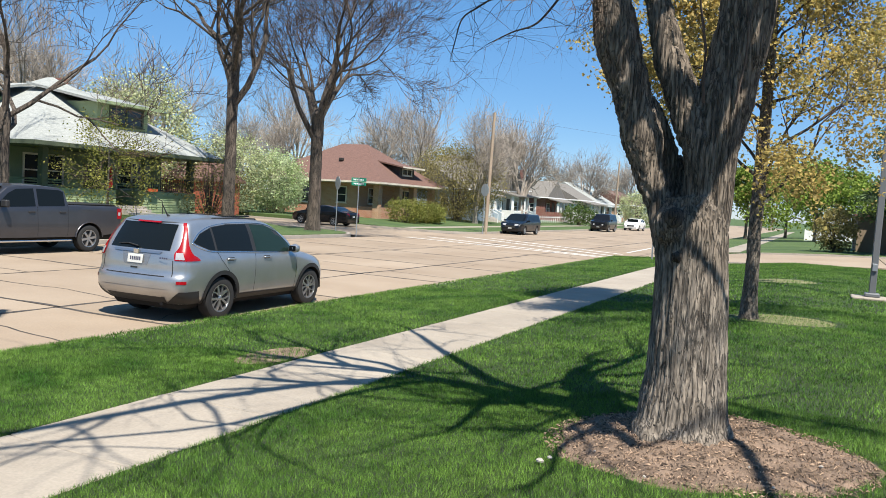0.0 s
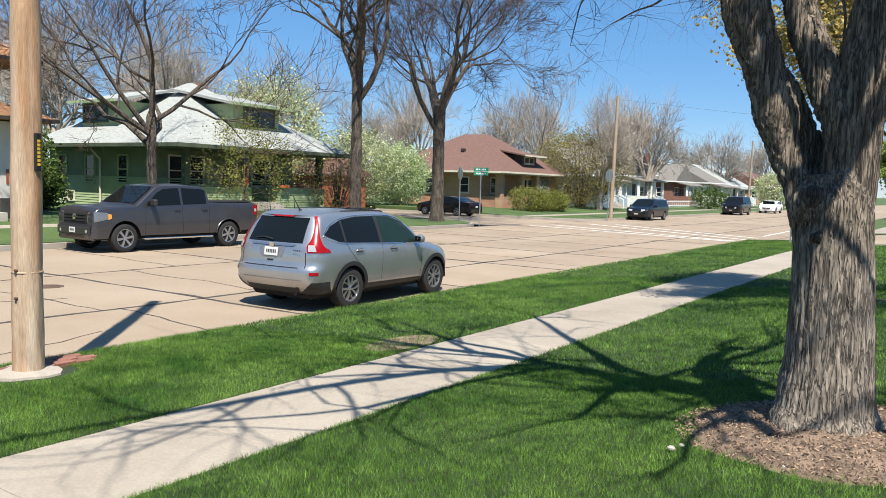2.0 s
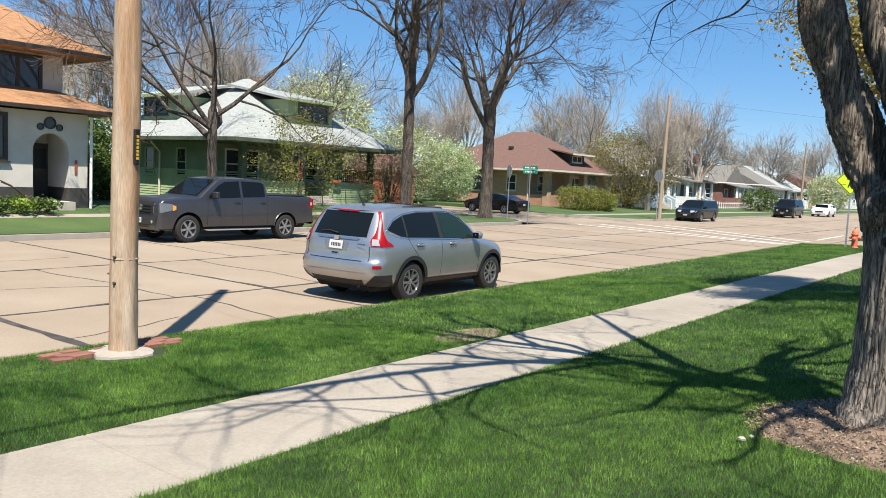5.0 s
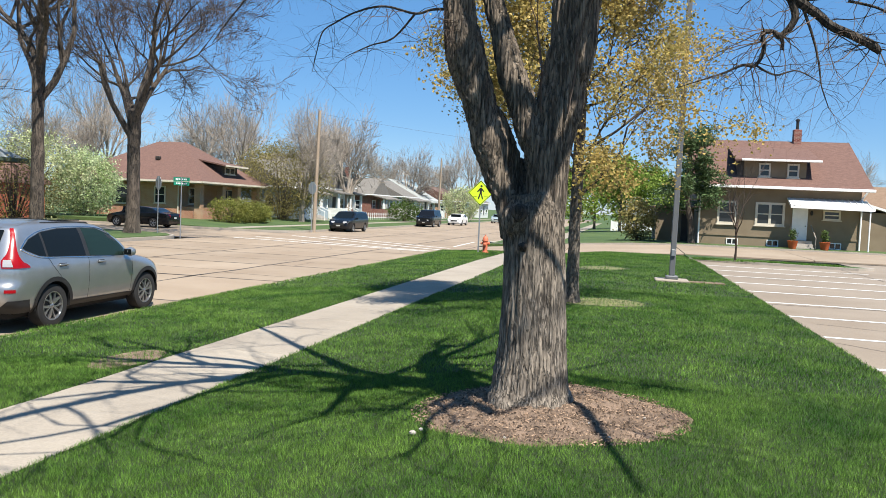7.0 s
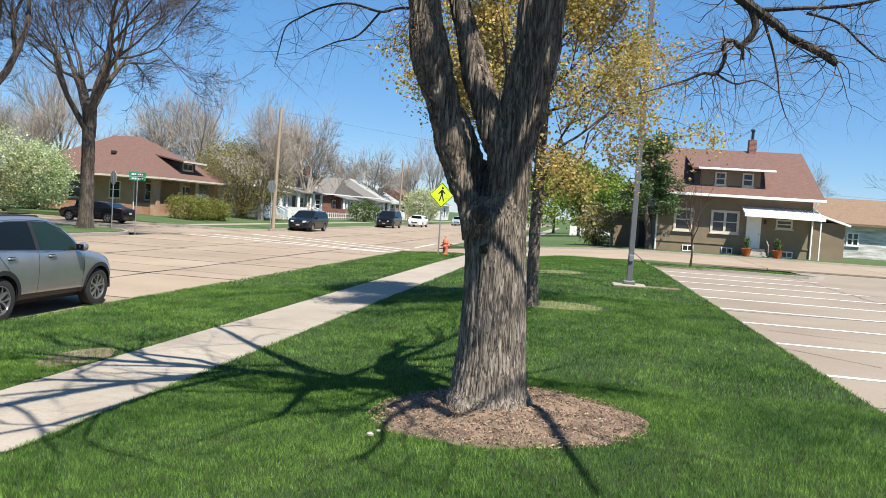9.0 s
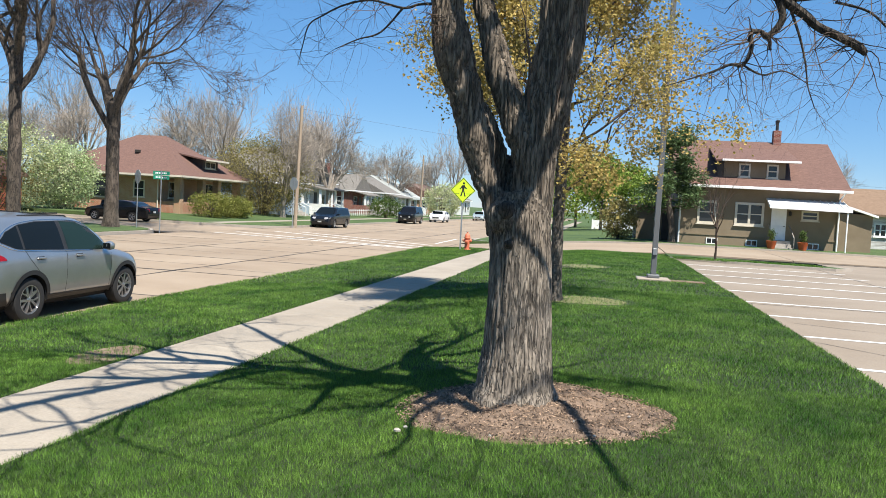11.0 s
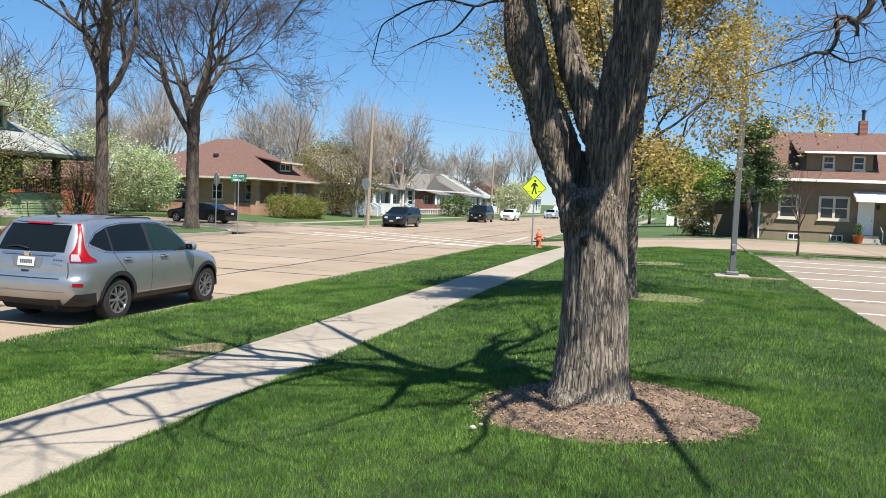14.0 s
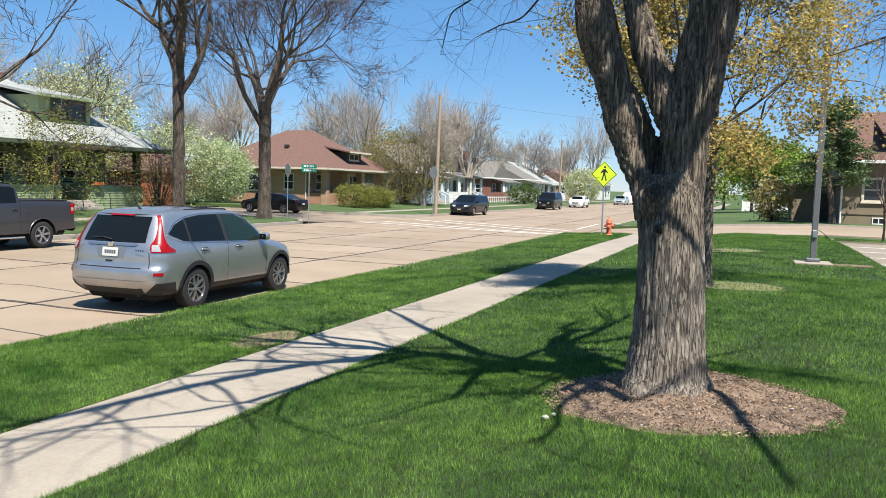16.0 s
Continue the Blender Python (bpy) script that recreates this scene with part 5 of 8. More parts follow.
        part("roof_rail", Geo().tube([(s * 0.55, -1.25, 1.63), (s * 0.55, -1.2, 1.655), (s * 0.55, -0.6, 1.668), (s * 0.55, -0.05, 1.65), (s * 0.55, 0.0, 1.62)], [0.012] * 5, 6), M["trim_black"], ob, smooth=True)
    part("rear_glass", b.end_patch(1.15, 1.555, 0.61, 0.555, False, 0.008), M["car_glass"], ob, "dark tinted rear window", smooth=True)
    part("windscreen", b.end_patch(1.15, 1.55, 0.62, 0.54, True, 0.006), M["car_glass"], ob, smooth=True)
    g = Geo()
    g.grid(lambda t, u: (0.60 * (2 * u - 1) * (1 - 0.03 * t), b.face_y(0.60 * (2 * u - 1), 1.585, False) + 0.20 - 0.23 * t + 0.03 * (2 * u - 1) ** 2, 1.640 - 0.052 * t), [0, 0.5, 1, 1.01], [i / 12 for i in range(13)])
    part("spoiler", g, col, ob, "roof-edge spoiler", smooth=True)
    part("stop_lamp", b.end_patch(1.565, 1.587, 0.24, 0.24, False, 0.03, None, 2), M["red_lens"], ob)
    part("chrome_bar", b.end_patch(1.092, 1.128, 0.46, 0.50, False, 0.014, None, 3), M["rim"], ob, smooth=True)
    part("emblem", Geo().box(-0.055, 0.055, b.end_y(1.1, False) - 0.034, b.end_y(1.1, False) - 0.02, 1.065, 1.145, 0.012), M["chrome"], ob)
    part("skid_plate", b.end_patch(0.42, 0.545, 0.54, 0.70, False, 0.012), M["rim"], ob, "bright rear bumper skid plate", smooth=True)
    part("lower_trim", b.end_patch(0.302, 0.42, 0.55, 0.60, False, 0.008), M["trim_black"], ob, smooth=True)
    part("bumper_gap", b.end_patch(0.742, 0.755, 0.60, 0.60, False, 0.004, None, 2), M["under"], ob)
    # flat panel on the skin; the recess is only shade in its paint
    part("plate_recess", b.end_patch(0.90, 1.085, 0.24, 0.30, False, 0.003, None, 3), M["recess"], ob, "darker silver panel painted as recess shade round the plate")
    pl = part("number_plate", b.end_patch(0.92, 1.06, 0.155, 0.155, False, 0.018, None, 3, 0.0), M["plate"], ob)
    bars(pl, "plate_writing", b, 0.99, 0.01, 6, 0.026, 0.06, False)
    part("tailgate_handle", b.end_patch(0.835, 0.86, 0.07, 0.07, False, 0.01, -0.02, 2), M["under"], ob)
    bars(ob, "badge", b, 1.03, 0.58, 4, 0.03, 0.025, False)
    part("wiper", Geo().tube([(0.0, b.end_y(1.18, False) - 0.03, 1.185), (-0.22, b.end_y(1.22, False) - 0.03, 1.215), (-0.42, b.end_y(1.20, False) - 0.02, 1.2)], [0.014, 0.01, 0.006], 6), M["trim_black"], ob)
    part("antenna", Geo().tube([(0, -1.62, 1.65), (0, -1.66, 1.69), (0, -1.78, 1.86)], [0.03, 0.012, 0.006], 8), M["trim_black"], ob)
    part("sunroof", Geo().box(-0.40, 0.40, -0.75, 0.0, 1.672, 1.694, 0.008), M["car_glass"], ob)
    part("exhaust", Geo().tube([(0.45, -2.2, 0.30), (0.45, -1.8, 0.32)], [0.035, 0.035], 10), M["rim_dark"], ob)
    return ob


suv()


def pickup():
    """The grey crew-cab pickup across the street."""
    ob = thing("grey_pickup", pose(-20.32, 15.96, 0, 0, 0, 180), "dark grey crew-cab pickup parked across the street", "truck")
    pr = [(-3.0, 0.5), (-3.12, 0.55), (-3.12, 0.74), (-3.04, 0.78), (-3.04, 1.36), (-2.98, 1.40), (-1.18, 1.415), (-1.10, 1.42), (-1.02, 1.82), (-0.9, 1.90), (-0.3, 1.945), (0.45, 1.93), (0.75, 1.88), (1.1, 1.62), (1.45, 1.36), (1.6, 1.335), (2.2, 1.315), (2.58, 1.275), (2.70, 1.20), (2.745, 1.08), (2.75, 0.8), (2.80, 0.72), (2.80, 0.5), (2.70, 0.38)]
    plan = [(-3.13, 0.93), (-3.0, 0.97), (-1.2, 0.99), (1.5, 0.99), (2.3, 0.97), (2.65, 0.91), (2.76, 0.82), (2.81, 0.72)]
    belt = [(-3.2, 1.30), (-1.1, 1.30), (1.5, 1.22), (2.8, 1.1)]
    sill = [(-3.2, 0.56), (-2.4, 0.5), (-1.2, 0.46), (1.2, 0.46), (2.4, 0.4), (2.8, 0.4)]
    b = Body(pr, plan, belt, sill, (-1.84, 1.84), 0.49, 0.40, 0.27, 0.08, 0.04)
    col = paint("dark grey paint", (0.085, 0.083, 0.09), 0.75, 0.3)
    part("body", b.shell(), col, ob, smooth=45)
    part("underside", Geo().box(-0.78, 0.78, -2.9, 2.6, 0.35, 0.85, 0.08), M["under"], ob)
    # black panel on the closed bed imitates its dark, shaded inside
    part("bed_liner", Geo().box(-0.80, 0.80, -2.93, -1.22, 1.395, 1.43, 0.01), M["under"], ob)
    add_wheels(ob, (-1.84, 1.84), 0.985, 0.40, 0.27, 0.40, 6, "single")
    for s in (1, -1):
        q = spaced(-0.98, -0.12, 0.04)
        part("rear_window", b.patch(q, [(-0.98, 1.36), (-0.12, 1.34)], [(-0.98, 1.76), (-0.85, 1.81), (-0.12, 1.83)], s), M["car_glass"], ob)
        q = spaced(-0.03, 1.12, 0.04)
        part("front_window", b.patch(q, [(-0.03, 1.335), (0.75, 1.31), (1.12, 1.30)], [(-0.03, 1.83), (0.5, 1.80), (0.75, 1.68), (1.12, 1.36)], s), M["car_glass"], ob)
        for y0, z0, y1, z1 in ((-1.08, 1.4, -1.08, 0.5), (-0.08, 1.33, -0.1, 0.5), (1.18, 1.28, 1.2, 0.5)):
            part("shut_line", strip_line(b, y0, z0, y1, z1, s, 0.012), M["under"], ob)
        for y in (-0.9, 0.1):
            x = b.side(y, 1.2)
            part("door_handle", Geo().box(min(s * x, s * (x + 0.03)), max(s * x, s * (x + 0.03)), y - 0.10, y + 0.10, 1.15, 1.20, 0.008), M["trim_black"], ob)
        part("arch_lip", Geo().tube([(s * (b.side(h, 0.8) + 0.004), h + 0.49 * math.cos(a), 0.40 + 0.49 * math.sin(a)) for h in (-1.84,) for a in spaced(0.1, 3.04, 0.25)], [0.02] * len(spaced(0.1, 3.04, 0.25)), 6), col, ob)
        xm = b.side(1.0, 1.3)
        part("mirror", Geo().box(min(s * (xm + 0.03), s * (xm + 0.27)), max(s * (xm + 0.03), s * (xm + 0.27)), 0.93, 1.06, 1.30, 1.50, 0.03), M["trim_black"], ob)
        part("running_board", Geo().box(min(s * 0.86, s * 1.02), max(s * 0.86, s * 1.02), -1.2, 1.25, 0.34, 0.39, 0.015), M["chrome"], ob)
        hl = part("head_lamp", b.patch(spaced(2.36, 2.72, 0.04), [(2.36, 0.94), (2.72, 0.86)], [(2.36, 1.12), (2.72, 1.15)], s, 0.01), M["grey_lens"], ob)
        part("turn_lens", b.patch(spaced(2.26, 2.36, 0.03), [(2.26, 0.96), (2.36, 0.93)], [(2.26, 1.07), (2.36, 1.09)], s, 0.016), M["amber_lens"], hl)
        part("head_lens", b.end_patch(0.86, 1.12, 0.10, 0.10, True, 0.012, s * 0.69, 3), M["grey_lens"], hl)
        tl = part("tail_lamp", b.patch(spaced(-3.03, -2.88, 0.03), [(-3.03, 1.0), (-2.88, 1.0)], [(-3.03, 1.32), (-2.88, 1.32)], s, 0.01), M["red_lens"], ob)
        part("rear_lens", b.end_patch(1.0, 1.32, 0.07, 0.07, False, 0.01, s * 0.89, 3, 0.0), M["red_lens"], tl)
        part("reverse_lens", b.patch(spaced(-3.0, -2.91, 0.03), [(-3.0, 1.1), (-2.91, 1.1)], [(-3.0, 1.2), (-2.91, 1.2)], s, 0.016), M["clear_lens"], tl)
        part("fog_lamp", Geo().lathe([(0.05, 0.0), (0.045, 0.02), (0.01, 0.022)], 14, (s * 0.62, 2.80, 0.60), "y"), M["clear_lens"], ob)
    gr = part("grille", b.end_patch(0.82, 1.17, 0.57, 0.57, True, 0.016), M["under"], ob, "black grille with three bars")
    for i in range(3):
        part("grille_bar", b.end_patch(0.88 + 0.085 * i, 0.915 + 0.085 * i, 0.51, 0.51, True, 0.035, None, 2), M["rim_dark"], gr)
    part("emblem", Geo().lathe([(0.09, 0.0), (0.085, 0.02), (0.01, 0.025)], 16, (0, 2.77, 0.99), "y"), M["chrome"], ob)
    part("bumper", b.end_patch(0.52, 0.74, 0.80, 0.80, True, 0.03), col, ob, smooth=True)
    part("lower_intake", b.end_patch(0.42, 0.52, 0.6, 0.6, True, 0.012), M["trim_black"], ob)
    pl = part("number_plate", Geo().box(-0.15, 0.15, 2.842, 2.85, 0.55, 0.70, 0.004), M["plate"], ob)
    g = Geo()
    for i in range(6):
        g.box(-0.11 + i * 0.037, -0.085 + i * 0.037, 2.851, 2.853, 0.60, 0.66)
    part("plate_writing", g, M["ink"], pl)
    g = Geo()
    g.grid(lambda t, u: (0.74 * (2 * u - 1) * (1 - 0.09 * t), interp([(0, 1.43), (0.5, 1.1), (1, 0.79)], t), interp([(0, 1.375), (0.5, 1.62), (1, 1.85)], t) + 0.014), [0, 0.25, 0.5, 0.75, 1], [i / 8 for i in range(9)])
    part("windscreen", g, M["car_glass"], ob, smooth=True)
    return ob


pickup()


def car(name, label, m, col, L, H, W, shape, rims="rim", front_plate=True):
    """A smaller car by its shape: wagon, sedan or box."""
    ob = thing(name, m, label, "car")
    f, r = L * 0.48, -L * 0.52
    hub, hz, wr = L * 0.29, 0.32, 0.32
    if shape == "sedan":
        pr = [(r + 0.06, 0.3), (r, 0.5), (r + 0.02, 0.85), (r + 0.1, 0.96), (r + 0.55, 1.02), (r + 0.85, 1.12), (r + 1.3, H - 0.06), (r + 1.9, H), (0.1, H - 0.02), (0.35, H - 0.08), (1.05, 1.0), (1.3, 0.95), (f - 0.3, 0.82), (f - 0.06, 0.66), (f, 0.5), (f - 0.06, 0.3)]
    elif shape == "box":
        pr = [(r + 0.06, 0.35), (r, 0.5), (r + 0.02, 1.0), (r + 0.15, H - 0.12), (r + 0.3, H - 0.02), (-0.3, H), (0.45, H - 0.04), (0.65, H - 0.12), (1.05, 1.22), (1.25, 1.16), (f - 0.15, 1.06), (f - 0.02, 0.95), (f, 0.5), (f - 0.06, 0.35)]
    else:
        pr = [(r + 0.06, 0.32), (r, 0.5), (r + 0.02, 0.95), (r + 0.3, H - 0.12), (r + 0.42, H - 0.03), (-0.4, H), (0.25, H - 0.03), (0.45, H - 0.09), (1.1, 1.06), (1.3, 1.0), (f - 0.25, 0.88), (f - 0.05, 0.7), (f, 0.5), (f - 0.06, 0.3)]
    w = W / 2
    plan = [(r, w * 0.84), (r + 0.12, w * 0.94), (r + 0.4, w), (f - 0.6, w), (f - 0.2, w * 0.9), (f, w * 0.72)]
    bz = 0.98 if shape != "box" else 1.12
    b = Body(pr, plan, [(r, bz), (f, bz - 0.08)], [(r, 0.3), (f, 0.28)], (-hub, hub), wr + 0.06, hz, 0.33, 0.07)
    part("body", b.shell(), col, ob, smooth=45)
    part("underside", Geo().box(-w * 0.8, w * 0.8, r + 0.2, f - 0.2, 0.2, 0.62, 0.05), M["under"], ob)
    add_wheels(ob, (-hub, hub), w - 0.02, wr, 0.2, hz, 5, "single")
    y0 = {"sedan": r + 1.12, "box": r + 0.45, "wagon": r + 0.55}[shape]
    for s in (1, -1):
        m1 = (y0 + 0.85) / 2
        for nm, a, c, ta, tc in (("rear_window", y0, m1 - 0.04, 0.12, 0.0), ("front_window", m1 + 0.04, 0.88, 0.0, 1.0)):
            top = H - 0.13
            hi = [(a, top - ta * 0.6), (a + 0.25, top), (c, top)] if nm == "rear_window" else [(a, top), (0.25, top - 0.03), (0.88, bz + 0.1)]
            part(nm, b.patch(spaced(a, c, 0.06), [(a, bz + 0.04), (c, bz + 0.02)], hi, s), M["car_glass"], ob)
        part("head_lamp", b.end_patch(0.66, 0.80, 0.15, 0.17, True, 0.02, s * w * 0.55, 3, 0.12), M["clear_lens"], ob)
        part("tail_lamp", b.end_patch(0.72, 0.90, 0.13, 0.13, False, 0.014, s * w * 0.72, 3), M["red_lens"], ob)
        x = b.side(0.8, 1.0)
        part("mirror", Geo().box(min(s * (x + 0.01), s * (x + 0.18)), max(s * (x + 0.01), s * (x + 0.18)), 0.72, 0.84, bz - 0.02, bz + 0.12, 0.03), col, ob)
        part("shut_line", strip_line(b, m1, bz, m1, 0.34, s, 0.01), M["under"], ob)
    part("grille", b.end_patch(0.5, 0.66, 0.4, 0.42, True, 0.012), M["under"], ob)
    part("number_plate", b.end_patch(0.42, 0.52, 0.15, 0.15, True, 0.03, None, 2, 0.0), M["plate"], ob)
    part("rear_plate", b.end_patch(0.62, 0.74, 0.15, 0.15, False, 0.02, None, 2, 0.0), M["plate"], ob)
    ws = [p for p in pr if p[1] > bz - 0.02 and p[0] > 0.2]
    g = Geo()
    g.grid(lambda t, u: (w * 0.74 * (2 * u - 1) * (1 - 0.1 * t), ws[-2 if shape == "box" else -1][0] + (ws[1][0] - ws[-1][0]) * t * 0.95, bz + 0.03 + (H - 0.10 - bz) * t + 0.02), [0, 0.33, 0.66, 1], [i / 6 for i in range(7)])
    part("windscreen", g, M["car_glass"], ob)
    part("rear_glass", b.end_patch(bz + 0.06, H - 0.14, w * 0.7, w * 0.6, False, 0.012), M["car_glass"], ob)
    return ob


black = paint("black car paint", (0.006, 0.006, 0.007), 0.0, 0.2)
navy = paint("dark blue car paint", (0.007, 0.009, 0.013), 0.0, 0.2)
white = paint("white car paint", (0.72, 0.72, 0.71))
pale = paint("pale silver car paint", (0.42, 0.50, 0.52), 0.5)
car("black_sedan", "low black sedan parked in the side street", pose(-31.0, 47.6, 0, 0, 0, 90), black, 4.7, 1.38, 1.82, "sedan")
car("dark_wagon", "dark blue wagon parked facing up the street", pose(-20.1, 58.0, 0, 0, 0, 180), navy, 4.7, 1.56, 1.8, "wagon")
car("dark_off_roader", "boxy dark off-roader parked by the far kerb", pose(-19.9, 83.0, 0, 0, 0, 180), black, 4.7, 1.85, 1.92, "box")
car("white_sedan", "white sedan parked behind the off-roader", pose(-19.6, 97.0, 0, 0, 0, 180), white, 4.7, 1.42, 1.82, "sedan")
car("pale_sedan", "pale silver sedan far down the street", pose(-18.6, 124.0, 0, 0, 0, 180), pale, 4.7, 1.45, 1.82, "sedan")
car("white_van", "white van far down the street", pose(-18.6, 132.0, 0, 0, 0, 180), white, 5.2, 2.0, 1.95, "box")

# ---- houses ----
M["stucco"] = material("cream stucco", (0.484, 0.445, 0.390), (0.577, 0.538, 0.484), 1.2, 0.95, 0.4, 60.0, detail=0.08)
M["plinth"] = material("dark plinth", (0.027, 0.026, 0.023), (0.055, 0.051, 0.047), 2.0, 0.9, 0.3, 40.0)
M["orange_roof"] = material("orange-brown shingles", (0.234, 0.109, 0.051), (0.390, 0.211, 0.101), 2.2, 0.9, 0.5, 10.0, coords="World", stretch=(2, 2, 16), detail=0.35, depth=0.03)
M["grey_roof"] = material("pale grey shingles", (0.218, 0.230, 0.218), (0.343, 0.355, 0.335), 2.0, 0.9, 0.5, 10.0, coords="World", stretch=(2, 2, 16), detail=0.28, depth=0.03)
M["brown_roof"] = material("brown shingles", (0.098, 0.051, 0.039), (0.156, 0.086, 0.066), 2.0, 0.9, 0.5, 9.0, coords="World", stretch=(2, 2, 16), detail=0.3, depth=0.03)
M["tan_roof"] = material("tan shingles", (0.148, 0.094, 0.058), (0.218, 0.144, 0.094), 2.0, 0.9, 0.5, 8.0, coords="World", stretch=(2, 2, 14), detail=0.25, depth=0.03)
M["dull_roof"] = material("dull grey shingles", (0.11, 0.10, 0.088), (0.19, 0.175, 0.155), 2.0, 0.9, 0.5, 8.0, coords="World", stretch=(2, 2, 14), detail=0.25, depth=0.03)
M["green_siding"] = material("pale green siding", (0.257, 0.328, 0.172), (0.328, 0.390, 0.218), 1.5, 0.7, 0.1, 30.0)
# darker green for the upper wall, with the eave's shadow put into the colour
M["eave_shade_green"] = material("green siding with eave shade", (0.125, 0.16, 0.088), (0.175, 0.215, 0.125), 1.5, 0.7, 0.1, 30.0)
# sage trim made darker, so that porch shade is part of its colour
M["shaded_sage_trim"] = material("sage trim darkened for shade", (0.05, 0.065, 0.04), (0.085, 0.105, 0.065), 1.5, 0.7, 0.1, 30.0)
M["tan_stucco"] = material("tan stucco", (0.183, 0.140, 0.090), (0.226, 0.176, 0.117), 1.0, 0.95, 0.4, 60.0, detail=0.08)
M["white_trim"] = material("white trim paint", (0.70, 0.70, 0.68), (0.82, 0.82, 0.80), 2.0, 0.6, 0.05, 40.0, detail=0.04)
M["cream_trim"] = material("cream trim paint", (0.50, 0.45, 0.36), (0.62, 0.56, 0.46), 2.0, 0.6, 0.05, 40.0, detail=0.05)
M["dark_trim"] = material("dark brown trim", (0.022, 0.018, 0.015), (0.045, 0.036, 0.03), 2.0, 0.6, 0.05, 40.0)
M["brown_trim"] = material("brown timber", (0.070, 0.035, 0.023), (0.117, 0.062, 0.043), 2.0, 0.7, 0.1, 40.0)
M["rust_wood"] = material("rust-red boards", (0.218, 0.058, 0.027), (0.312, 0.094, 0.047), 2.0, 0.8, 0.2, 30.0, stretch=(8, 8, 0.6))
M["white_siding"] = material("white siding", (0.60, 0.60, 0.57), (0.74, 0.74, 0.71), 1.2, 0.7, 0.15, 20.0, stretch=(1, 1, 6))
M["peeled"] = material("peeling white boards", (0.25, 0.23, 0.20), (0.68, 0.68, 0.66), 1.4, 0.85, 0.3, 10.0, stretch=(0.6, 0.6, 5), detail=0.3)
M["blue_siding"] = material("pale blue siding", (0.296, 0.351, 0.390), (0.374, 0.429, 0.468), 1.2, 0.7, 0.15, 20.0)
M["pane"] = glass("house window glass", (0.022, 0.026, 0.03), 0.03)
M["dim_pane"] = glass("dim curtained glass", (0.045, 0.05, 0.055), 0.04)
M["terracotta"] = material("orange pot", (0.429, 0.078, 0.023), (0.530, 0.117, 0.039), 4, 0.6, 0.05, 30)
M["step"] = material("step concrete", (0.328, 0.296, 0.257), (0.429, 0.390, 0.343), 2, 0.9, 0.3, 40)
M["red_door"] = plain("red paint", (0.42, 0.03, 0.03), 0.5)


def brickwork(name, c1, c2, mortar, scale=1.0):
    """Running-bond brick at true size, with sunk joints."""
    m = bpy.data.materials.new(name)
    m.use_nodes = True
    nt = m.node_tree
    b = nt.nodes["Principled BSDF"]
    b.inputs["Roughness"].default_value = 0.92
    geo = nt.nodes.new("ShaderNodeNewGeometry")
    sep, com, add = nt.nodes.new("ShaderNodeSeparateXYZ"), nt.nodes.new("ShaderNodeCombineXYZ"), nt.nodes.new("ShaderNodeMath")
    nt.links.new(geo.outputs["Position"], sep.inputs[0])
    nt.links.new(sep.outputs["X"], add.inputs[0])
    nt.links.new(sep.outputs["Y"], add.inputs[1])
    nt.links.new(add.outputs[0], com.inputs["X"])
    nt.links.new(sep.outputs["Z"], com.inputs["Y"])
    t = nt.nodes.new("ShaderNodeTexBrick")
    t.inputs["Scale"].default_value = scale
    t.inputs["Brick Width"].default_value, t.inputs["Row Height"].default_value, t.inputs["Mortar Size"].default_value = 0.22, 0.075, 0.01
    t.inputs["Color1"].default_value, t.inputs["Color2"].default_value, t.inputs["Mortar"].default_value = (*c1, 1), (*c2, 1), (*mortar, 1)
    nt.links.new(com.outputs[0], t.inputs["Vector"])
    nt.links.new(t.outputs["Color"], b.inputs["Base Color"])
    bp = nt.nodes.new("ShaderNodeBump")
    bp.inputs["Strength"].default_value, bp.inputs["Distance"].default_value, bp.invert = 0.5, 0.01, True
    nt.links.new(t.outputs["Fac"], bp.inputs["Height"])
    nt.links.new(bp.outputs["Normal"], b.inputs["Normal"])
    return m


M["tan_brick"] = brickwork("tan brick", (0.390, 0.215, 0.109), (0.312, 0.152, 0.078), (0.44, 0.36, 0.27))
M["red_brick"] = brickwork("red brick", (0.203, 0.051, 0.035), (0.148, 0.039, 0.027), (0.30, 0.24, 0.2))
M["orange_brick"] = brickwork("orange brick", (0.328, 0.133, 0.070), (0.281, 0.109, 0.058), (0.45, 0.33, 0.24))


def hip(x0, x1, y0, y1, z, top, axis="y", inset=None, thick=0.16):
    """A hipped roof; its ridge runs along the axis, drawn in by inset at each end (0: a gable)."""
    if axis == "y":
        c = (x0 + x1) / 2
        i = (x1 - x0) / 2 if inset is None else inset
        r0, r1 = (c, y0 + i, top), (c, y1 - i, top)
        v = [(x0, y0, z), (x1, y0, z), (x1, y1, z), (x0, y1, z), r0, r1]
        f = [(0, 1, 4), (1, 2, 5, 4), (2, 3, 5), (3, 0, 4, 5)]
    else:
        c = (y0 + y1) / 2
        i = (y1 - y0) / 2 if inset is None else inset
        r0, r1 = (x0 + i, c, top), (x1 - i, c, top)
        v = [(x0, y0, z), (x1, y0, z), (x1, y1, z), (x0, y1, z), r0, r1]
        f = [(0, 1, 5, 4), (1, 2, 5), (2, 3, 4, 5), (3, 0, 4)]
    v += [(p[0], p[1], z - thick) for p in v[:4]]
    f += [(0, 6, 7, 1), (1, 7, 8, 2), (2, 8, 9, 3), (3, 9, 6, 0), (6, 9, 8, 7)]
    return Geo().add(v, f)


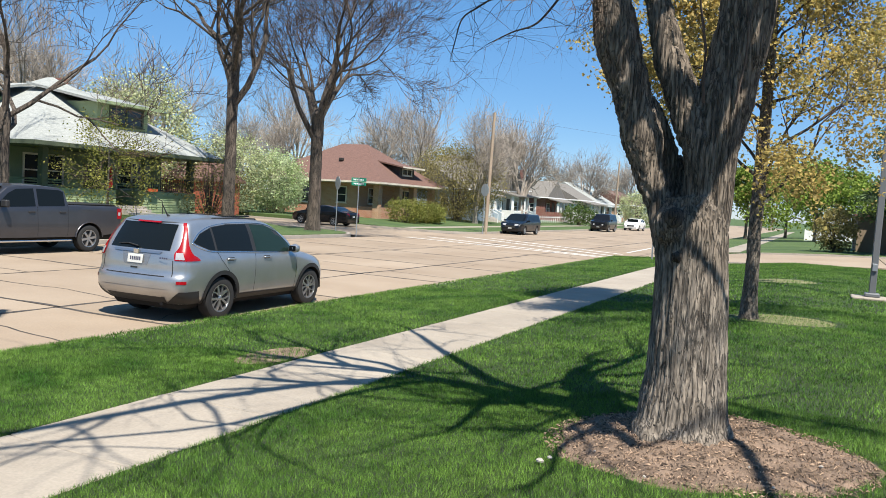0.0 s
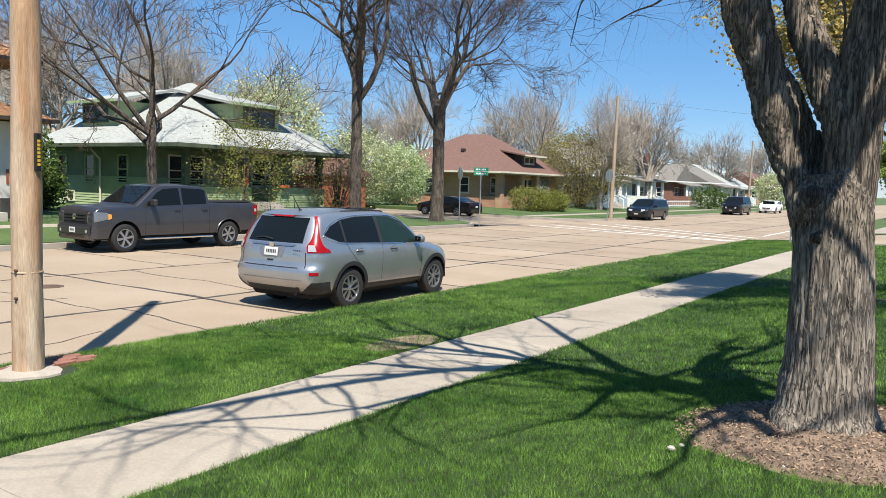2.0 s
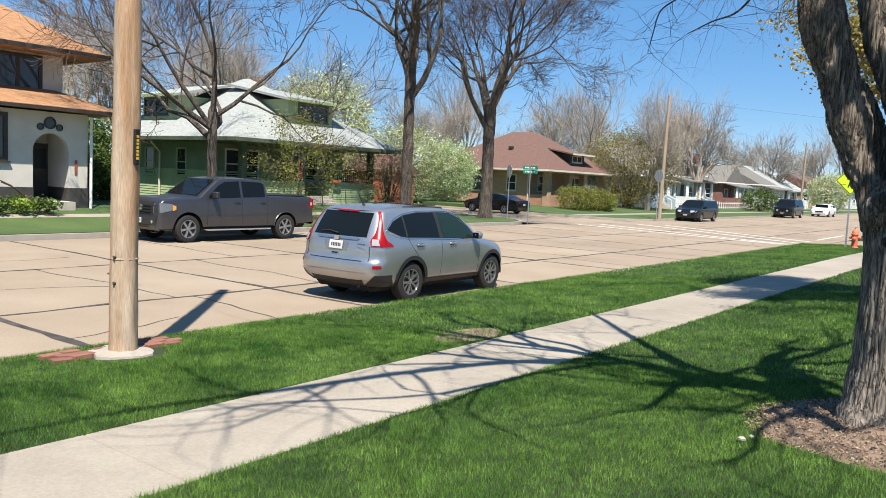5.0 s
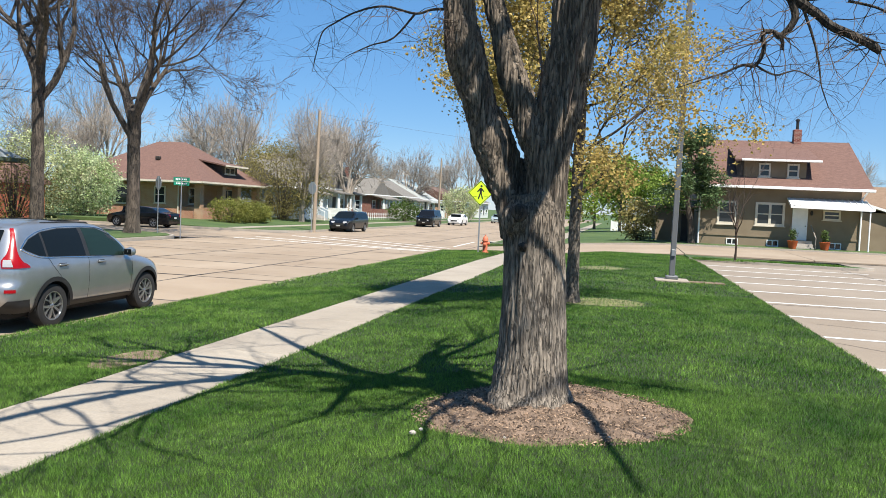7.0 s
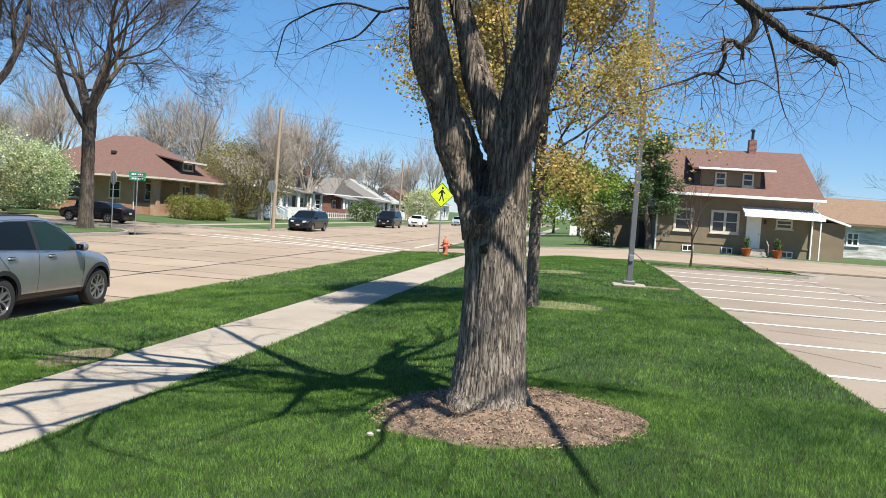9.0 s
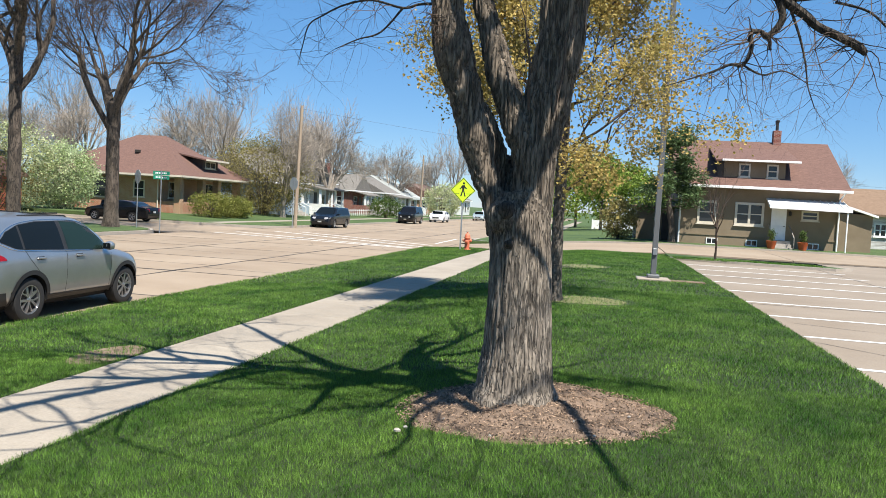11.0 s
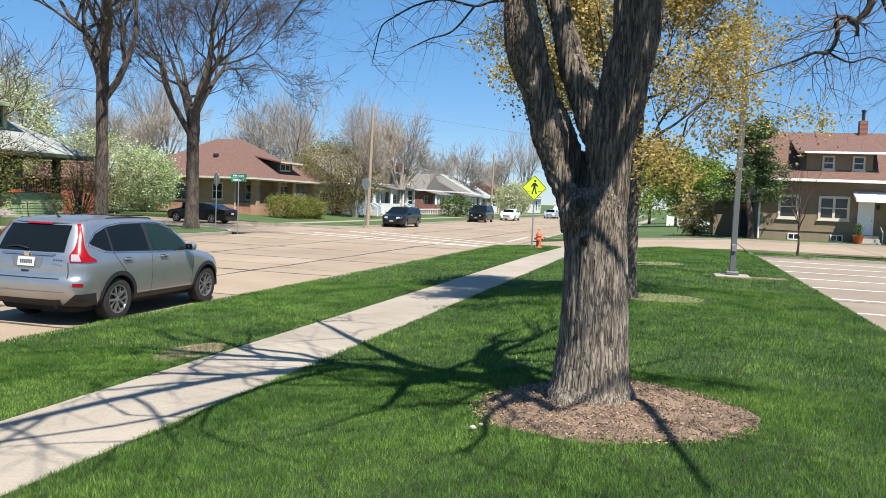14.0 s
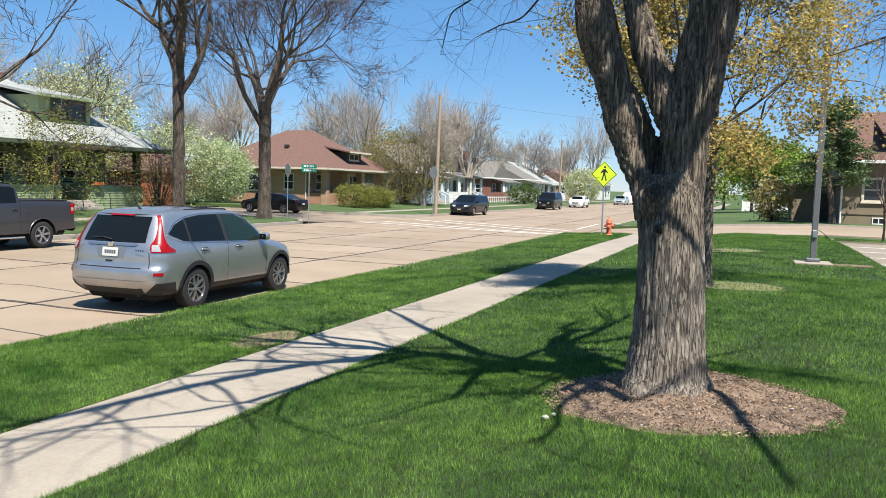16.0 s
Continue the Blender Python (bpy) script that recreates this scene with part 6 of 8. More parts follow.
def fascia(x0, x1, y0, y1, z, h=0.14, t=0.03):
    """A board round the eaves, a little proud of the roof's rim."""
    g = Geo()
    g.box(x0 - t, x1 + t, y0 - t, y0 - 0.003, z - h, z + 0.01)
    g.box(x0 - t, x1 + t, y1 + 0.003, y1 + t, z - h, z + 0.01)
    g.box(x0 - t, x0 - 0.003, y0, y1, z - h, z + 0.01)
    g.box(x1 + 0.003, x1 + t, y0, y1, z - h, z + 0.01)
    return g


def window(house, face, plane, a0, a1, z0, z1, frame_mat, cols=1, rail=True, pane=None, w=0.09, sill=True):
    """A sash window on a wall that faces +x, -x or -y: frame, panes and sill."""

    def bx(g, a, b, c, d, p, q):
        if face in ("+x", "-x"):
            s = 1 if face == "+x" else -1
            u, t = sorted((plane + s * p, plane + s * q))
            return g.box(u, t, a, b, c, d)
        return g.box(a, b, plane - q, plane - p, c, d)

    # one latticed frame: a grid of cells, of which the panes stay open
    step = (a1 - a0) / cols
    us, ws, hole = [a0, a0 + w], [z0, z0 + w], set()
    for i in range(cols):
        if i:
            c = a0 + step * i
            us += [c - w / 2, c + w / 2]
    us += [a1 - w, a1]
    if rail:
        zm = (z0 + z1) / 2
        ws += [zm - 0.03, zm + 0.03]
    ws += [z1 - w, z1]
    nu, nw = len(us), len(ws)
    solid = lambda i, j: 0 <= i < nu - 1 and 0 <= j < nw - 1 and not (i % 2 and j % 2)

    def at(u, z, o):
        if face in ("+x", "-x"):
            return (plane + (o if face == "+x" else -o), u, z)
        return (u, plane - o, z)

    g = Geo()
    g.v = [at(u, z, o) for o in (0.05, -0.03) for u in us for z in ws]
    k = nu * nw
    for i in range(nu - 1):
        for j in range(nw - 1):
            if not solid(i, j):
                continue
            q = [i * nw + j, (i + 1) * nw + j, (i + 1) * nw + j + 1, i * nw + j + 1]
            g.f.append(tuple(q))
            for (e0, e1), (di, dj) in zip(((q[0], q[1]), (q[1], q[2]), (q[2], q[3]), (q[3], q[0])), ((0, -1), (1, 0), (0, 1), (-1, 0))):
                if not solid(i + di, j + dj):
                    g.f.append((e0, e0 + k, e1 + k, e1))
    win = part("window", g, frame_mat, house)
    for i in range(cols):
        g = Geo()
        bx(g, a0 + step * i + w * 0.6, a0 + step * (i + 1) - w * 0.6, z0 + w * 0.8, z1 - w * 0.8, 0.004, 0.014)
        part("pane", g, pane or M["pane"], win)
    if sill:
        g = Geo()
        bx(g, a0 - 0.06, a1 + 0.06, z0 - 0.05, z0 - 0.002, -0.05, 0.10)
        part("sill", g, frame_mat, win)
    return win


def lap(x0, x1, y0, y1, z0, z1, step=0.125):
    """Walls of lapped boards: each course leans out to a sharp lower edge."""
    g = Geo()
    n = round((z1 - z0) / step)
    o = 0.022
    for i in range(n):
        for z, q in ((z0 + (z1 - z0) * i / n, o), (z0 + (z1 - z0) * (i + 1) / n, 0.0)):
            g.v.extend([(x0 - q, y0 - q, z), (x1 + q, y0 - q, z), (x1 + q, y1 + q, z), (x0 - q, y1 + q, z)])
    for r in range(2 * n - 1):
        g.f += [(4 * r + j, 4 * r + (j + 1) % 4, 4 * r + 4 + (j + 1) % 4, 4 * r + 4 + j) for j in range(4)]
    g.f += [(3, 2, 1, 0), tuple(8 * n - 4 + j for j in range(4))]
    return g


def rails(x0, x1, y, z0, z1, axis="x", n=None):
    """A railing with thin balusters."""
    g = Geo()
    L = x1 - x0
    n = n or int(L / 0.14)

    def bx(a, b, c, d, r):
        return g.box(a, b, y - r, y + r, c, d) if axis == "x" else g.box(y - r, y + r, a, b, c, d)

    bx(x0, x1, z1 - 0.05, z1, 0.03)
    bx(x0, x1, z0 + 0.06, z0 + 0.1, 0.02)
    for i in range(n + 1):
        a = x0 + L * i / n
        bx(a - 0.012, a + 0.012, z0 + 0.1, z1 - 0.05, 0.012)
    return g


def stucco_house():
    h = thing("stucco_house", pose(0, 0, 0), "two-storey cream stucco house with orange-brown roofs", "house")
    Z = 0.55
    part("wall", Geo().box(-39, -28.6, 0.5, 15.1, Z, 6.02), M["stucco"], h)
    part("porch_wall", Geo().box(-28.7, -27.0, 1.0, 13.28, Z + 0.72, 3.86).box(-28.7, -27.0, 14.52, 15.2, Z + 0.72, 3.86).box(-28.7, -27.0, 13.28, 14.52, 3.16, 3.86), M["stucco"], h, "enclosed cream stucco porch")
    # arch over the doorway
    g = Geo()
    n = 12
    for i in range(n):
        a0, a1 = math.pi * i / n, math.pi * (i + 1) / n
        p = [(13.9 + 0.62 * math.cos(a), 2.52 + 0.62 * math.sin(a)) for a in (a0, a1)]
        g.prism([p[0], p[1], (p[1][0], 3.17), (p[0][0], 3.17)], "x", -27.2, -27.004)
    part("arch", g, M["stucco"], h)
    part("plinth", Geo().box(-28.6, -26.96, 1.0, 13.28, Z - 0.1, Z + 0.72).box(-28.6, -26.96, 14.52, 15.22, Z - 0.1, Z + 0.72), M["plinth"], h)
    part("porch_floor", Geo().box(-28.6, -26.5, 13.29, 14.51, Z - 0.1, Z + 0.25), M["step"], h)
    d = part("door", Geo().box(-28.55, -28.5, 13.85, 14.65, Z + 0.26, 2.8), M["dark_trim"], h, "dark wooden front door in shade")
    part("door_pane", Geo().box(-28.49, -28.48, 14.05, 14.45, 1.9, 2.6), M["pane"], d)
    for cy, cz, r in ((13.85, 3.48, 0.21), (13.52, 3.34, 0.12), (14.18, 3.34, 0.12)):
        ring = part("round_window", Geo().lathe([(r, -27.02), (r, -26.96), (r * 0.8, -26.955), (r * 0.8, -27.0)], 20, (0, cy, cz), "x"), M["dark_trim"], h)
        part("pane", Geo().lathe([(r * 0.82, -26.99), (r * 0.82, -26.985)], 20, (0, cy, cz), "x"), M["pane"], ring)
    window(h, "+x", -27.0, 8.3, 12.45, 2.12, 3.72, M["dark_trim"], 4, False, M["dim_pane"], 0.14)
    window(h, "+x", -27.0, 3.9, 7.7, 2.12, 3.72, M["dark_trim"], 4, False, M["dim_pane"], 0.14)
    window(h, "+x", -28.6, 12.65, 14.35, 4.6, 5.9, M["dark_trim"], 2, False, M["dim_pane"], 0.13)
    window(h, "+x", -28.6, 9.0, 10.8, 4.6, 5.9, M["dark_trim"], 2, True, M["dim_pane"], 0.13)
    part("roof", hip(-40, -27.5, -0.5, 16.3, 6.12, 9.9, "y"), M["orange_roof"], h)
    part("fascia", fascia(-40, -27.5, -0.5, 16.3, 6.12, 0.12), M["dark_trim"], h)
    g = Geo().add([(-28.6, 0.2, 4.75), (-26.3, 0.0, 4.02), (-26.3, 16.2, 4.02), (-28.6, 14.8, 4.75), (-28.6, 0.2, 4.0), (-26.3, 0.0, 3.9), (-26.3, 16.2, 3.9), (-28.6, 16.2, 3.9)], [(0, 1, 2, 3), (1, 5, 6, 2), (4, 7, 6, 5), (0, 4, 5, 1), (2, 6, 7, 3), (0, 3, 7, 4)])
    part("porch_roof", g, M["orange_roof"], h)
    part("porch_fascia", Geo().box(-26.3, -26.26, 0.0, 16.2, 3.89, 4.0).box(-28.6, -26.26, 16.2, 16.24, 3.89, 4.0), M["dark_trim"], h)
    # eyebrow vent in the roof
    g = Geo()
    sl = (9.9 - 6.12) / 6.25
    for i in range(16):
        y0, y1 = -1.3 + 2.6 * i / 16, -1.3 + 2.6 * (i + 1) / 16
        b0, b1 = 0.42 * math.cos(y0 * 1.2) ** 2, 0.42 * math.cos(y1 * 1.2) ** 2
        x = -29.1
        z = 6.12 + sl * (-27.5 - x)
        g.add([(x, 10.9 + y0, z), (x, 10.9 + y1, z), (x, 10.9 + y1, z + b1), (x, 10.9 + y0, z + b0), (x - 0.75, 10.9 + y1, z + 0.75 * sl), (x - 0.75, 10.9 + y0, z + 0.75 * sl)], [(0, 1, 2, 3), (3, 2, 4, 5)])
    part("eyebrow_vent", g, M["dark_trim"], h)
    part("wing", Geo().box(-37, -31, 15.1, 16.1, Z, 3.6), M["stucco"], h)
    part("downspout", Geo().tube([(-26.9, 15.28, Z), (-26.9, 15.28, 3.8)], [0.05, 0.05], 8), M["white_trim"], h)
    part("house_sign", Geo().box(-26.99, -26.97, 14.72, 14.82, 1.75, 2.25, 0.008), M["rust_wood"], h)


stucco_house()

# old farm relics and flowers before the stucco house
wheel_ob = thing("wagon_wheel", pose(-26.6, 10.75, 1.12, 0, -12, 0), "weathered wooden wagon wheel leaning on the porch", "wagon wheel")
g = Geo()
g.tube([(0, 0.45 * math.cos(a), 0.45 * math.sin(a)) for a in spaced(0, 6.2832, 0.2)], [0.03] * len(spaced(0, 6.2832, 0.2)), 8, False)
M["old_wood"] = material("weathered wood", (0.172, 0.148, 0.125), (0.296, 0.265, 0.226), 4, 0.9, 0.4, 40, stretch=(6, 6, 1))
part("rim", g, M["old_wood"], wheel_ob)
for i in range(10):
    a = 6.283 * i / 10
    part("spoke", Geo().tube([(0, 0, 0), (0, 0.44 * math.cos(a), 0.44 * math.sin(a))], [0.022, 0.018], 6), M["old_wood"], wheel_ob)
part("hub", Geo().lathe([(0.08, -0.08), (0.09, 0.0), (0.06, 0.1)], 12, axis="x"), M["old_wood"], wheel_ob)
M["yellow_sign"] = plain("yellow sign", (0.62, 0.42, 0.03), 0.5)
ysign = thing("garden_sign", pose(-26.3, 11.35, 0.5), "small yellow sign leaning by the wagon wheel", "sign")
part("panel", Geo().box(-0.01, 0.01, -0.12, 0.12, 0.22, 0.72, 0.004), M["yellow_sign"], ysign)
part("stake", Geo().tube([(-0.02, 0, 0), (-0.02, 0, 0.4)], [0.012, 0.012], 6), M["old_wood"], ysign)
plough = thing("old_plough", pose(-26.2, 12.5, 0.6), "rusted iron hand plough standing in the bed", "plough")
M["rust_iron"] = material("rusted iron", (0.047, 0.031, 0.023), (0.109, 0.062, 0.039), 5, 0.85, 0.3, 50)
part("handle", Geo().tube([(0, -0.75, 0.95), (0, -0.3, 0.75), (0, 0.35, 0.2)], [0.02] * 3, 6), M["rust_iron"], plough)
part("handle", Geo().tube([(0.25, -0.7, 0.85), (0.15, -0.2, 0.65), (0, 0.5, 0.1)], [0.02] * 3, 6), M["rust_iron"], plough)
part("beam", Geo().tube([(0, -0.2, 0.15), (0, 0.35, 0.4), (0, 0.85, 0.05)], [0.025] * 3, 6), M["rust_iron"], plough)
part("wheel", Geo().tube([(0.05, 0.7 + 0.16 * math.cos(a), 0.17 + 0.16 * math.sin(a)) for a in spaced(0, 6.2832, 0.4)], [0.015] * len(spaced(0, 6.2832, 0.4)), 6), M["rust_iron"], plough)
for i in range(9):
    tagged(shrub("garden_plant", "low leafy flower plant by the plinth", (-25.8, 6.9 + i * 0.78, 0.62), 0.45, 0.42, 0.3, 60, 0.08, M["spring_leaf"] if i % 2 else M["shrub_leaf"], 200 + i, 5, 0.07, "plant"), group="plants before the stucco house")


def dormer(h, face, cx, cy, half, z0, z1, back, wall, roof, trim, label="", over=0.5):
    """A shed dormer facing +x or -y with a pair of windows."""
    if face == "+x":
        part("dormer_wall", Geo().box(cx - back, cx, cy - half, cy + half, z0 - 0.6, z1), wall, h, label)
        g = Geo().add([(cx + over, cy - half - over, z1), (cx + over, cy + half + over, z1), (cx - back, cy + half + over, z1 + 0.85), (cx - back, cy - half - over, z1 + 0.85)] + [(cx + over, cy - half - over, z1 - 0.12), (cx + over, cy + half + over, z1 - 0.12), (cx - back, cy + half + over, z1 + 0.73), (cx - back, cy - half - over, z1 + 0.73)], [(0, 1, 2, 3), (4, 7, 6, 5), (0, 4, 5, 1), (1, 5, 6, 2), (2, 6, 7, 3), (3, 7, 4, 0)])
        part("dormer_roof", g, roof, h)
        part("dormer_trim", Geo().box(cx + over, cx + over + 0.03, cy - half - over, cy + half + over, z1 - 0.12, z1 + 0.02), trim, h)
    else:
        part("dormer_wall", Geo().box(cx - half, cx + half, cy, cy + back, z0 - 0.6, z1), wall, h, label)
        g = Geo().add([(cx - half - over, cy - over, z1), (cx + half + over, cy - over, z1), (cx + half + over, cy + back, z1 + 0.85), (cx - half - over, cy + back, z1 + 0.85)] + [(cx - half - over, cy - over, z1 - 0.12), (cx + half + over, cy - over, z1 - 0.12), (cx + half + over, cy + back, z1 + 0.73), (cx - half - over, cy + back, z1 + 0.73)], [(0, 1, 2, 3), (4, 7, 6, 5), (0, 4, 5, 1), (1, 5, 6, 2), (2, 6, 7, 3), (3, 7, 4, 0)])
        part("dormer_roof", g, roof, h)
        part("dormer_trim", Geo().box(cx - half - over, cx + half + over, cy - over - 0.03, cy - over, z1 - 0.12, z1 + 0.02), trim, h)


def green_house():
    h = thing("green_house", pose(0, 0, 0), "pale green bungalow with a broad pale grey roof", "house")
    Z, E = 0.55, 3.62
    part("wall", lap(-39.5, -31.2, 23.3, 32.4, Z, 2.05), M["green_siding"], h, "pale green lapped siding")
    part("upper_wall", Geo().box(-39.5, -31.2, 23.3, 32.4, 2.05, E), M["eave_shade_green"], h)
    part("belt_board", Geo().box(-39.55, -31.15, 23.25, 32.45, 2.02, 2.10), M["green_siding"], h)
    part("porch_wall", lap(-31.1, -28.7, 23.4, 27.2, Z, 1.75), M["green_siding"], h)
    part("porch_wall", lap(-31.1, -28.7, 28.9, 32.3, Z, 1.75), M["green_siding"], h)
    part("porch_floor", Geo().box(-31.1, -28.7, 27.2, 28.9, Z, Z + 0.5), M["step"], h)
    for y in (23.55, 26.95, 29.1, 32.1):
        part("post", Geo().box(-29.05, -28.75, y - 0.15, y + 0.15, 1.76, E, 0.02), M["shaded_sage_trim"], h)
    for i in range(4):
        part("stair", Geo().box(-28.7 + 0.3 * i, -28.4 + 0.3 * i, 27.3, 28.8, Z - 0.15, Z + 0.5 - 0.14 * i), M["step"], h)
    M["iron"] = plain("black iron rail", (0.02, 0.02, 0.02), 0.5)
    part("porch_rail", rails(29.2, 32.1, -28.72, 1.75, 2.45, "y"), M["iron"], h)
    for s in (27.25, 28.85):
        part("stair_rail", Geo().tube([(-28.6, s, Z + 1.3), (-27.5, s, Z + 0.8), (-27.4, s, Z - 0.1)], [0.02] * 3, 6), M["iron"], h)
    d = part("door", Geo().box(-31.19, -31.13, 27.5, 28.5, Z + 0.5, 2.9), M["dark_trim"], h)
    part("door_pane", Geo().box(-31.125, -31.115, 27.7, 28.3, 1.9, 2.7), M["pane"], d)
    window(h, "+x", -31.2, 24.3, 26.4, 1.7, 3.2, M["cream_trim"], 2)
    window(h, "+x", -31.2, 29.4, 31.4, 1.7, 3.2, M["cream_trim"], 2)
    for x in (-38.7, -36.3, -33.6):
        window(h, "-y", 23.3, x, x + 0.85, 1.75, 3.15, M["green_siding"], 1)
    window(h, "-y", 23.28, -37.9, -37.2, 0.85, 1.35, M["cream_trim"], 1, False)
    part("downspout", Geo().tube([(-34.9, 23.2, Z), (-34.9, 23.2, 2.9), (-34.9, 22.7, 3.4)], [0.05] * 3, 8), M["cream_trim"], h)
    part("roof", hip(-40.6, -27.9, 22.4, 33.4, E, 7.05, "x", 6.1), M["grey_roof"], h, "pale grey weathered shingle roof")
    part("fascia", fascia(-40.6, -27.9, 22.4, 33.4, E, 0.16), M["shaded_sage_trim"], h)
    part("soffit", Geo().box(-40.5, -28.0, 22.5, 33.3, E - 0.2, E - 0.165), M["shaded_sage_trim"], h)
    dormer(h, "+x", -29.7, 28.4, 1.5, 4.75, 5.78, 4.2, M["green_siding"], M["grey_roof"], M["green_siding"])
    window(h, "+x", -29.7, 27.55, 29.6, 4.78, 5.66, M["shaded_sage_trim"], 2)
    dormer(h, "-y", -36.0, 23.9, 1.5, 4.75, 5.78, 3.0, M["green_siding"], M["grey_roof"], M["green_siding"])
    window(h, "-y", 23.9, -37.4, -35.3, 4.78, 5.66, M["shaded_sage_trim"], 2)
    part("chimney", Geo().box(-35.6, -35.1, 29.2, 29.7, 6.3, 7.25, 0.02), M["red_brick"], h)
    fl = part("flag", Geo().add([(-28.5, 26.55, 2.75), (-28.2, 26.5, 2.9), (-28.2, 26.55, 1.95), (-28.45, 26.6, 1.85)], [(0, 1, 2, 3)]), M["red_door"], h, "limp red and white flag on the porch")
    part("flower_box", Geo().box(-28.69, -28.45, 28.95, 29.5, 1.76, 1.9, 0.01), M["terracotta"], h)


green_house()


def brick_house():
    h = thing("brick_house", pose(0, 0, 0), "low tan brick bungalow with a brown hipped roof", "house")
    Z, E = 0.05, 3.38
    part("wall", Geo().box(-44, -34.6, 57.8, 68.2, Z, E), M["tan_brick"], h)
    part("base", Geo().box(-44.05, -34.55, 57.75, 68.25, Z, 1.15), M["orange_brick"], h)
    part("porch_wall", Geo().box(-34.55, -32.6, 57.8, 58.2, Z, 1.3).box(-33.0, -32.6, 58.2, 64.2, Z, 1.3), M["orange_brick"], h)
    part("porch_floor", Geo().box(-34.55, -32.65, 58.2, 68.0, Z, 0.8), M["step"], h)
    for y in (58.0, 61.6, 64.3, 68.0):
        part("pier", Geo().box(-33.1, -32.55, y - 0.28, y + 0.28, Z, E, 0.02), M["tan_brick"], h)
    for i in range(4):
        part("stair", Geo().box(-32.6 + 0.3 * i, -32.3 + 0.3 * i, 64.8, 67.2, Z, 0.8 - 0.17 * i), M["cream_trim"], h)
    part("stair_wall", Geo().box(-32.6, -31.0, 64.4, 64.75, Z, 1.0, 0.02), M["cream_trim"], h)
    window(h, "-y", 57.8, -40.3, -39.0, 1.35, 2.95, M["cream_trim"], 1)
    window(h, "-y", 57.8, -36.7, -35.7, 1.5, 2.9, M["cream_trim"], 1)
    window(h, "-y", 57.8, -43.2, -42.2, 1.35, 2.95, M["cream_trim"], 1)
    window(h, "+x", -34.6, 59.4, 61.8, 1.5, 2.9, M["cream_trim"], 2)
    window(h, "+x", -34.6, 65.0, 67.0, 1.3, 2.9, M["cream_trim"], 2)
    part("downspout", Geo().tube([(-34.2, 57.5, 3.2), (-34.5, 57.7, 2.9), (-34.5, 57.7, Z)], [0.05] * 3, 8), M["cream_trim"], h)
    part("roof", hip(-45, -31.9, 56.9, 69.2, E, 6.85, "x", 5.2), M["brown_roof"], h)
    part("fascia", fascia(-45, -31.9, 56.9, 69.2, E, 0.14), M["cream_trim"], h)
    part("soffit", Geo().box(-44.9, -32.0, 57.0, 69.1, E - 0.2, E - 0.165), M["cream_trim"], h)
    dormer(h, "+x", -32.95, 63.2, 1.35, 4.15, 4.9, 4.0, M["dark_trim"], M["brown_roof"], M["cream_trim"], over=0.7)
    window(h, "+x", -32.95, 62.3, 64.1, 4.16, 4.78, M["cream_trim"], 2, False)
    part("roof_vent", Geo().box(-38.0, -37.6, 59.8, 60.1, 5.15, 5.4, 0.03), M["dark_trim"], h)


brick_house()
shed = thing("rust_shed", pose(0, 0, 0), "rust-red board shed behind the street trees", "shed")
part("wall", Geo().box(-45, -38.5, 43.5, 47.5, 0.1, 2.7), M["rust_wood"], shed)
part("roof", hip(-45.3, -38.2, 43.2, 47.8, 2.7, 3.9, "x", 0.3), M["brown_roof"], shed)
part("door", Geo().box(-42.6, -40.0, 43.45, 43.495, 0.1, 2.3, 0.01), M["brown_trim"], shed)


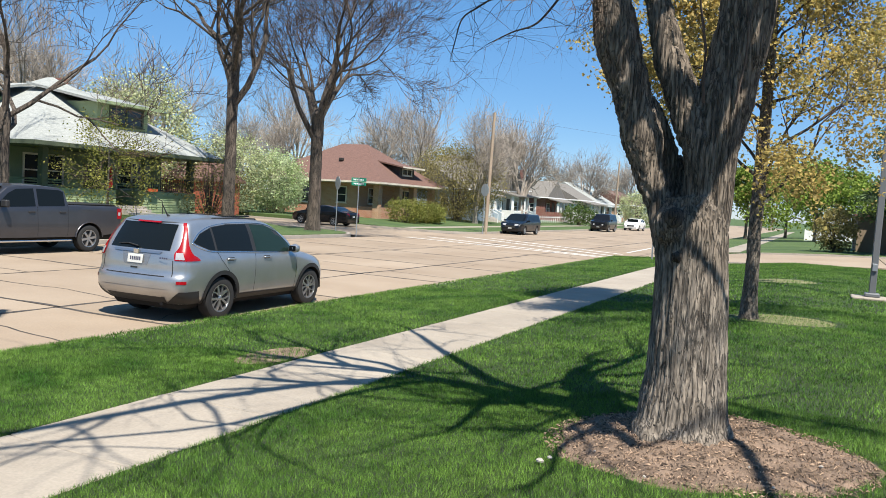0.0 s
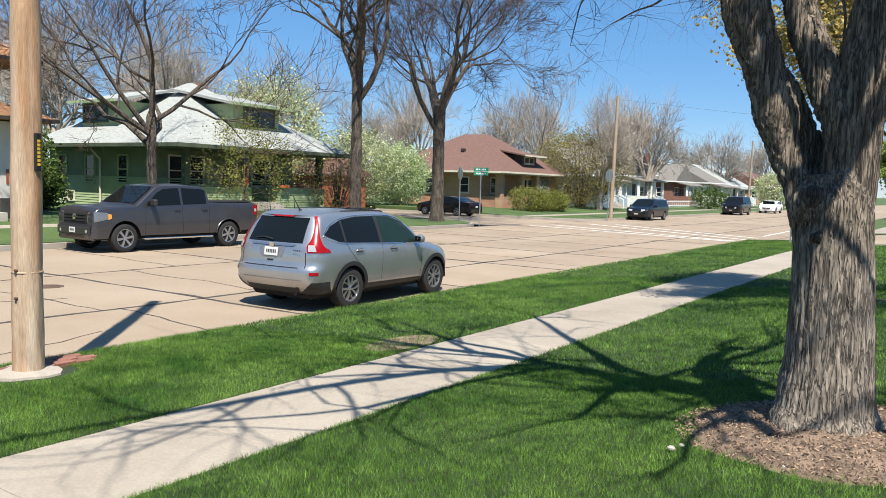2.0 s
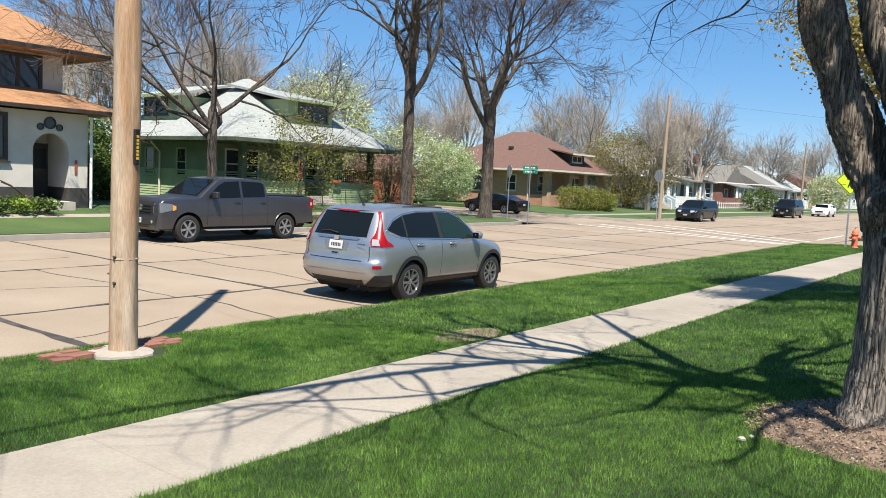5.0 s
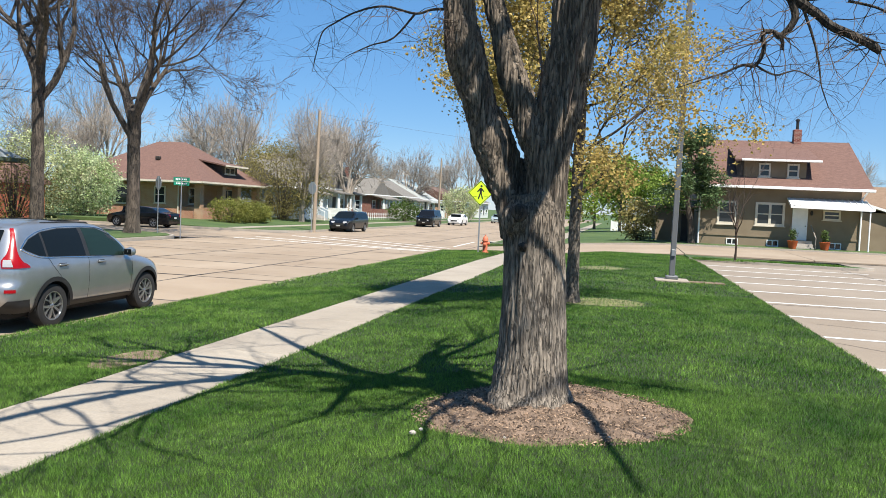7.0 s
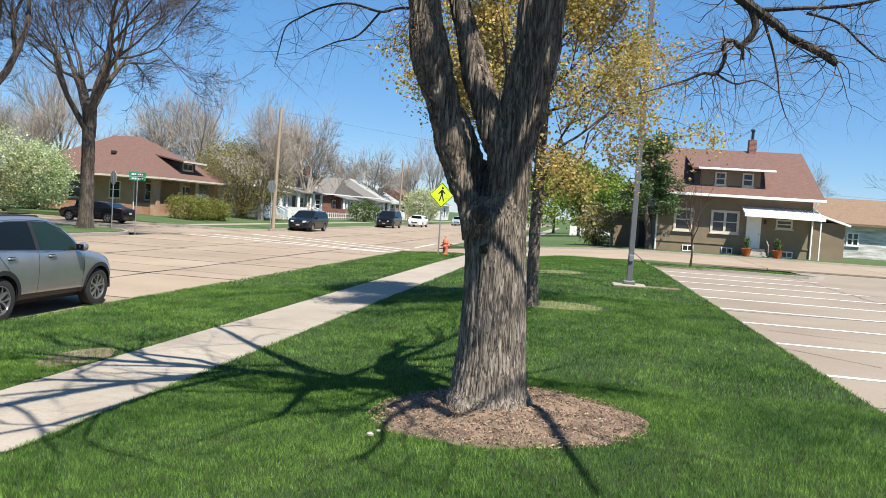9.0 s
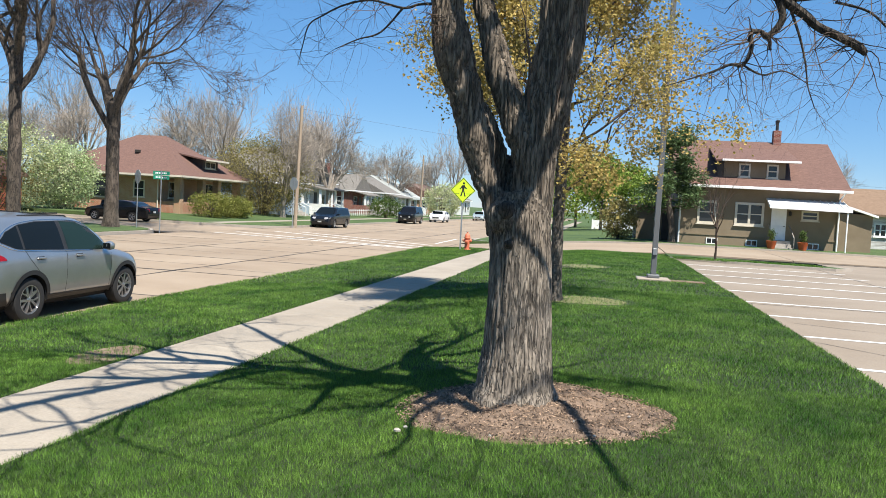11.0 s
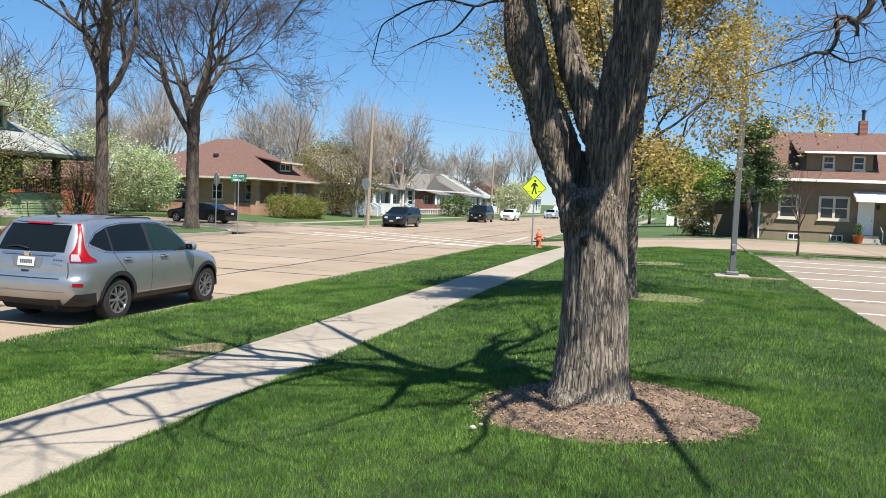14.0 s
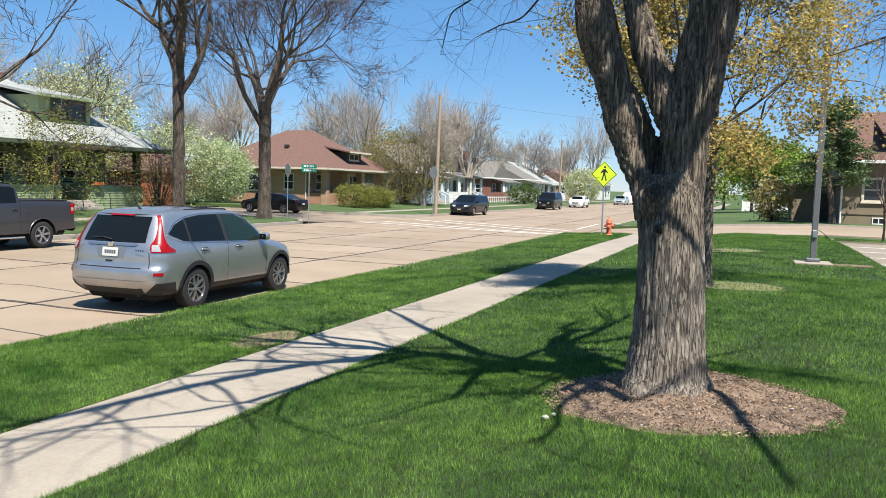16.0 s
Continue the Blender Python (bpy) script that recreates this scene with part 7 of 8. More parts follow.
def cottage(name, label, x0, x1, y0, y1, z, e, top, wall, roof, axis, porch=None, trim="white_trim", stair=True):
    """A small gabled house with a porch towards the street."""
    h = thing(name, pose(0, 0, 0), label, "house", "small houses down the street")
    t = M[trim]
    part("wall", Geo().box(x0, x1, y0, y1, z - 0.2, e), wall, h)
    if axis == "x":
        c = (y0 + y1) / 2
        part("gable", Geo().prism([(y0, e - 0.02), (y1, e - 0.02), (c, top - 0.25)], "x", x0 + 0.05, x1), wall, h)
    else:
        c = (x0 + x1) / 2
        part("gable", Geo().prism([(x0, e - 0.02), (x1, e - 0.02), (c, top - 0.25)], "y", y0, y1), wall, h)
    part("roof", hip(x0 - 0.4, x1 + 0.5, y0 - 0.45, y1 + 0.45, e, top, axis, 0.0, 0.14), roof, h)
    part("fascia", fascia(x0 - 0.4, x1 + 0.5, y0 - 0.45, y1 + 0.45, e, 0.14), t, h)
    window(h, "-y", y0, x1 - 2.2, x1 - 1.2, z + 1.0, z + 2.3, t)
    window(h, "-y", y0, x0 + 1.2, x0 + 2.2, z + 1.0, z + 2.3, t)
    w = y1 - y0
    window(h, "+x", x1, y0 + w * 0.1, y0 + w * 0.3, z + 1.0, z + 2.4, t)
    window(h, "+x", x1, y0 + w * 0.68, y0 + w * 0.9, z + 1.0, z + 2.4, t)
    part("door", Geo().box(x1 + 0.003, x1 + 0.05, y0 + w * 0.44, y0 + w * 0.44 + 0.95, z + 0.5, z + 2.55), M["dark_trim"], h)
    if porch:
        d, wl = porch
        part("porch_roof", Geo().add([(x1, y0 - 0.2, e), (x1 + d + 0.4, y0 - 0.2, e - 0.55), (x1 + d + 0.4, y1 + 0.2, e - 0.55), (x1, y1 + 0.2, e)] + [(x1, y0 - 0.2, e - 0.12), (x1 + d + 0.4, y0 - 0.2, e - 0.67), (x1 + d + 0.4, y1 + 0.2, e - 0.67), (x1, y1 + 0.2, e - 0.12)], [(0, 1, 2, 3), (4, 7, 6, 5), (0, 4, 5, 1), (1, 5, 6, 2), (2, 6, 7, 3), (3, 7, 4, 0)]), roof, h)
        part("porch_floor", Geo().box(x1, x1 + d, y0, y1, z - 0.2, z + 0.5), wl, h)
        part("porch_wall", Geo().box(x1 + d - 0.2, x1 + d, y0, y0 + w * 0.36, z + 0.5, z + 1.25), wl, h)
        part("porch_wall", Geo().box(x1 + d - 0.2, x1 + d, y0 + w * 0.64, y1, z + 0.5, z + 1.25), wl, h)
        part("porch_wall", Geo().box(x1, x1 + d - 0.2, y0, y0 + 0.2, z + 0.5, z + 1.25), wl, h)
        for y in (y0 + 0.15, y0 + w * 0.36, y0 + w * 0.64, y1 - 0.15):
            part("post", Geo().box(x1 + d - 0.28, x1 + d - 0.02, y - 0.13, y + 0.13, z + 1.25, e - 0.6, 0.02), t, h)
        if stair:
            for i in range(4):
                part("stair", Geo().box(x1 + d + 0.3 * i, x1 + d + 0.3 + 0.3 * i, y0 + w * 0.38, y0 + w * 0.62, z - 0.2, z + 0.5 - 0.15 * i), M["step"], h)
            for s in (0.38, 0.62):
                part("stair_rail", Geo().tube([(x1 + d, y0 + w * s, z + 1.4), (x1 + d + 1.3, y0 + w * s, z + 0.85), (x1 + d + 1.3, y0 + w * s, z - 0.2)], [0.04] * 3, 6), t, h)
    return h


cottage("blue_cottage", "pale blue cottage with a grey gabled roof and porch", -41, -33, 75, 82, 0.3, 3.6, 6.4, M["blue_siding"], M["dull_roof"], "y", (2.0, M["blue_siding"]))
cottage("white_house", "white house with a steep grey gabled roof", -42, -33, 85, 93, 0.3, 3.8, 7.8, M["white_siding"], M["dull_roof"], "x", (2.2, M["white_siding"]))
cottage("grey_house", "white and grey house with a dull gabled roof", -44, -35, 94.5, 101, 0.3, 4.2, 8.6, M["white_siding"], M["dull_roof"], "y")
hb = cottage("brick_cottage", "red brick cottage with a pale gabled porch", -41, -33, 103, 110, 0.3, 3.5, 5.8, M["red_brick"], M["dull_roof"], "x", (2.0, M["red_brick"]))
part("chimney", Geo().box(-38, -37.3, 106, 106.7, 5.0, 7.2), M["red_brick"], hb)
cottage("white_bungalow", "white bungalow with a brown gabled porch roof", -40, -31.5, 113, 121, 0.3, 3.5, 5.9, M["white_siding"], M["dull_roof"], "y", (2.2, M["white_siding"]))
cottage("long_house", "low white house under a long grey-green roof", -42, -32, 124, 136, 0.3, 3.4, 6.4, M["white_siding"], M["grey_roof"], "y", (2.0, M["white_siding"]))
cottage("brown_house", "low house with a brown roof far down the street", -40, -30, 142, 154, 0.3, 3.4, 6.0, M["tan_brick"], M["brown_roof"], "y")
cottage("far_house", "small pale house at the far end of the street", -38, -29, 165, 176, 0.3, 3.4, 6.0, M["white_siding"], M["dull_roof"], "y")


def tan_house():
    h = thing("tan_house", pose(0, 0, 0), "tan stucco house with a brown shingle roof and dormer", "house")
    Z, E = 0.5, 4.1
    F = 47.6
    part("wall", Geo().box(4.6, 13.1, F, 56.5, Z, E), M["tan_stucco"], h)
    part("gable", Geo().prism([(F, E - 0.02), (56.5, E - 0.02), (51.7, 6.75)], "x", 4.6, 13.1), M["tan_stucco"], h)
    part("belt_course", Geo().box(4.57, 13.13, F - 0.04, F, 1.28, 1.36), M["tan_stucco"], h)
    part("roof", Geo().add([(4.2, 46.95, E), (13.55, 46.95, E), (13.3, 51.7, 7.05), (4.3, 51.7, 7.05), (13.55, 57.1, E), (4.2, 57.1, E)] + [(4.2, 46.95, E - 0.14), (13.55, 46.95, E - 0.14), (13.3, 51.7, 6.9), (4.3, 51.7, 6.9), (13.55, 57.1, E - 0.14), (4.2, 57.1, E - 0.14)], [(0, 1, 2, 3), (3, 2, 4, 5), (6, 9, 8, 7), (9, 11, 10, 8), (0, 6, 7, 1), (1, 7, 8, 2), (2, 8, 10, 4), (4, 10, 11, 5), (5, 11, 9, 3), (3, 9, 6, 0)]), M["brown_roof"], h)
    part("gutter", Geo().box(4.2, 13.6, 46.86, 46.945, E - 0.13, E + 0.02, 0.02), M["white_trim"], h)
    part("dormer_wall", Geo().box(6.95, 10.25, 47.85, 51.0, 4.45, 5.56), M["tan_stucco"], h)
    # dark box stands in for the shadow on the dormer's left side
    part("dormer_cheek", Geo().box(6.6, 6.95, 47.9, 51.0, 4.45, 5.56), M["dark_trim"], h)
    part("dormer_roof", Geo().add([(6.4, 47.4, 5.62), (10.9, 47.4, 5.62), (10.9, 51.6, 6.75), (6.4, 51.6, 6.75), (6.4, 47.4, 5.52), (10.9, 47.4, 5.52), (10.9, 51.6, 6.65), (6.4, 51.6, 6.65)], [(0, 1, 2, 3), (4, 7, 6, 5), (0, 4, 5, 1), (1, 5, 6, 2), (2, 6, 7, 3), (3, 7, 4, 0)]), M["brown_roof"], h)
    part("dormer_gutter", Geo().box(6.75, 10.95, 47.33, 47.395, 5.52, 5.64, 0.02), M["white_trim"], h)
    for x in (7.75, 9.25):
        window(h, "-y", 47.85, x, x + 0.62, 4.66, 5.44, M["cream_trim"], 1)
    window(h, "-y", F, 5.62, 6.66, 1.93, 3.26, M["cream_trim"], 1, w=0.13)
    window(h, "-y", F, 7.66, 9.22, 1.93, 3.24, M["cream_trim"], 2, w=0.13)
    window(h, "-y", F, 11.2, 12.1, 2.38, 2.92, M["cream_trim"], 1)
    for x in (6.2, 8.35, 11.6):
        window(h, "-y", F, x, x + 0.62, 0.78, 1.14, M["white_trim"], 2, False, w=0.05, sill=False)
    d = part("door", Geo().box(9.62, 10.42, F - 0.05, F - 0.004, 1.2, 3.1, 0.01), M["white_trim"], h)
    part("door_knob", Geo().lathe([(0.03, 0), (0.035, 0.03), (0.01, 0.05)], 10, (10.32, F - 0.1, 2.0), "y"), M["iron"], d)
    aw = part("awning", Geo().add([(9.3, F, 3.55), (13.35, F, 3.5), (13.45, 46.2, 3.08), (9.25, 46.2, 3.13), (9.3, F, 3.47), (13.35, F, 3.42), (13.45, 46.2, 2.92), (9.25, 46.2, 2.97)], [(0, 1, 2, 3), (4, 7, 6, 5), (0, 4, 5, 1), (1, 5, 6, 2), (2, 6, 7, 3), (3, 7, 4, 0)]), M["white_trim"], h, "white metal porch awning")
    for i in range(14):
        x = 9.4 + i * 0.3
        part("seam", Geo().add([(x, F, 3.56), (x + 0.03, F, 3.56), (x + 0.03, 46.2, 3.14), (x, 46.2, 3.14), (x, F, 3.5), (x + 0.03, F, 3.5), (x + 0.03, 46.2, 3.08), (x, 46.2, 3.08)], [(0, 1, 2, 3), (0, 3, 7, 4), (1, 5, 6, 2), (3, 2, 6, 7)]), M["white_trim"], aw)
    for i in range(4):
        part("stair", Geo().box(9.5, 10.6, F - 0.6 - 0.3 * i, F - 0.05 - 0.3 * i if i == 0 else F - 0.3 - 0.3 * i, Z - 0.1, 1.19 - 0.17 * i), M["step"], h)
    for x in (9.5, 10.6):
        part("stair_rail", Geo().tube([(x, F - 0.1, 2.05), (x, F - 1.4, 1.4), (x, F - 1.4, Z)], [0.03] * 3, 6), M["old_wood"], h)
    part("awning_post", Geo().box(13.2, 13.27, 46.25, 46.32, Z, 3.0, 0.01), M["white_trim"], h)
    part("downspout", Geo().tube([(13.2, 46.95, 3.95), (13.12, F - 0.08, 3.6), (13.12, F - 0.08, Z)], [0.05] * 3, 8), M["white_trim"], h)
    part("downspout", Geo().tube([(4.66, F - 0.08, 3.9), (4.66, F - 0.08, Z)], [0.05] * 2, 8), M["white_trim"], h)
    part("porch_light", Geo().lathe([(0.03, 0), (0.08, 0.05), (0.08, 0.2), (0.03, 0.27)], 8, (10.6, F - 0.1, 2.6)), M["iron"], h)
    part("chimney", Geo().box(10.15, 10.6, 51.4, 51.85, 6.6, 7.75, 0.02), M["red_brick"], h)
    part("chimney_pipe", Geo().lathe([(0.09, 7.7), (0.09, 8.25), (0.13, 8.26), (0.13, 8.36), (0.02, 8.42)], 10, (10.37, 51.62, 0)), M["iron"], h)
    part("annex", Geo().box(13.1, 15.2, 48.6, 55, Z, 2.9), M["tan_stucco"], h)
    part("annex_roof", Geo().add([(13.1, 48.3, 3.55), (15.4, 48.3, 2.85), (15.4, 55.2, 2.85), (13.1, 55.2, 3.55), (13.1, 48.3, 3.43), (15.4, 48.3, 2.73), (15.4, 55.2, 2.73), (13.1, 55.2, 3.43)], [(0, 1, 2, 3), (4, 7, 6, 5), (0, 4, 5, 1), (1, 5, 6, 2), (2, 6, 7, 3), (3, 7, 4, 0)]), M["white_trim"], h)
    part("side_wing", Geo().box(2.4, 4.6, 50.5, 56, Z, 2.7), M["tan_stucco"], h)
    part("wing_roof", Geo().box(2.2, 4.6, 50.2, 56.2, 2.7, 2.85, 0.02), M["brown_roof"], h)
    part("wing_door", Geo().box(3.9, 4.5, 50.44, 50.495, Z, 2.4, 0.01), M["dark_trim"], h)


tan_house()
for x in (9.35, 10.95):
    p = thing("flower_pot", pose(x, 45.7, 0.74), "orange pot with a small evergreen by the steps", "flower pot", "pots by the steps")
    part("pot", Geo().lathe([(0.16, -0.02), (0.2, 0.1), (0.27, 0.42), (0.29, 0.45), (0.25, 0.46), (0.2, 0.4)], 16), M["terracotta"], p, smooth=True)
    g = Geo()
    rr = random.Random(int(x * 10))
    leaves(g, [(rr.gauss(0, 0.07), rr.gauss(0, 0.07), 0.45 + 0.6 * t / 40) for t in range(40)], 8, 0.05, 0.05, rr)
    part("plant", g, M["shrub_leaf"], p, turn=False)
gar = thing("old_garage", pose(0, 0, 0), "old garage with peeling white boards and tan roof", "garage")
part("wall", Geo().box(16.5, 26, 58, 64, 0.45, 3.1), M["peeled"], gar)
part("roof", hip(16.0, 26.5, 57.5, 64.5, 3.1, 4.9, "x", 0.2), M["tan_roof"], gar)
window(gar, "-y", 58, 18.2, 19.0, 1.6, 2.5, M["white_trim"], 2)
part("gable", Geo().prism([(58, 3.08), (64, 3.08), (61, 4.75)], "x", 16.5, 26), M["peeled"], gar)
fence = thing("white_fence", pose(0, 0, 0), "solid white panel fence past the crossing", "fence")
for i in range(5):
    part("panel", Geo().box(-0.6 + 1.8 * i, 1.16 + 1.8 * i, 79.0, 79.06, 0.25, 1.5, 0.01), M["white_trim"], fence)
    part("post", Geo().box(-0.66 + 1.8 * i, -0.56 + 1.8 * i, 78.98, 79.08, 0.2, 1.6, 0.01), M["white_trim"], fence)
yard = thing("garden_fence", pose(0, 0, 0), "low white picket fence before the small houses", "fence")
for i in range(44):
    y = 76 + i * 0.75
    part("picket", Geo().box(-28.6, -28.56, y, y + 0.09, 0.3, 1.15, 0.005), M["white_trim"], yard)
part("rail", Geo().box(-28.56, -28.53, 76, 109, 0.95, 1.02), M["white_trim"], yard)
part("rail", Geo().box(-28.56, -28.53, 76, 109, 0.5, 0.57), M["white_trim"], yard)

# ---- poles, signs and small things ----
M["pole_wood"] = material("weathered pole wood", (0.328, 0.172, 0.078), (0.468, 0.367, 0.265), 1.6, 0.9, 0.6, 30.0, stretch=(6, 6, 0.3), detail=0.3)
M["pole_far"] = material("dry grey pole wood", (0.234, 0.176, 0.121), (0.343, 0.273, 0.203), 2.0, 0.9, 0.5, 30.0, stretch=(6, 6, 0.35), detail=0.25)
M["grey_metal"] = plain("galvanised metal", (0.36, 0.37, 0.38), 0.45, 0.7)
M["lamp_metal"] = plain("dark grey post paint", (0.13, 0.135, 0.14), 0.5, 0.2)
M["sign_green"] = plain("green sign", (0.01, 0.20, 0.12), 0.5)
M["sign_lime"] = plain("fluorescent yellow-green sign", (0.62, 0.85, 0.03), 0.5)
M["sign_back"] = plain("bare sign back", (0.42, 0.44, 0.46), 0.5, 0.6)
M["sign_black"] = plain("sign black", (0.012, 0.012, 0.012), 0.6)
M["hydrant_red"] = material("faded orange hydrant paint", (0.484, 0.109, 0.047), (0.562, 0.164, 0.086), 6, 0.6, 0.1, 40)
M["brick_paver"] = material("red paving brick", (0.164, 0.066, 0.043), (0.250, 0.117, 0.082), 3, 0.9, 0.3, 40, 0, 0.15)
M["white_letter"] = plain("white lettering", (0.8, 0.8, 0.8), 0.5)
M["yellow"] = plain("yellow lettering", (0.72, 0.45, 0.02), 0.5)


def near_pole():
    x, y, z = -7.13, 4.84, 0.22
    p = thing("utility_pole", pose(x, y, z, 0, 0.4, 0), "weathered wooden utility pole in a concrete collar", "utility pole")
    g = Geo()
    bark_tube(g, [(0, 0, -0.15), (0, 0, 2), (0.01, 0, 5), (0.02, 0, 8), (0.02, 0, 10.4)], [0.146, 0.135, 0.125, 0.115, 0.105], 48, 160, 0.004, 9, 0, 4)
    part("shaft", g, M["pole_wood"], p, smooth=60)
    t = part("tag", Geo().box(0.112, 0.146, -0.035, 0.035, 1.97, 2.33, 0.006), M["sign_black"], p, "black pole tag with yellow characters")
    g = Geo()
    for i in range(7):
        g.box(0.1465, 0.1485, -0.018, 0.018, 2.02 + i * 0.037, 2.046 + i * 0.037)
    part("tag_writing", g, M["yellow"], t)
    t.matrix_basis = pose(0, 0, 0, 0, 0, 19)
    for z0 in (0.75, 1.02):
        part("bolt", Geo().lathe([(0.015, -0.15), (0.015, -0.125)], 8, (0.05, 0, z0), "y"), M["rust_iron"], p)
    part("strap", Geo().lathe([(0.139, 0.985), (0.142, 0.99), (0.142, 1.0), (0.139, 1.005)], 32), M["pole_wood"], p)
    c = thing("pole_collar", pose(x, y, z - 0.03), "rough concrete collar round the pole foot", "concrete collar")
    g = Geo()
    n = 14
    rr = random.Random(6)
    ring = [(0.27 + 0.12 * rr.random(), 6.283 * i / n) for i in range(n)]
    v = [(r * math.cos(a), r * math.sin(a), -0.05) for r, a in ring] + [(r * 0.94 * math.cos(a), r * 0.94 * math.sin(a), 0.05) for r, a in ring] + [(0.14 * math.cos(a), 0.14 * math.sin(a), 0.07) for r, a in ring]
    f = [(k * n + i, k * n + (i + 1) % n, (k + 1) * n + (i + 1) % n, (k + 1) * n + i) for k in range(2) for i in range(n)] + [tuple(range(2 * n, 3 * n))]
    part("slab", g.add(v, f), M["kerb"], c)
    bk = thing("brick_edging", pose(x, y, z - 0.02), "red paving bricks set round the pole", "brick edging")
    me = Geo().box(-0.1, 0.1, -0.05, 0.05, -0.05, 0.045, 0.006).mesh("brick")
    me.materials.append(M["brick_paver"])
    for i in range(3):
        for j in range(-3, 4):
            if i == 0 and abs(j) < 2:
                continue
            ob = part("brick", me, None, bk)
            ob.matrix_basis = pose(-0.36 + 0.115 * i + 0.02 * abs(j), 0.205 * j + 0.1 * (i % 2), rr.uniform(-0.012, 0.004), rr.uniform(-3, 3), rr.uniform(-3, 3), 90 + rr.uniform(-5, 5))


near_pole()


def far_pole(x, y, z, h, label):
    p = thing("utility_pole", pose(x, y, z, 0, 1.0, 0), label, "utility pole", "far utility poles")
    part("shaft", Geo().tube([(0, 0, -0.2), (0, 0, h * 0.5), (0, 0, h)], [0.14, 0.125, 0.10], 12), M["pole_far"], p, smooth=True)
    return p


far_pole(-20.95, 53.1, 0.1, 8.5, "tall wooden utility pole at the far corner")
far_pole(-23.5, 103, 0.1, 8.5, "wooden utility pole down the street")
far_pole(30, 75, 0.3, 5.5, "wooden utility pole behind the garage")
M["wire"] = plain("black wire", (0.02, 0.02, 0.02), 0.6)


def cable(a, b, sag, label):
    a, b = Vector(a), Vector(b)
    pts = [a.lerp(b, i / 24) - Vector((0, 0, sag * 4 * (i / 24) * (1 - i / 24))) for i in range(25)]
    tagged(part("overhead_cable", Geo().tube(pts, [0.006] * 25, 5), M["wire"]), label, "cable", "overhead cables")


cable((-20.95, 53.1, 8.2), (-23.5, 103, 8.2), 0.7, "thin black cable along the street")
cable((-20.95, 53.1, 8.4), (30, 75, 5.6), 0.9, "thin black cable over the crossing")


def octagon(r):
    return [(r * math.cos(radians(22.5 + 45 * i)), r * math.sin(radians(22.5 + 45 * i))) for i in range(8)]


def street_sign():
    p = thing("street_sign", pose(-21.9, 37.2, 0.15), "green street-name blades on a metal post", "street sign")
    part("post", Geo().tube([(0, 0, -0.2), (0, 0, 3.0)], [0.03, 0.03], 8), M["grey_metal"], p)
    a = part("name_blade", Geo().box(-0.42, 0.42, -0.012, 0.012, 2.78, 2.98, 0.004), M["sign_green"], p)
    b = part("name_blade", Geo().box(-0.012, 0.012, -0.42, 0.42, 2.56, 2.76, 0.004), M["sign_green"], p)
    b.matrix_basis = pose(0, 0, 0, 0, 0, -35)
    a.matrix_basis = pose(0, 0, 0, 0, 0, 12)
    for ob, ax in ((a, "y"), (b, "x")):
        g = Geo()
        for i in range(7):
            u = -0.3 + 0.085 * i
            if ax == "y":
                g.box(u, u + 0.055, -0.0145, -0.0125, 2.84, 2.92)
            else:
                g.box(0.0125, 0.0145, u, u + 0.055, 2.62, 2.7)
        part("name_bars", g, M["white_letter"], ob)
    s = thing("stop_sign", pose(-23.35, 37.4, 0.15, 0, 0, 55), "bare metal back of an octagonal sign on a post", "road sign", "signs seen from behind")
    part("post", Geo().tube([(0, 0, -0.2), (0, 0, 3.0)], [0.028, 0.028], 8), M["grey_metal"], s)
    part("sign_plate", Geo().prism([(u, w + 2.65) for u, w in octagon(0.38)], "x", -0.008, 0.008), M["sign_back"], s)
    t = thing("stop_sign", pose(-20.75, 52.1, 0.1, 0, 0, -30), "bare metal back of an octagonal sign by the far pole", "road sign", "signs seen from behind")
    part("post", Geo().tube([(0, 0, -0.2), (0, 0, 3.4)], [0.03, 0.03], 8), M["grey_metal"], t)
    part("sign_plate", Geo().prism([(u, w + 3.0) for u, w in octagon(0.46)], "y", -0.008, 0.008), M["sign_back"], t)


street_sign()


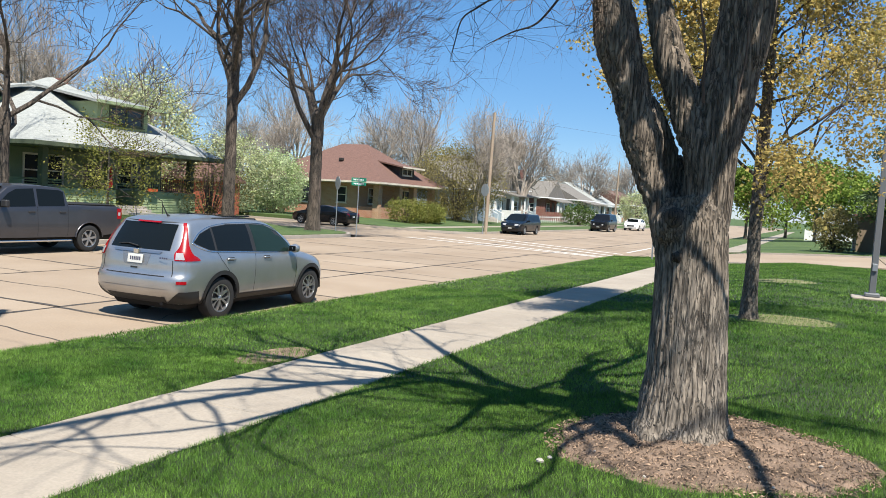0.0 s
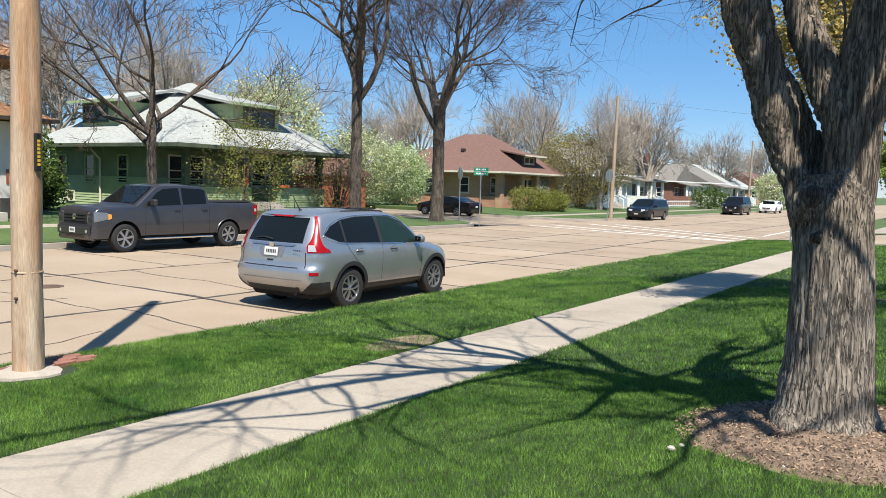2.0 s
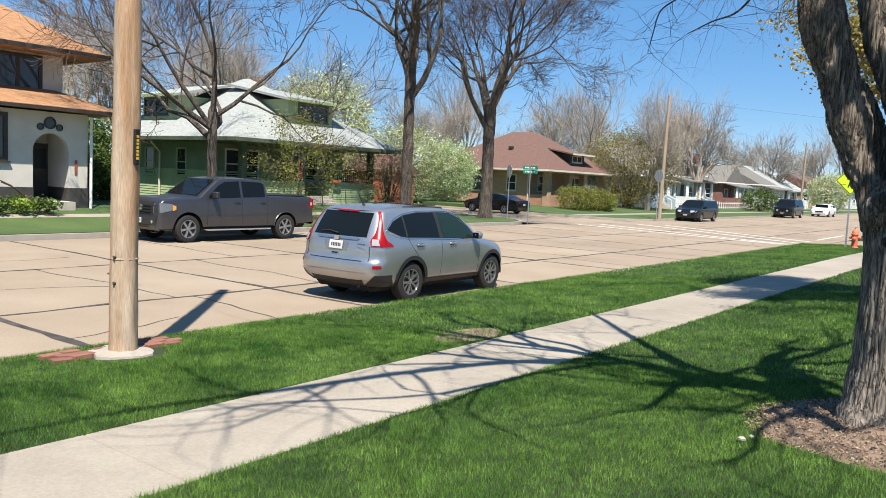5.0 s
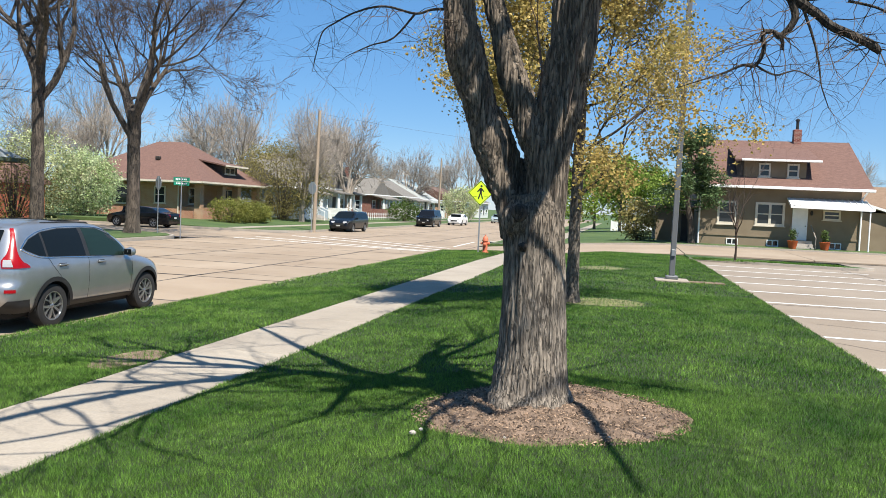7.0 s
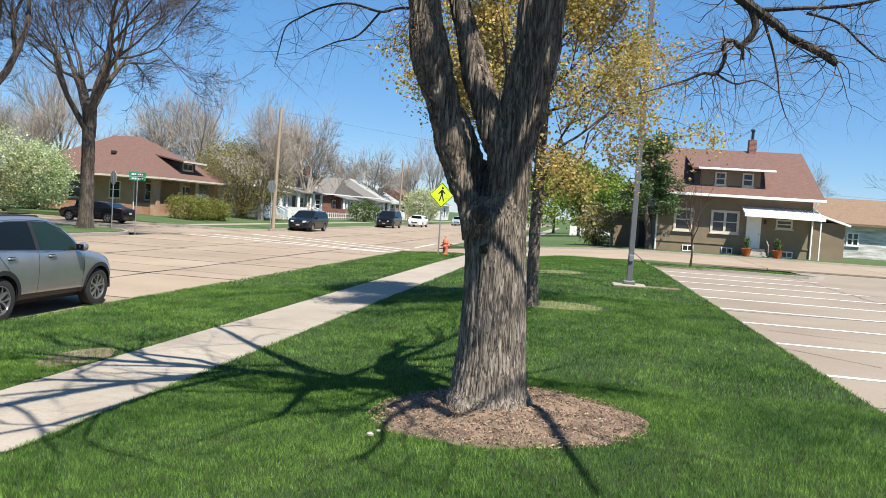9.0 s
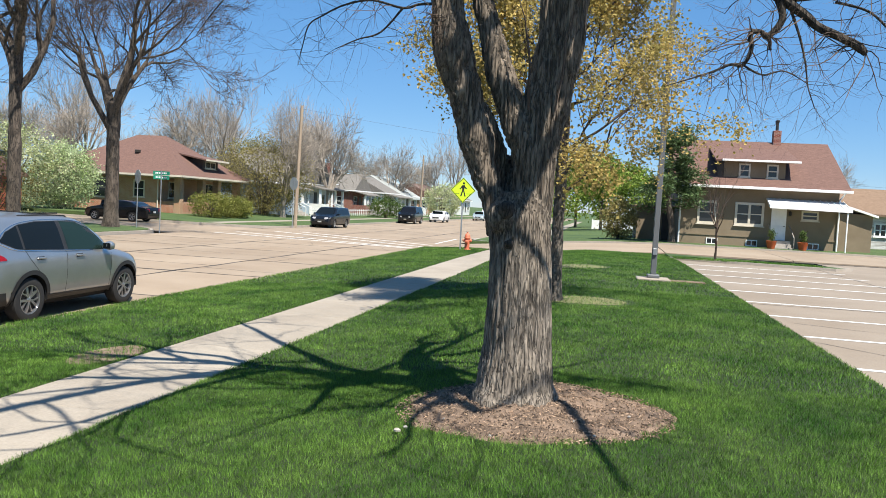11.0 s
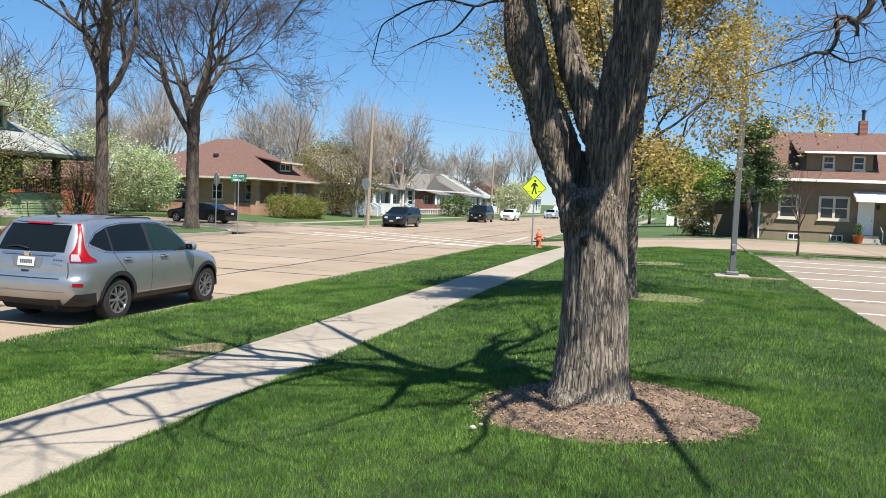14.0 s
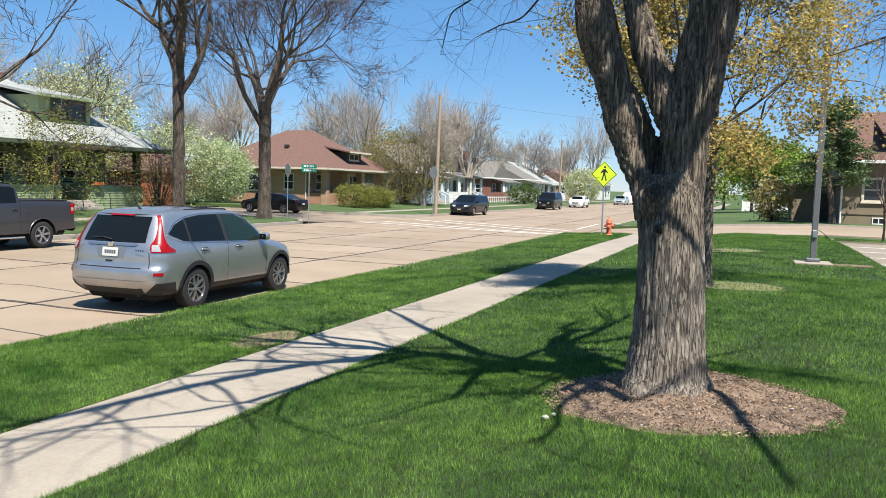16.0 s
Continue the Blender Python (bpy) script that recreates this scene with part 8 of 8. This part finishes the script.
def crossing_sign():
    """A diamond crossing sign; its walking symbol is a plain black shape."""
    p = thing("crossing_sign", pose(-5.72, 34.4, 0.25), "fluorescent yellow-green diamond crossing sign on a post", "road sign")
    part("post", Geo().box(-0.03, 0.03, 0.012, 0.05, -0.2, 3.0, 0.006), M["grey_metal"], p)
    zc, r = 2.62, 0.56
    dia = [(0, zc - r), (r, zc), (0, zc + r), (-r, zc)]
    plate = part("sign_plate", Geo().prism(dia, "y", -0.006, 0.008), M["sign_lime"], p)
    k = 0.93
    g = Geo()
    for i in range(4):
        a, b = dia[i], dia[(i + 1) % 4]
        q = [a, b, ((b[0]) * k, zc + (b[1] - zc) * k), ((a[0]) * k, zc + (a[1] - zc) * k)]
        m = 0.965
        q = [(u * m, zc + (w - zc) * m) for u, w in q]
        g.prism(q, "y", -0.0085, -0.0065)
    part("border", g, M["sign_black"], plate)
    g = Geo()
    g.lathe([(0.05, -0.0095), (0.05, -0.0065)], 12, (0.03, 0, zc + 0.30), "y")
    g.prism([(-0.05, zc + 0.22), (0.07, zc + 0.22), (0.05, zc - 0.02), (-0.04, zc - 0.02)], "y", -0.0095, -0.0065)
    g.prism([(-0.04, zc), (0.02, zc), (-0.06, zc - 0.27), (-0.12, zc - 0.27)], "y", -0.0092, -0.0065)
    g.prism([(0.0, zc), (0.05, zc), (0.13, zc - 0.27), (0.07, zc - 0.27)], "y", -0.0090, -0.0065)
    g.prism([(-0.05, zc + 0.2), (-0.03, zc + 0.12), (-0.13, zc + 0.02), (-0.16, zc + 0.06)], "y", -0.0088, -0.0065)
    g.prism([(0.06, zc + 0.2), (0.05, zc + 0.12), (0.14, zc + 0.04), (0.17, zc + 0.08)], "y", -0.0086, -0.0065)
    part("symbol", g, M["sign_black"], plate)
    g = Geo()
    for a, b in ((-0.34, -0.16), (0.16, 0.34)):
        g.box(a, b, -0.0095, -0.0065, zc - 0.16, zc - 0.145)
    part("symbol_line", g, M["sign_black"], plate)
    return p


crossing_sign()


def hydrant():
    h = thing("fire_hydrant", pose(-5.42, 34.45, 0.28), "faded orange fire hydrant on the grass corner", "fire hydrant")
    part("barrel", Geo().lathe([(0.17, -0.1), (0.17, 0.02), (0.11, 0.04), (0.11, 0.48), (0.14, 0.5), (0.14, 0.54), (0.12, 0.56)], 18), M["hydrant_red"], h, smooth=35)
    part("bonnet", Geo().lathe([(0.125, 0.56), (0.115, 0.63), (0.07, 0.70), (0.03, 0.73), (0.03, 0.78), (0.0, 0.78)], 16), M["hydrant_red"], h, smooth=35)
    for a in (0, 180):
        o = part("outlet", Geo().lathe([(0.05, 0.08), (0.06, 0.16), (0.06, 0.19), (0.02, 0.21)], 12, (0, 0, 0.40), "x"), M["hydrant_red"], h)
        o.matrix_basis = pose(0, 0, 0, 0, 0, a)
    o = part("outlet", Geo().lathe([(0.07, 0.08), (0.08, 0.17), (0.08, 0.2), (0.02, 0.22)], 12, (0, 0, 0.36), "x"), M["hydrant_red"], h)
    o.matrix_basis = pose(0, 0, 0, 0, 0, -90)


hydrant()


def lot_lamp():
    z = lawn_z(1.62, 20.3)
    p = thing("lamp_post", pose(1.62, 20.3, z, 0, 0.4, 0), "square dark grey lamp post on a concrete base", "lamp post")
    part("post", Geo().box(-0.065, 0.065, -0.065, 0.065, 0.12, 8.0, 0.01), M["lamp_metal"], p)
    part("base_cover", Geo().box(-0.15, 0.15, -0.15, 0.15, 0.05, 0.14, 0.02), M["lamp_metal"], p)
    part("outlet_box", Geo().box(-0.05, 0.05, -0.11, -0.066, 0.62, 0.78, 0.008), M["grey_metal"], p)
    part("arm", Geo().box(0.065, 0.5, -0.04, 0.04, 7.88, 7.96), M["lamp_metal"], p)
    part("lamp_head", Geo().box(0.4, 1.0, -0.18, 0.18, 7.86, 8.0, 0.03), M["lamp_metal"], p)
    b = thing("concrete_pad", pose(1.62, 20.3, z), "flat concrete pad under the lamp post", "concrete pad")
    part("pad", Geo().box(-0.4, 0.4, -0.36, 0.36, -0.1, 0.055, 0.02), M["walk"], b)
    part("bare_earth", Geo().box(0.42, 1.25, -0.2, 0.25, -0.1, 0.02, 0.01), M["mulch"], b)


lot_lamp()
# bare beds round the young trees
for x, y, rx, ry in ((0.05, 14.6, 0.8, 0.62), (-0.3, 23.8, 0.85, 0.75)):
    g = Geo()
    g.grid(lambda u, a: (x + rx * u * math.cos(a), y + ry * u * math.sin(a), lawn_z(x + rx * u * math.cos(a), y + ry * u * math.sin(a)) + 0.003 + 0.004 * (1 - u)), spaced(0, 1, 0.2), spaced(0, 6.2832, 0.3))
    tagged(part("earth_bed", g, M["thin_grass"]), "thin yellowed grass bed round a young tree", "earth bed", kind="structure")
g = Geo()
g.grid(lambda u, a: (-5.0 + 0.3 * u * math.cos(a), 8.1 + 0.6 * u * math.sin(a), lawn_z(-5.0 + 0.3 * u * math.cos(a), 8.1) + 0.006), spaced(0, 1, 0.25), spaced(0, 6.2832, 0.3))
tagged(part("worn_patch", g, M["mulch"]), "worn bare patch at the verge's edge", "bare patch", kind="structure")
sm = tagged(thing("manhole_cover", pose(-14.2, 9.0, 0.0), "round dark iron cover set in the street", "manhole cover"), kind="")
part("cover", Geo().lathe([(0.28, 0.0), (0.28, 0.006), (0.26, 0.008), (0.0, 0.008)], 24), M["rust_iron"], sm)

# ---- joints, slabs and grass ----
sl = {}


def slab(x0, x1, y0, y1, zf=None):
    """One concrete slab with an eased rim; slabs of one size share a mesh."""
    key = (round(x1 - x0, 2), round(y1 - y0, 2)) if zf is None else None
    w, d = (x1 - x0) / 2, (y1 - y0) / 2
    if key is None or key not in sl:
        g = Geo()
        e = 0.012
        cx, cy = (x0 + x1) / 2, (y0 + y1) / 2
        zz = (lambda u, t: zf(cx + u, cy + t) - zf(cx, cy)) if zf else (lambda u, t: 0.0)
        lo = [(-w, -d), (w, -d), (w, d), (-w, d)]
        v = [(u, t, zz(u, t) - 0.1) for u, t in lo] + [(u, t, zz(u, t) - e) for u, t in lo] + [(u - math.copysign(e, u), t - math.copysign(e, t), zz(u, t)) for u, t in lo]
        f = [(8, 9, 10, 11)]
        for i in range(4):
            j = (i + 1) % 4
            f += [(i, j, 4 + j, 4 + i), (4 + i, 4 + j, 8 + j, 8 + i)]
        me = g.add(v, f).mesh("slab")
        me.materials.append(M["concrete"])
        if key is None:
            return part("slab", me, None, road), zf(cx, cy), cx, cy
        sl[key] = me
    return part("slab", sl[key], None, road), 0.0, (x0 + x1) / 2, (y0 + y1) / 2


def lay(x0, x1, y0, y1, zf=None):
    ob, z, cx, cy = slab(x0, x1, y0, y1, zf)
    ob.location = (cx, cy, z)


rng = random.Random(2)
cols = [(-21.52, -15.6), (-15.6, -11.05), (-11.05, -7.67)]
for ci, (a, b) in enumerate(cols):
    for k in range(-3, 50):
        y0 = 0.3 + 4.9 * k
        lay(a + 0.02, b - 0.02, y0 + 0.02, y0 + 4.9 - 0.02)
for k in range(9):
    a = -66.56 + 5.0 * k
    for y0, y1 in ((38.8, 43.9), (43.9, 48.9)):
        lay(a + 0.03, a + 5.0 - 0.03, y0 + 0.03, y1 - 0.03)
for k in range(9):
    a = -7.62 + 5.4 * k
    for y0, y1 in ((STREET_END, 40.9), (40.9, FAR_SIDE)):
        lay(a + 0.02, a + 5.4 - 0.02, y0 + 0.02, y1 - 0.02, road_z)


def ribbon(g, p, q, w, sway, rng, z=0.004, step=0.35):
    """A poured line of tar that wanders and swells between two points."""
    p, q = Vector((*p, z)), Vector((*q, z))
    n = max(2, int((q - p).length / step))
    d = (q - p).normalized()
    s = Vector((-d.y, d.x, 0))
    k, f = len(g.v), rng.uniform(0, 100)
    for i in range(n + 1):
        c = p.lerp(q, i / n) + s * (sway * 2 * noise.noise(Vector((i * step * 0.55, f, 0))) + sway * 0.7 * noise.noise(Vector((i * step * 2.0, f, 5))))
        h = w / 2 * max(0.25, 1 + 0.9 * noise.noise(Vector((i * step * 1.3, f, 9))))
        g.v.extend([tuple(c + s * h), tuple(c - s * h)])
        if i:
            g.f.append((k + 2 * i - 2, k + 2 * i - 1, k + 2 * i + 1, k + 2 * i))


# tarred joints, and the cracks between them
g = Geo()
for x in (-15.6, -11.05):
    ribbon(g, (x, -12), (x, 120), 0.085, 0.05, rng)
for k in range(-2, 26):
    y = 0.3 + 4.9 * k
    for a, b in cols:
        ribbon(g, (a, y), (b, y), 0.12 if k < 2 else 0.08, 0.06, rng)
        if rng.random() < 0.8 and k < 12:
            t = rng.uniform(0.3, 0.7) * 4.9
            ribbon(g, (a, y + t), (b, y + t + rng.uniform(-0.5, 0.6)), 0.03, 0.12, rng)
        if rng.random() < 0.4 and k < 9:
            u = a + (b - a) * rng.uniform(0.2, 0.8)
            ribbon(g, (u, y), (u + rng.uniform(-0.8, 0.8), y + rng.uniform(1.2, 4.5)), 0.018, 0.2, rng)
tagged(part("crack_seals", g, M["tar"], turn=False), "dark tar seals along joints and cracks in the street", "road seal", kind="structure")
g = Geo()
for p, q, w in (((3.2, 8.6), (6.5, 10.4), 0.02), ((3.2, 12.6), (4.4, 11.4), 0.015), ((4.2, 9.2), (7.5, 8.4), 0.02), ((8.0, 6), (8.3, 33), 0.03), ((3.2, 17.4), (14, 17.7), 0.03), ((3.6, 14.5), (6.2, 13.6), 0.015), ((3.2, 25.0), (20, 25.4), 0.035), ((12.6, 6), (13.0, 33), 0.035)):
    ribbon(g, p, q, w, 0.12, rng, 0.504)
tagged(part("lot_cracks", g, M["tar"], turn=False), "thin dark cracks wandering over the lot concrete", "crack", kind="structure")

# painted lines
g = Geo()


def line(x0, y0, x1, y1, w, z, zf=None):
    d = Vector((x1 - x0, y1 - y0, 0)).normalized()
    s = Vector((-d.y, d.x, 0)) * w / 2
    v = []
    for x, y in ((x0 - s.x, y0 - s.y), (x0 + s.x, y0 + s.y), (x1 + s.x, y1 + s.y), (x1 - s.x, y1 - s.y)):
        v.append((x, y, z + (zf(x, y) if zf else 0)))
    return Geo().add(v + [(p[0], p[1], p[2] - 0.003) for p in v], [(0, 1, 2, 3), (0, 4, 5, 1), (1, 5, 6, 2), (2, 6, 7, 3), (3, 7, 4, 0)])


crosswalk = thing("crosswalk", pose(0, 0, 0), "faded white painted crossing lines on the street", "road marking", kind="structure")
for a in CROSS:
    part("painted_line", line(*a, 0.0045), M["paint_white"], crosswalk)
stalls = thing("stall_lines", pose(0, 0, 0), "white painted stall lines on the lot", "road marking", kind="structure")
for y in STALLS:
    part("painted_line", line(LOT + 0.25, y, LOT + 5.6, y - 0.25, 0.12, 0.506), M["paint_white"], stalls)

# the near sidewalk, slab by slab
walk_bed = strip("sidewalk", [WALK_L, WALK_R], spaced(-12, STREET_END - 0.2, 1), M["tar"], "pale concrete sidewalk crossed by branch shadows", "sidewalk", lambda x, y: lawn_z(-4.0, y) - 0.03)
y = -10.4
walk_meshes = {}
while y < STREET_END - 1.8:
    g = Geo()
    L = 1.5 if y < 28 else 1.6
    key = "flat" if y + L < 26.5 else y
    if key not in walk_meshes:
        z0, z1 = lawn_z(-4.0, y), lawn_z(-4.0, y + L)
        w, d = (WALK_R - WALK_L) / 2, L / 2 - 0.004
        e = 0.008
        v = [(sx * (w - i), sy * (d - i), (z0 if sy < 0 else z1) - z0 + h) for i, h in ((0, -0.035), (0, -e), (e, 0)) for sx, sy in ((-1, -1), (1, -1), (1, 1), (-1, 1))]
        f = [(8, 9, 10, 11)]
        for i in range(4):
            j = (i + 1) % 4
            f += [(i, j, 4 + j, 4 + i), (4 + i, 4 + j, 8 + j, 8 + i)]
        me = g.add(v, f).mesh("slab")
        me.materials.append(M["walk"])
        walk_meshes[key] = me
    ob = part("slab", walk_meshes[key], None, walk_bed)
    ob.location = ((WALK_L + WALK_R) / 2, y + L / 2, lawn_z(-4.0, y) + rng.uniform(-0.001, 0.003))
    y += L


def turf(name, x0, x1, y0, y1, per, width, tall, seed, label, fn, holes, edge=0.015):
    """Mown grass: single tapering blades, thick in clumps."""
    r = np.random.default_rng(seed)
    n = int((x1 - x0) * (y1 - y0) * per)
    x, y = r.uniform(x0 - edge, x1 + edge, n), r.uniform(y0, y1, n)
    keep = ~holes(x, y)
    x, y = x[keep], y[keep]
    n = len(x)
    z = fn(x, y)
    a, lean = r.uniform(0, 2 * np.pi, n), r.uniform(0.15, 1.1, n)
    patch = 0.85 + 0.16 * np.sin(x * 2.1 + 1.3 * np.sin(y * 1.7)) * np.sin(y * 1.9 + 0.7 * np.sin(x * 2.3))
    h = tall * r.uniform(0.5, 1.3, n) * patch * (0.9 + 0.14 * np.sin(x * 23 + 3 * np.sin(y * 9)) * np.sin(y * 26 + 3 * np.sin(x * 11)))
    w = width * r.uniform(0.7, 1.3, n) / 2
    # tufts lean together
    b = 3.1 * np.sin(x * 7.3 + 2 * np.sin(y * 5.1)) + 3.1 * np.sin(y * 8.7 + 2 * np.sin(x * 4.3)) + r.normal(0, 1.5, n)
    co = np.empty((n, 3, 3))
    co[:, 0] = np.stack([x - w * np.cos(a), y - w * np.sin(a), z - 0.01], 1)
    co[:, 1] = np.stack([x + w * np.cos(a), y + w * np.sin(a), z - 0.01], 1)
    co[:, 2] = np.stack([x + lean * h * np.cos(b), y + lean * h * np.sin(b), z + h], 1)
    me = bpy.data.meshes.new(name)
    me.vertices.add(3 * n)
    me.vertices.foreach_set("co", co.ravel())
    me.loops.add(3 * n)
    me.loops.foreach_set("vertex_index", np.arange(3 * n, dtype=np.int32))
    me.polygons.add(n)
    me.polygons.foreach_set("loop_start", np.arange(0, 3 * n, 3, dtype=np.int32))
    me.update(calc_edges=True)
    me.materials.append(M["blade_leaf"])
    return tagged(new(name, me), label, "grass", kind="stuff")


M["blade_leaf"] = leafy("turf blade", (0.033, 0.102, 0.010), (0.146, 0.258, 0.042), -0.75, 0.22)


def np_step(a, b, x):
    t = np.clip((x - a) / (b - a), 0, 1)
    return t * t * (3 - 2 * t)


def np_lawn(x, y):
    z = 0.19 + 0.13 * np_step(CURB, WALK_L, x) + 0.30 * np_step(WALK_R - 0.1, 0.2, x)
    return z - 0.1 * np_step(27, STREET_END, y) * np_step(-7, -2, x)


def bare_spots(x, y):
    a = np.arctan2(y - BED[1], x - BED[0])
    w = 1 + 0.06 * np.sin(3 * a + 1) + 0.04 * np.sin(7 * a)
    m = ((x - BED[0]) / BED[2]) ** 2 + ((y - BED[1]) / BED[3]) ** 2 < w * w * (0.93 + 0.14 * np.sin(x * 29 + 2 * np.sin(y * 13)) * np.sin(y * 31))
    m |= (((x - 0.05) / 0.95) ** 2 + ((y - 14.6) / 0.75) ** 2 < 1) & (np.sin(x * 37) * np.sin(y * 29) > -0.25)
    m |= (((x + 0.3) / 1.0) ** 2 + ((y - 23.8) / 0.9) ** 2 < 1) & (np.sin(x * 31) * np.sin(y * 23) > -0.4)
    m |= (((x + 5.0) / 0.28) ** 2 + ((y - 8.1) / 0.55) ** 2 < 1) & (np.sin(x * 61) * np.sin(y * 43) > 0.05)
    m |= (np.hypot(x + 7.1, y - 4.85) < 0.42)
    return m


none = lambda x, y: np.zeros(len(x), bool)
for nm, a, b, lab in (("verge_grass", CURB + 0.02, WALK_L, "mown green grass blades on the verge"), ("lawn_grass", WALK_R, LOT, "thick mown green grass blades on the lawn")):
    for y0, y1, per, w, t in ((-8.0, 1.5, 1500, 0.012, 0.043), (1.5, 8.0, 14000, 0.0038, 0.041), (8.0, 17.0, 3600, 0.0075, 0.044), (17.0, 36.4, 800, 0.016, 0.048)):
        turf(nm, a, b, y0, y1, per, w, t, int(abs(y0) * 10), lab, np_lawn, bare_spots)
turf("island_grass", 3.2, 8.6, 32.4, 33.6, 1400, 0.02, 0.06, 5, "grass blades on the lot island", lambda x, y: np.full(len(x), 0.585), none)
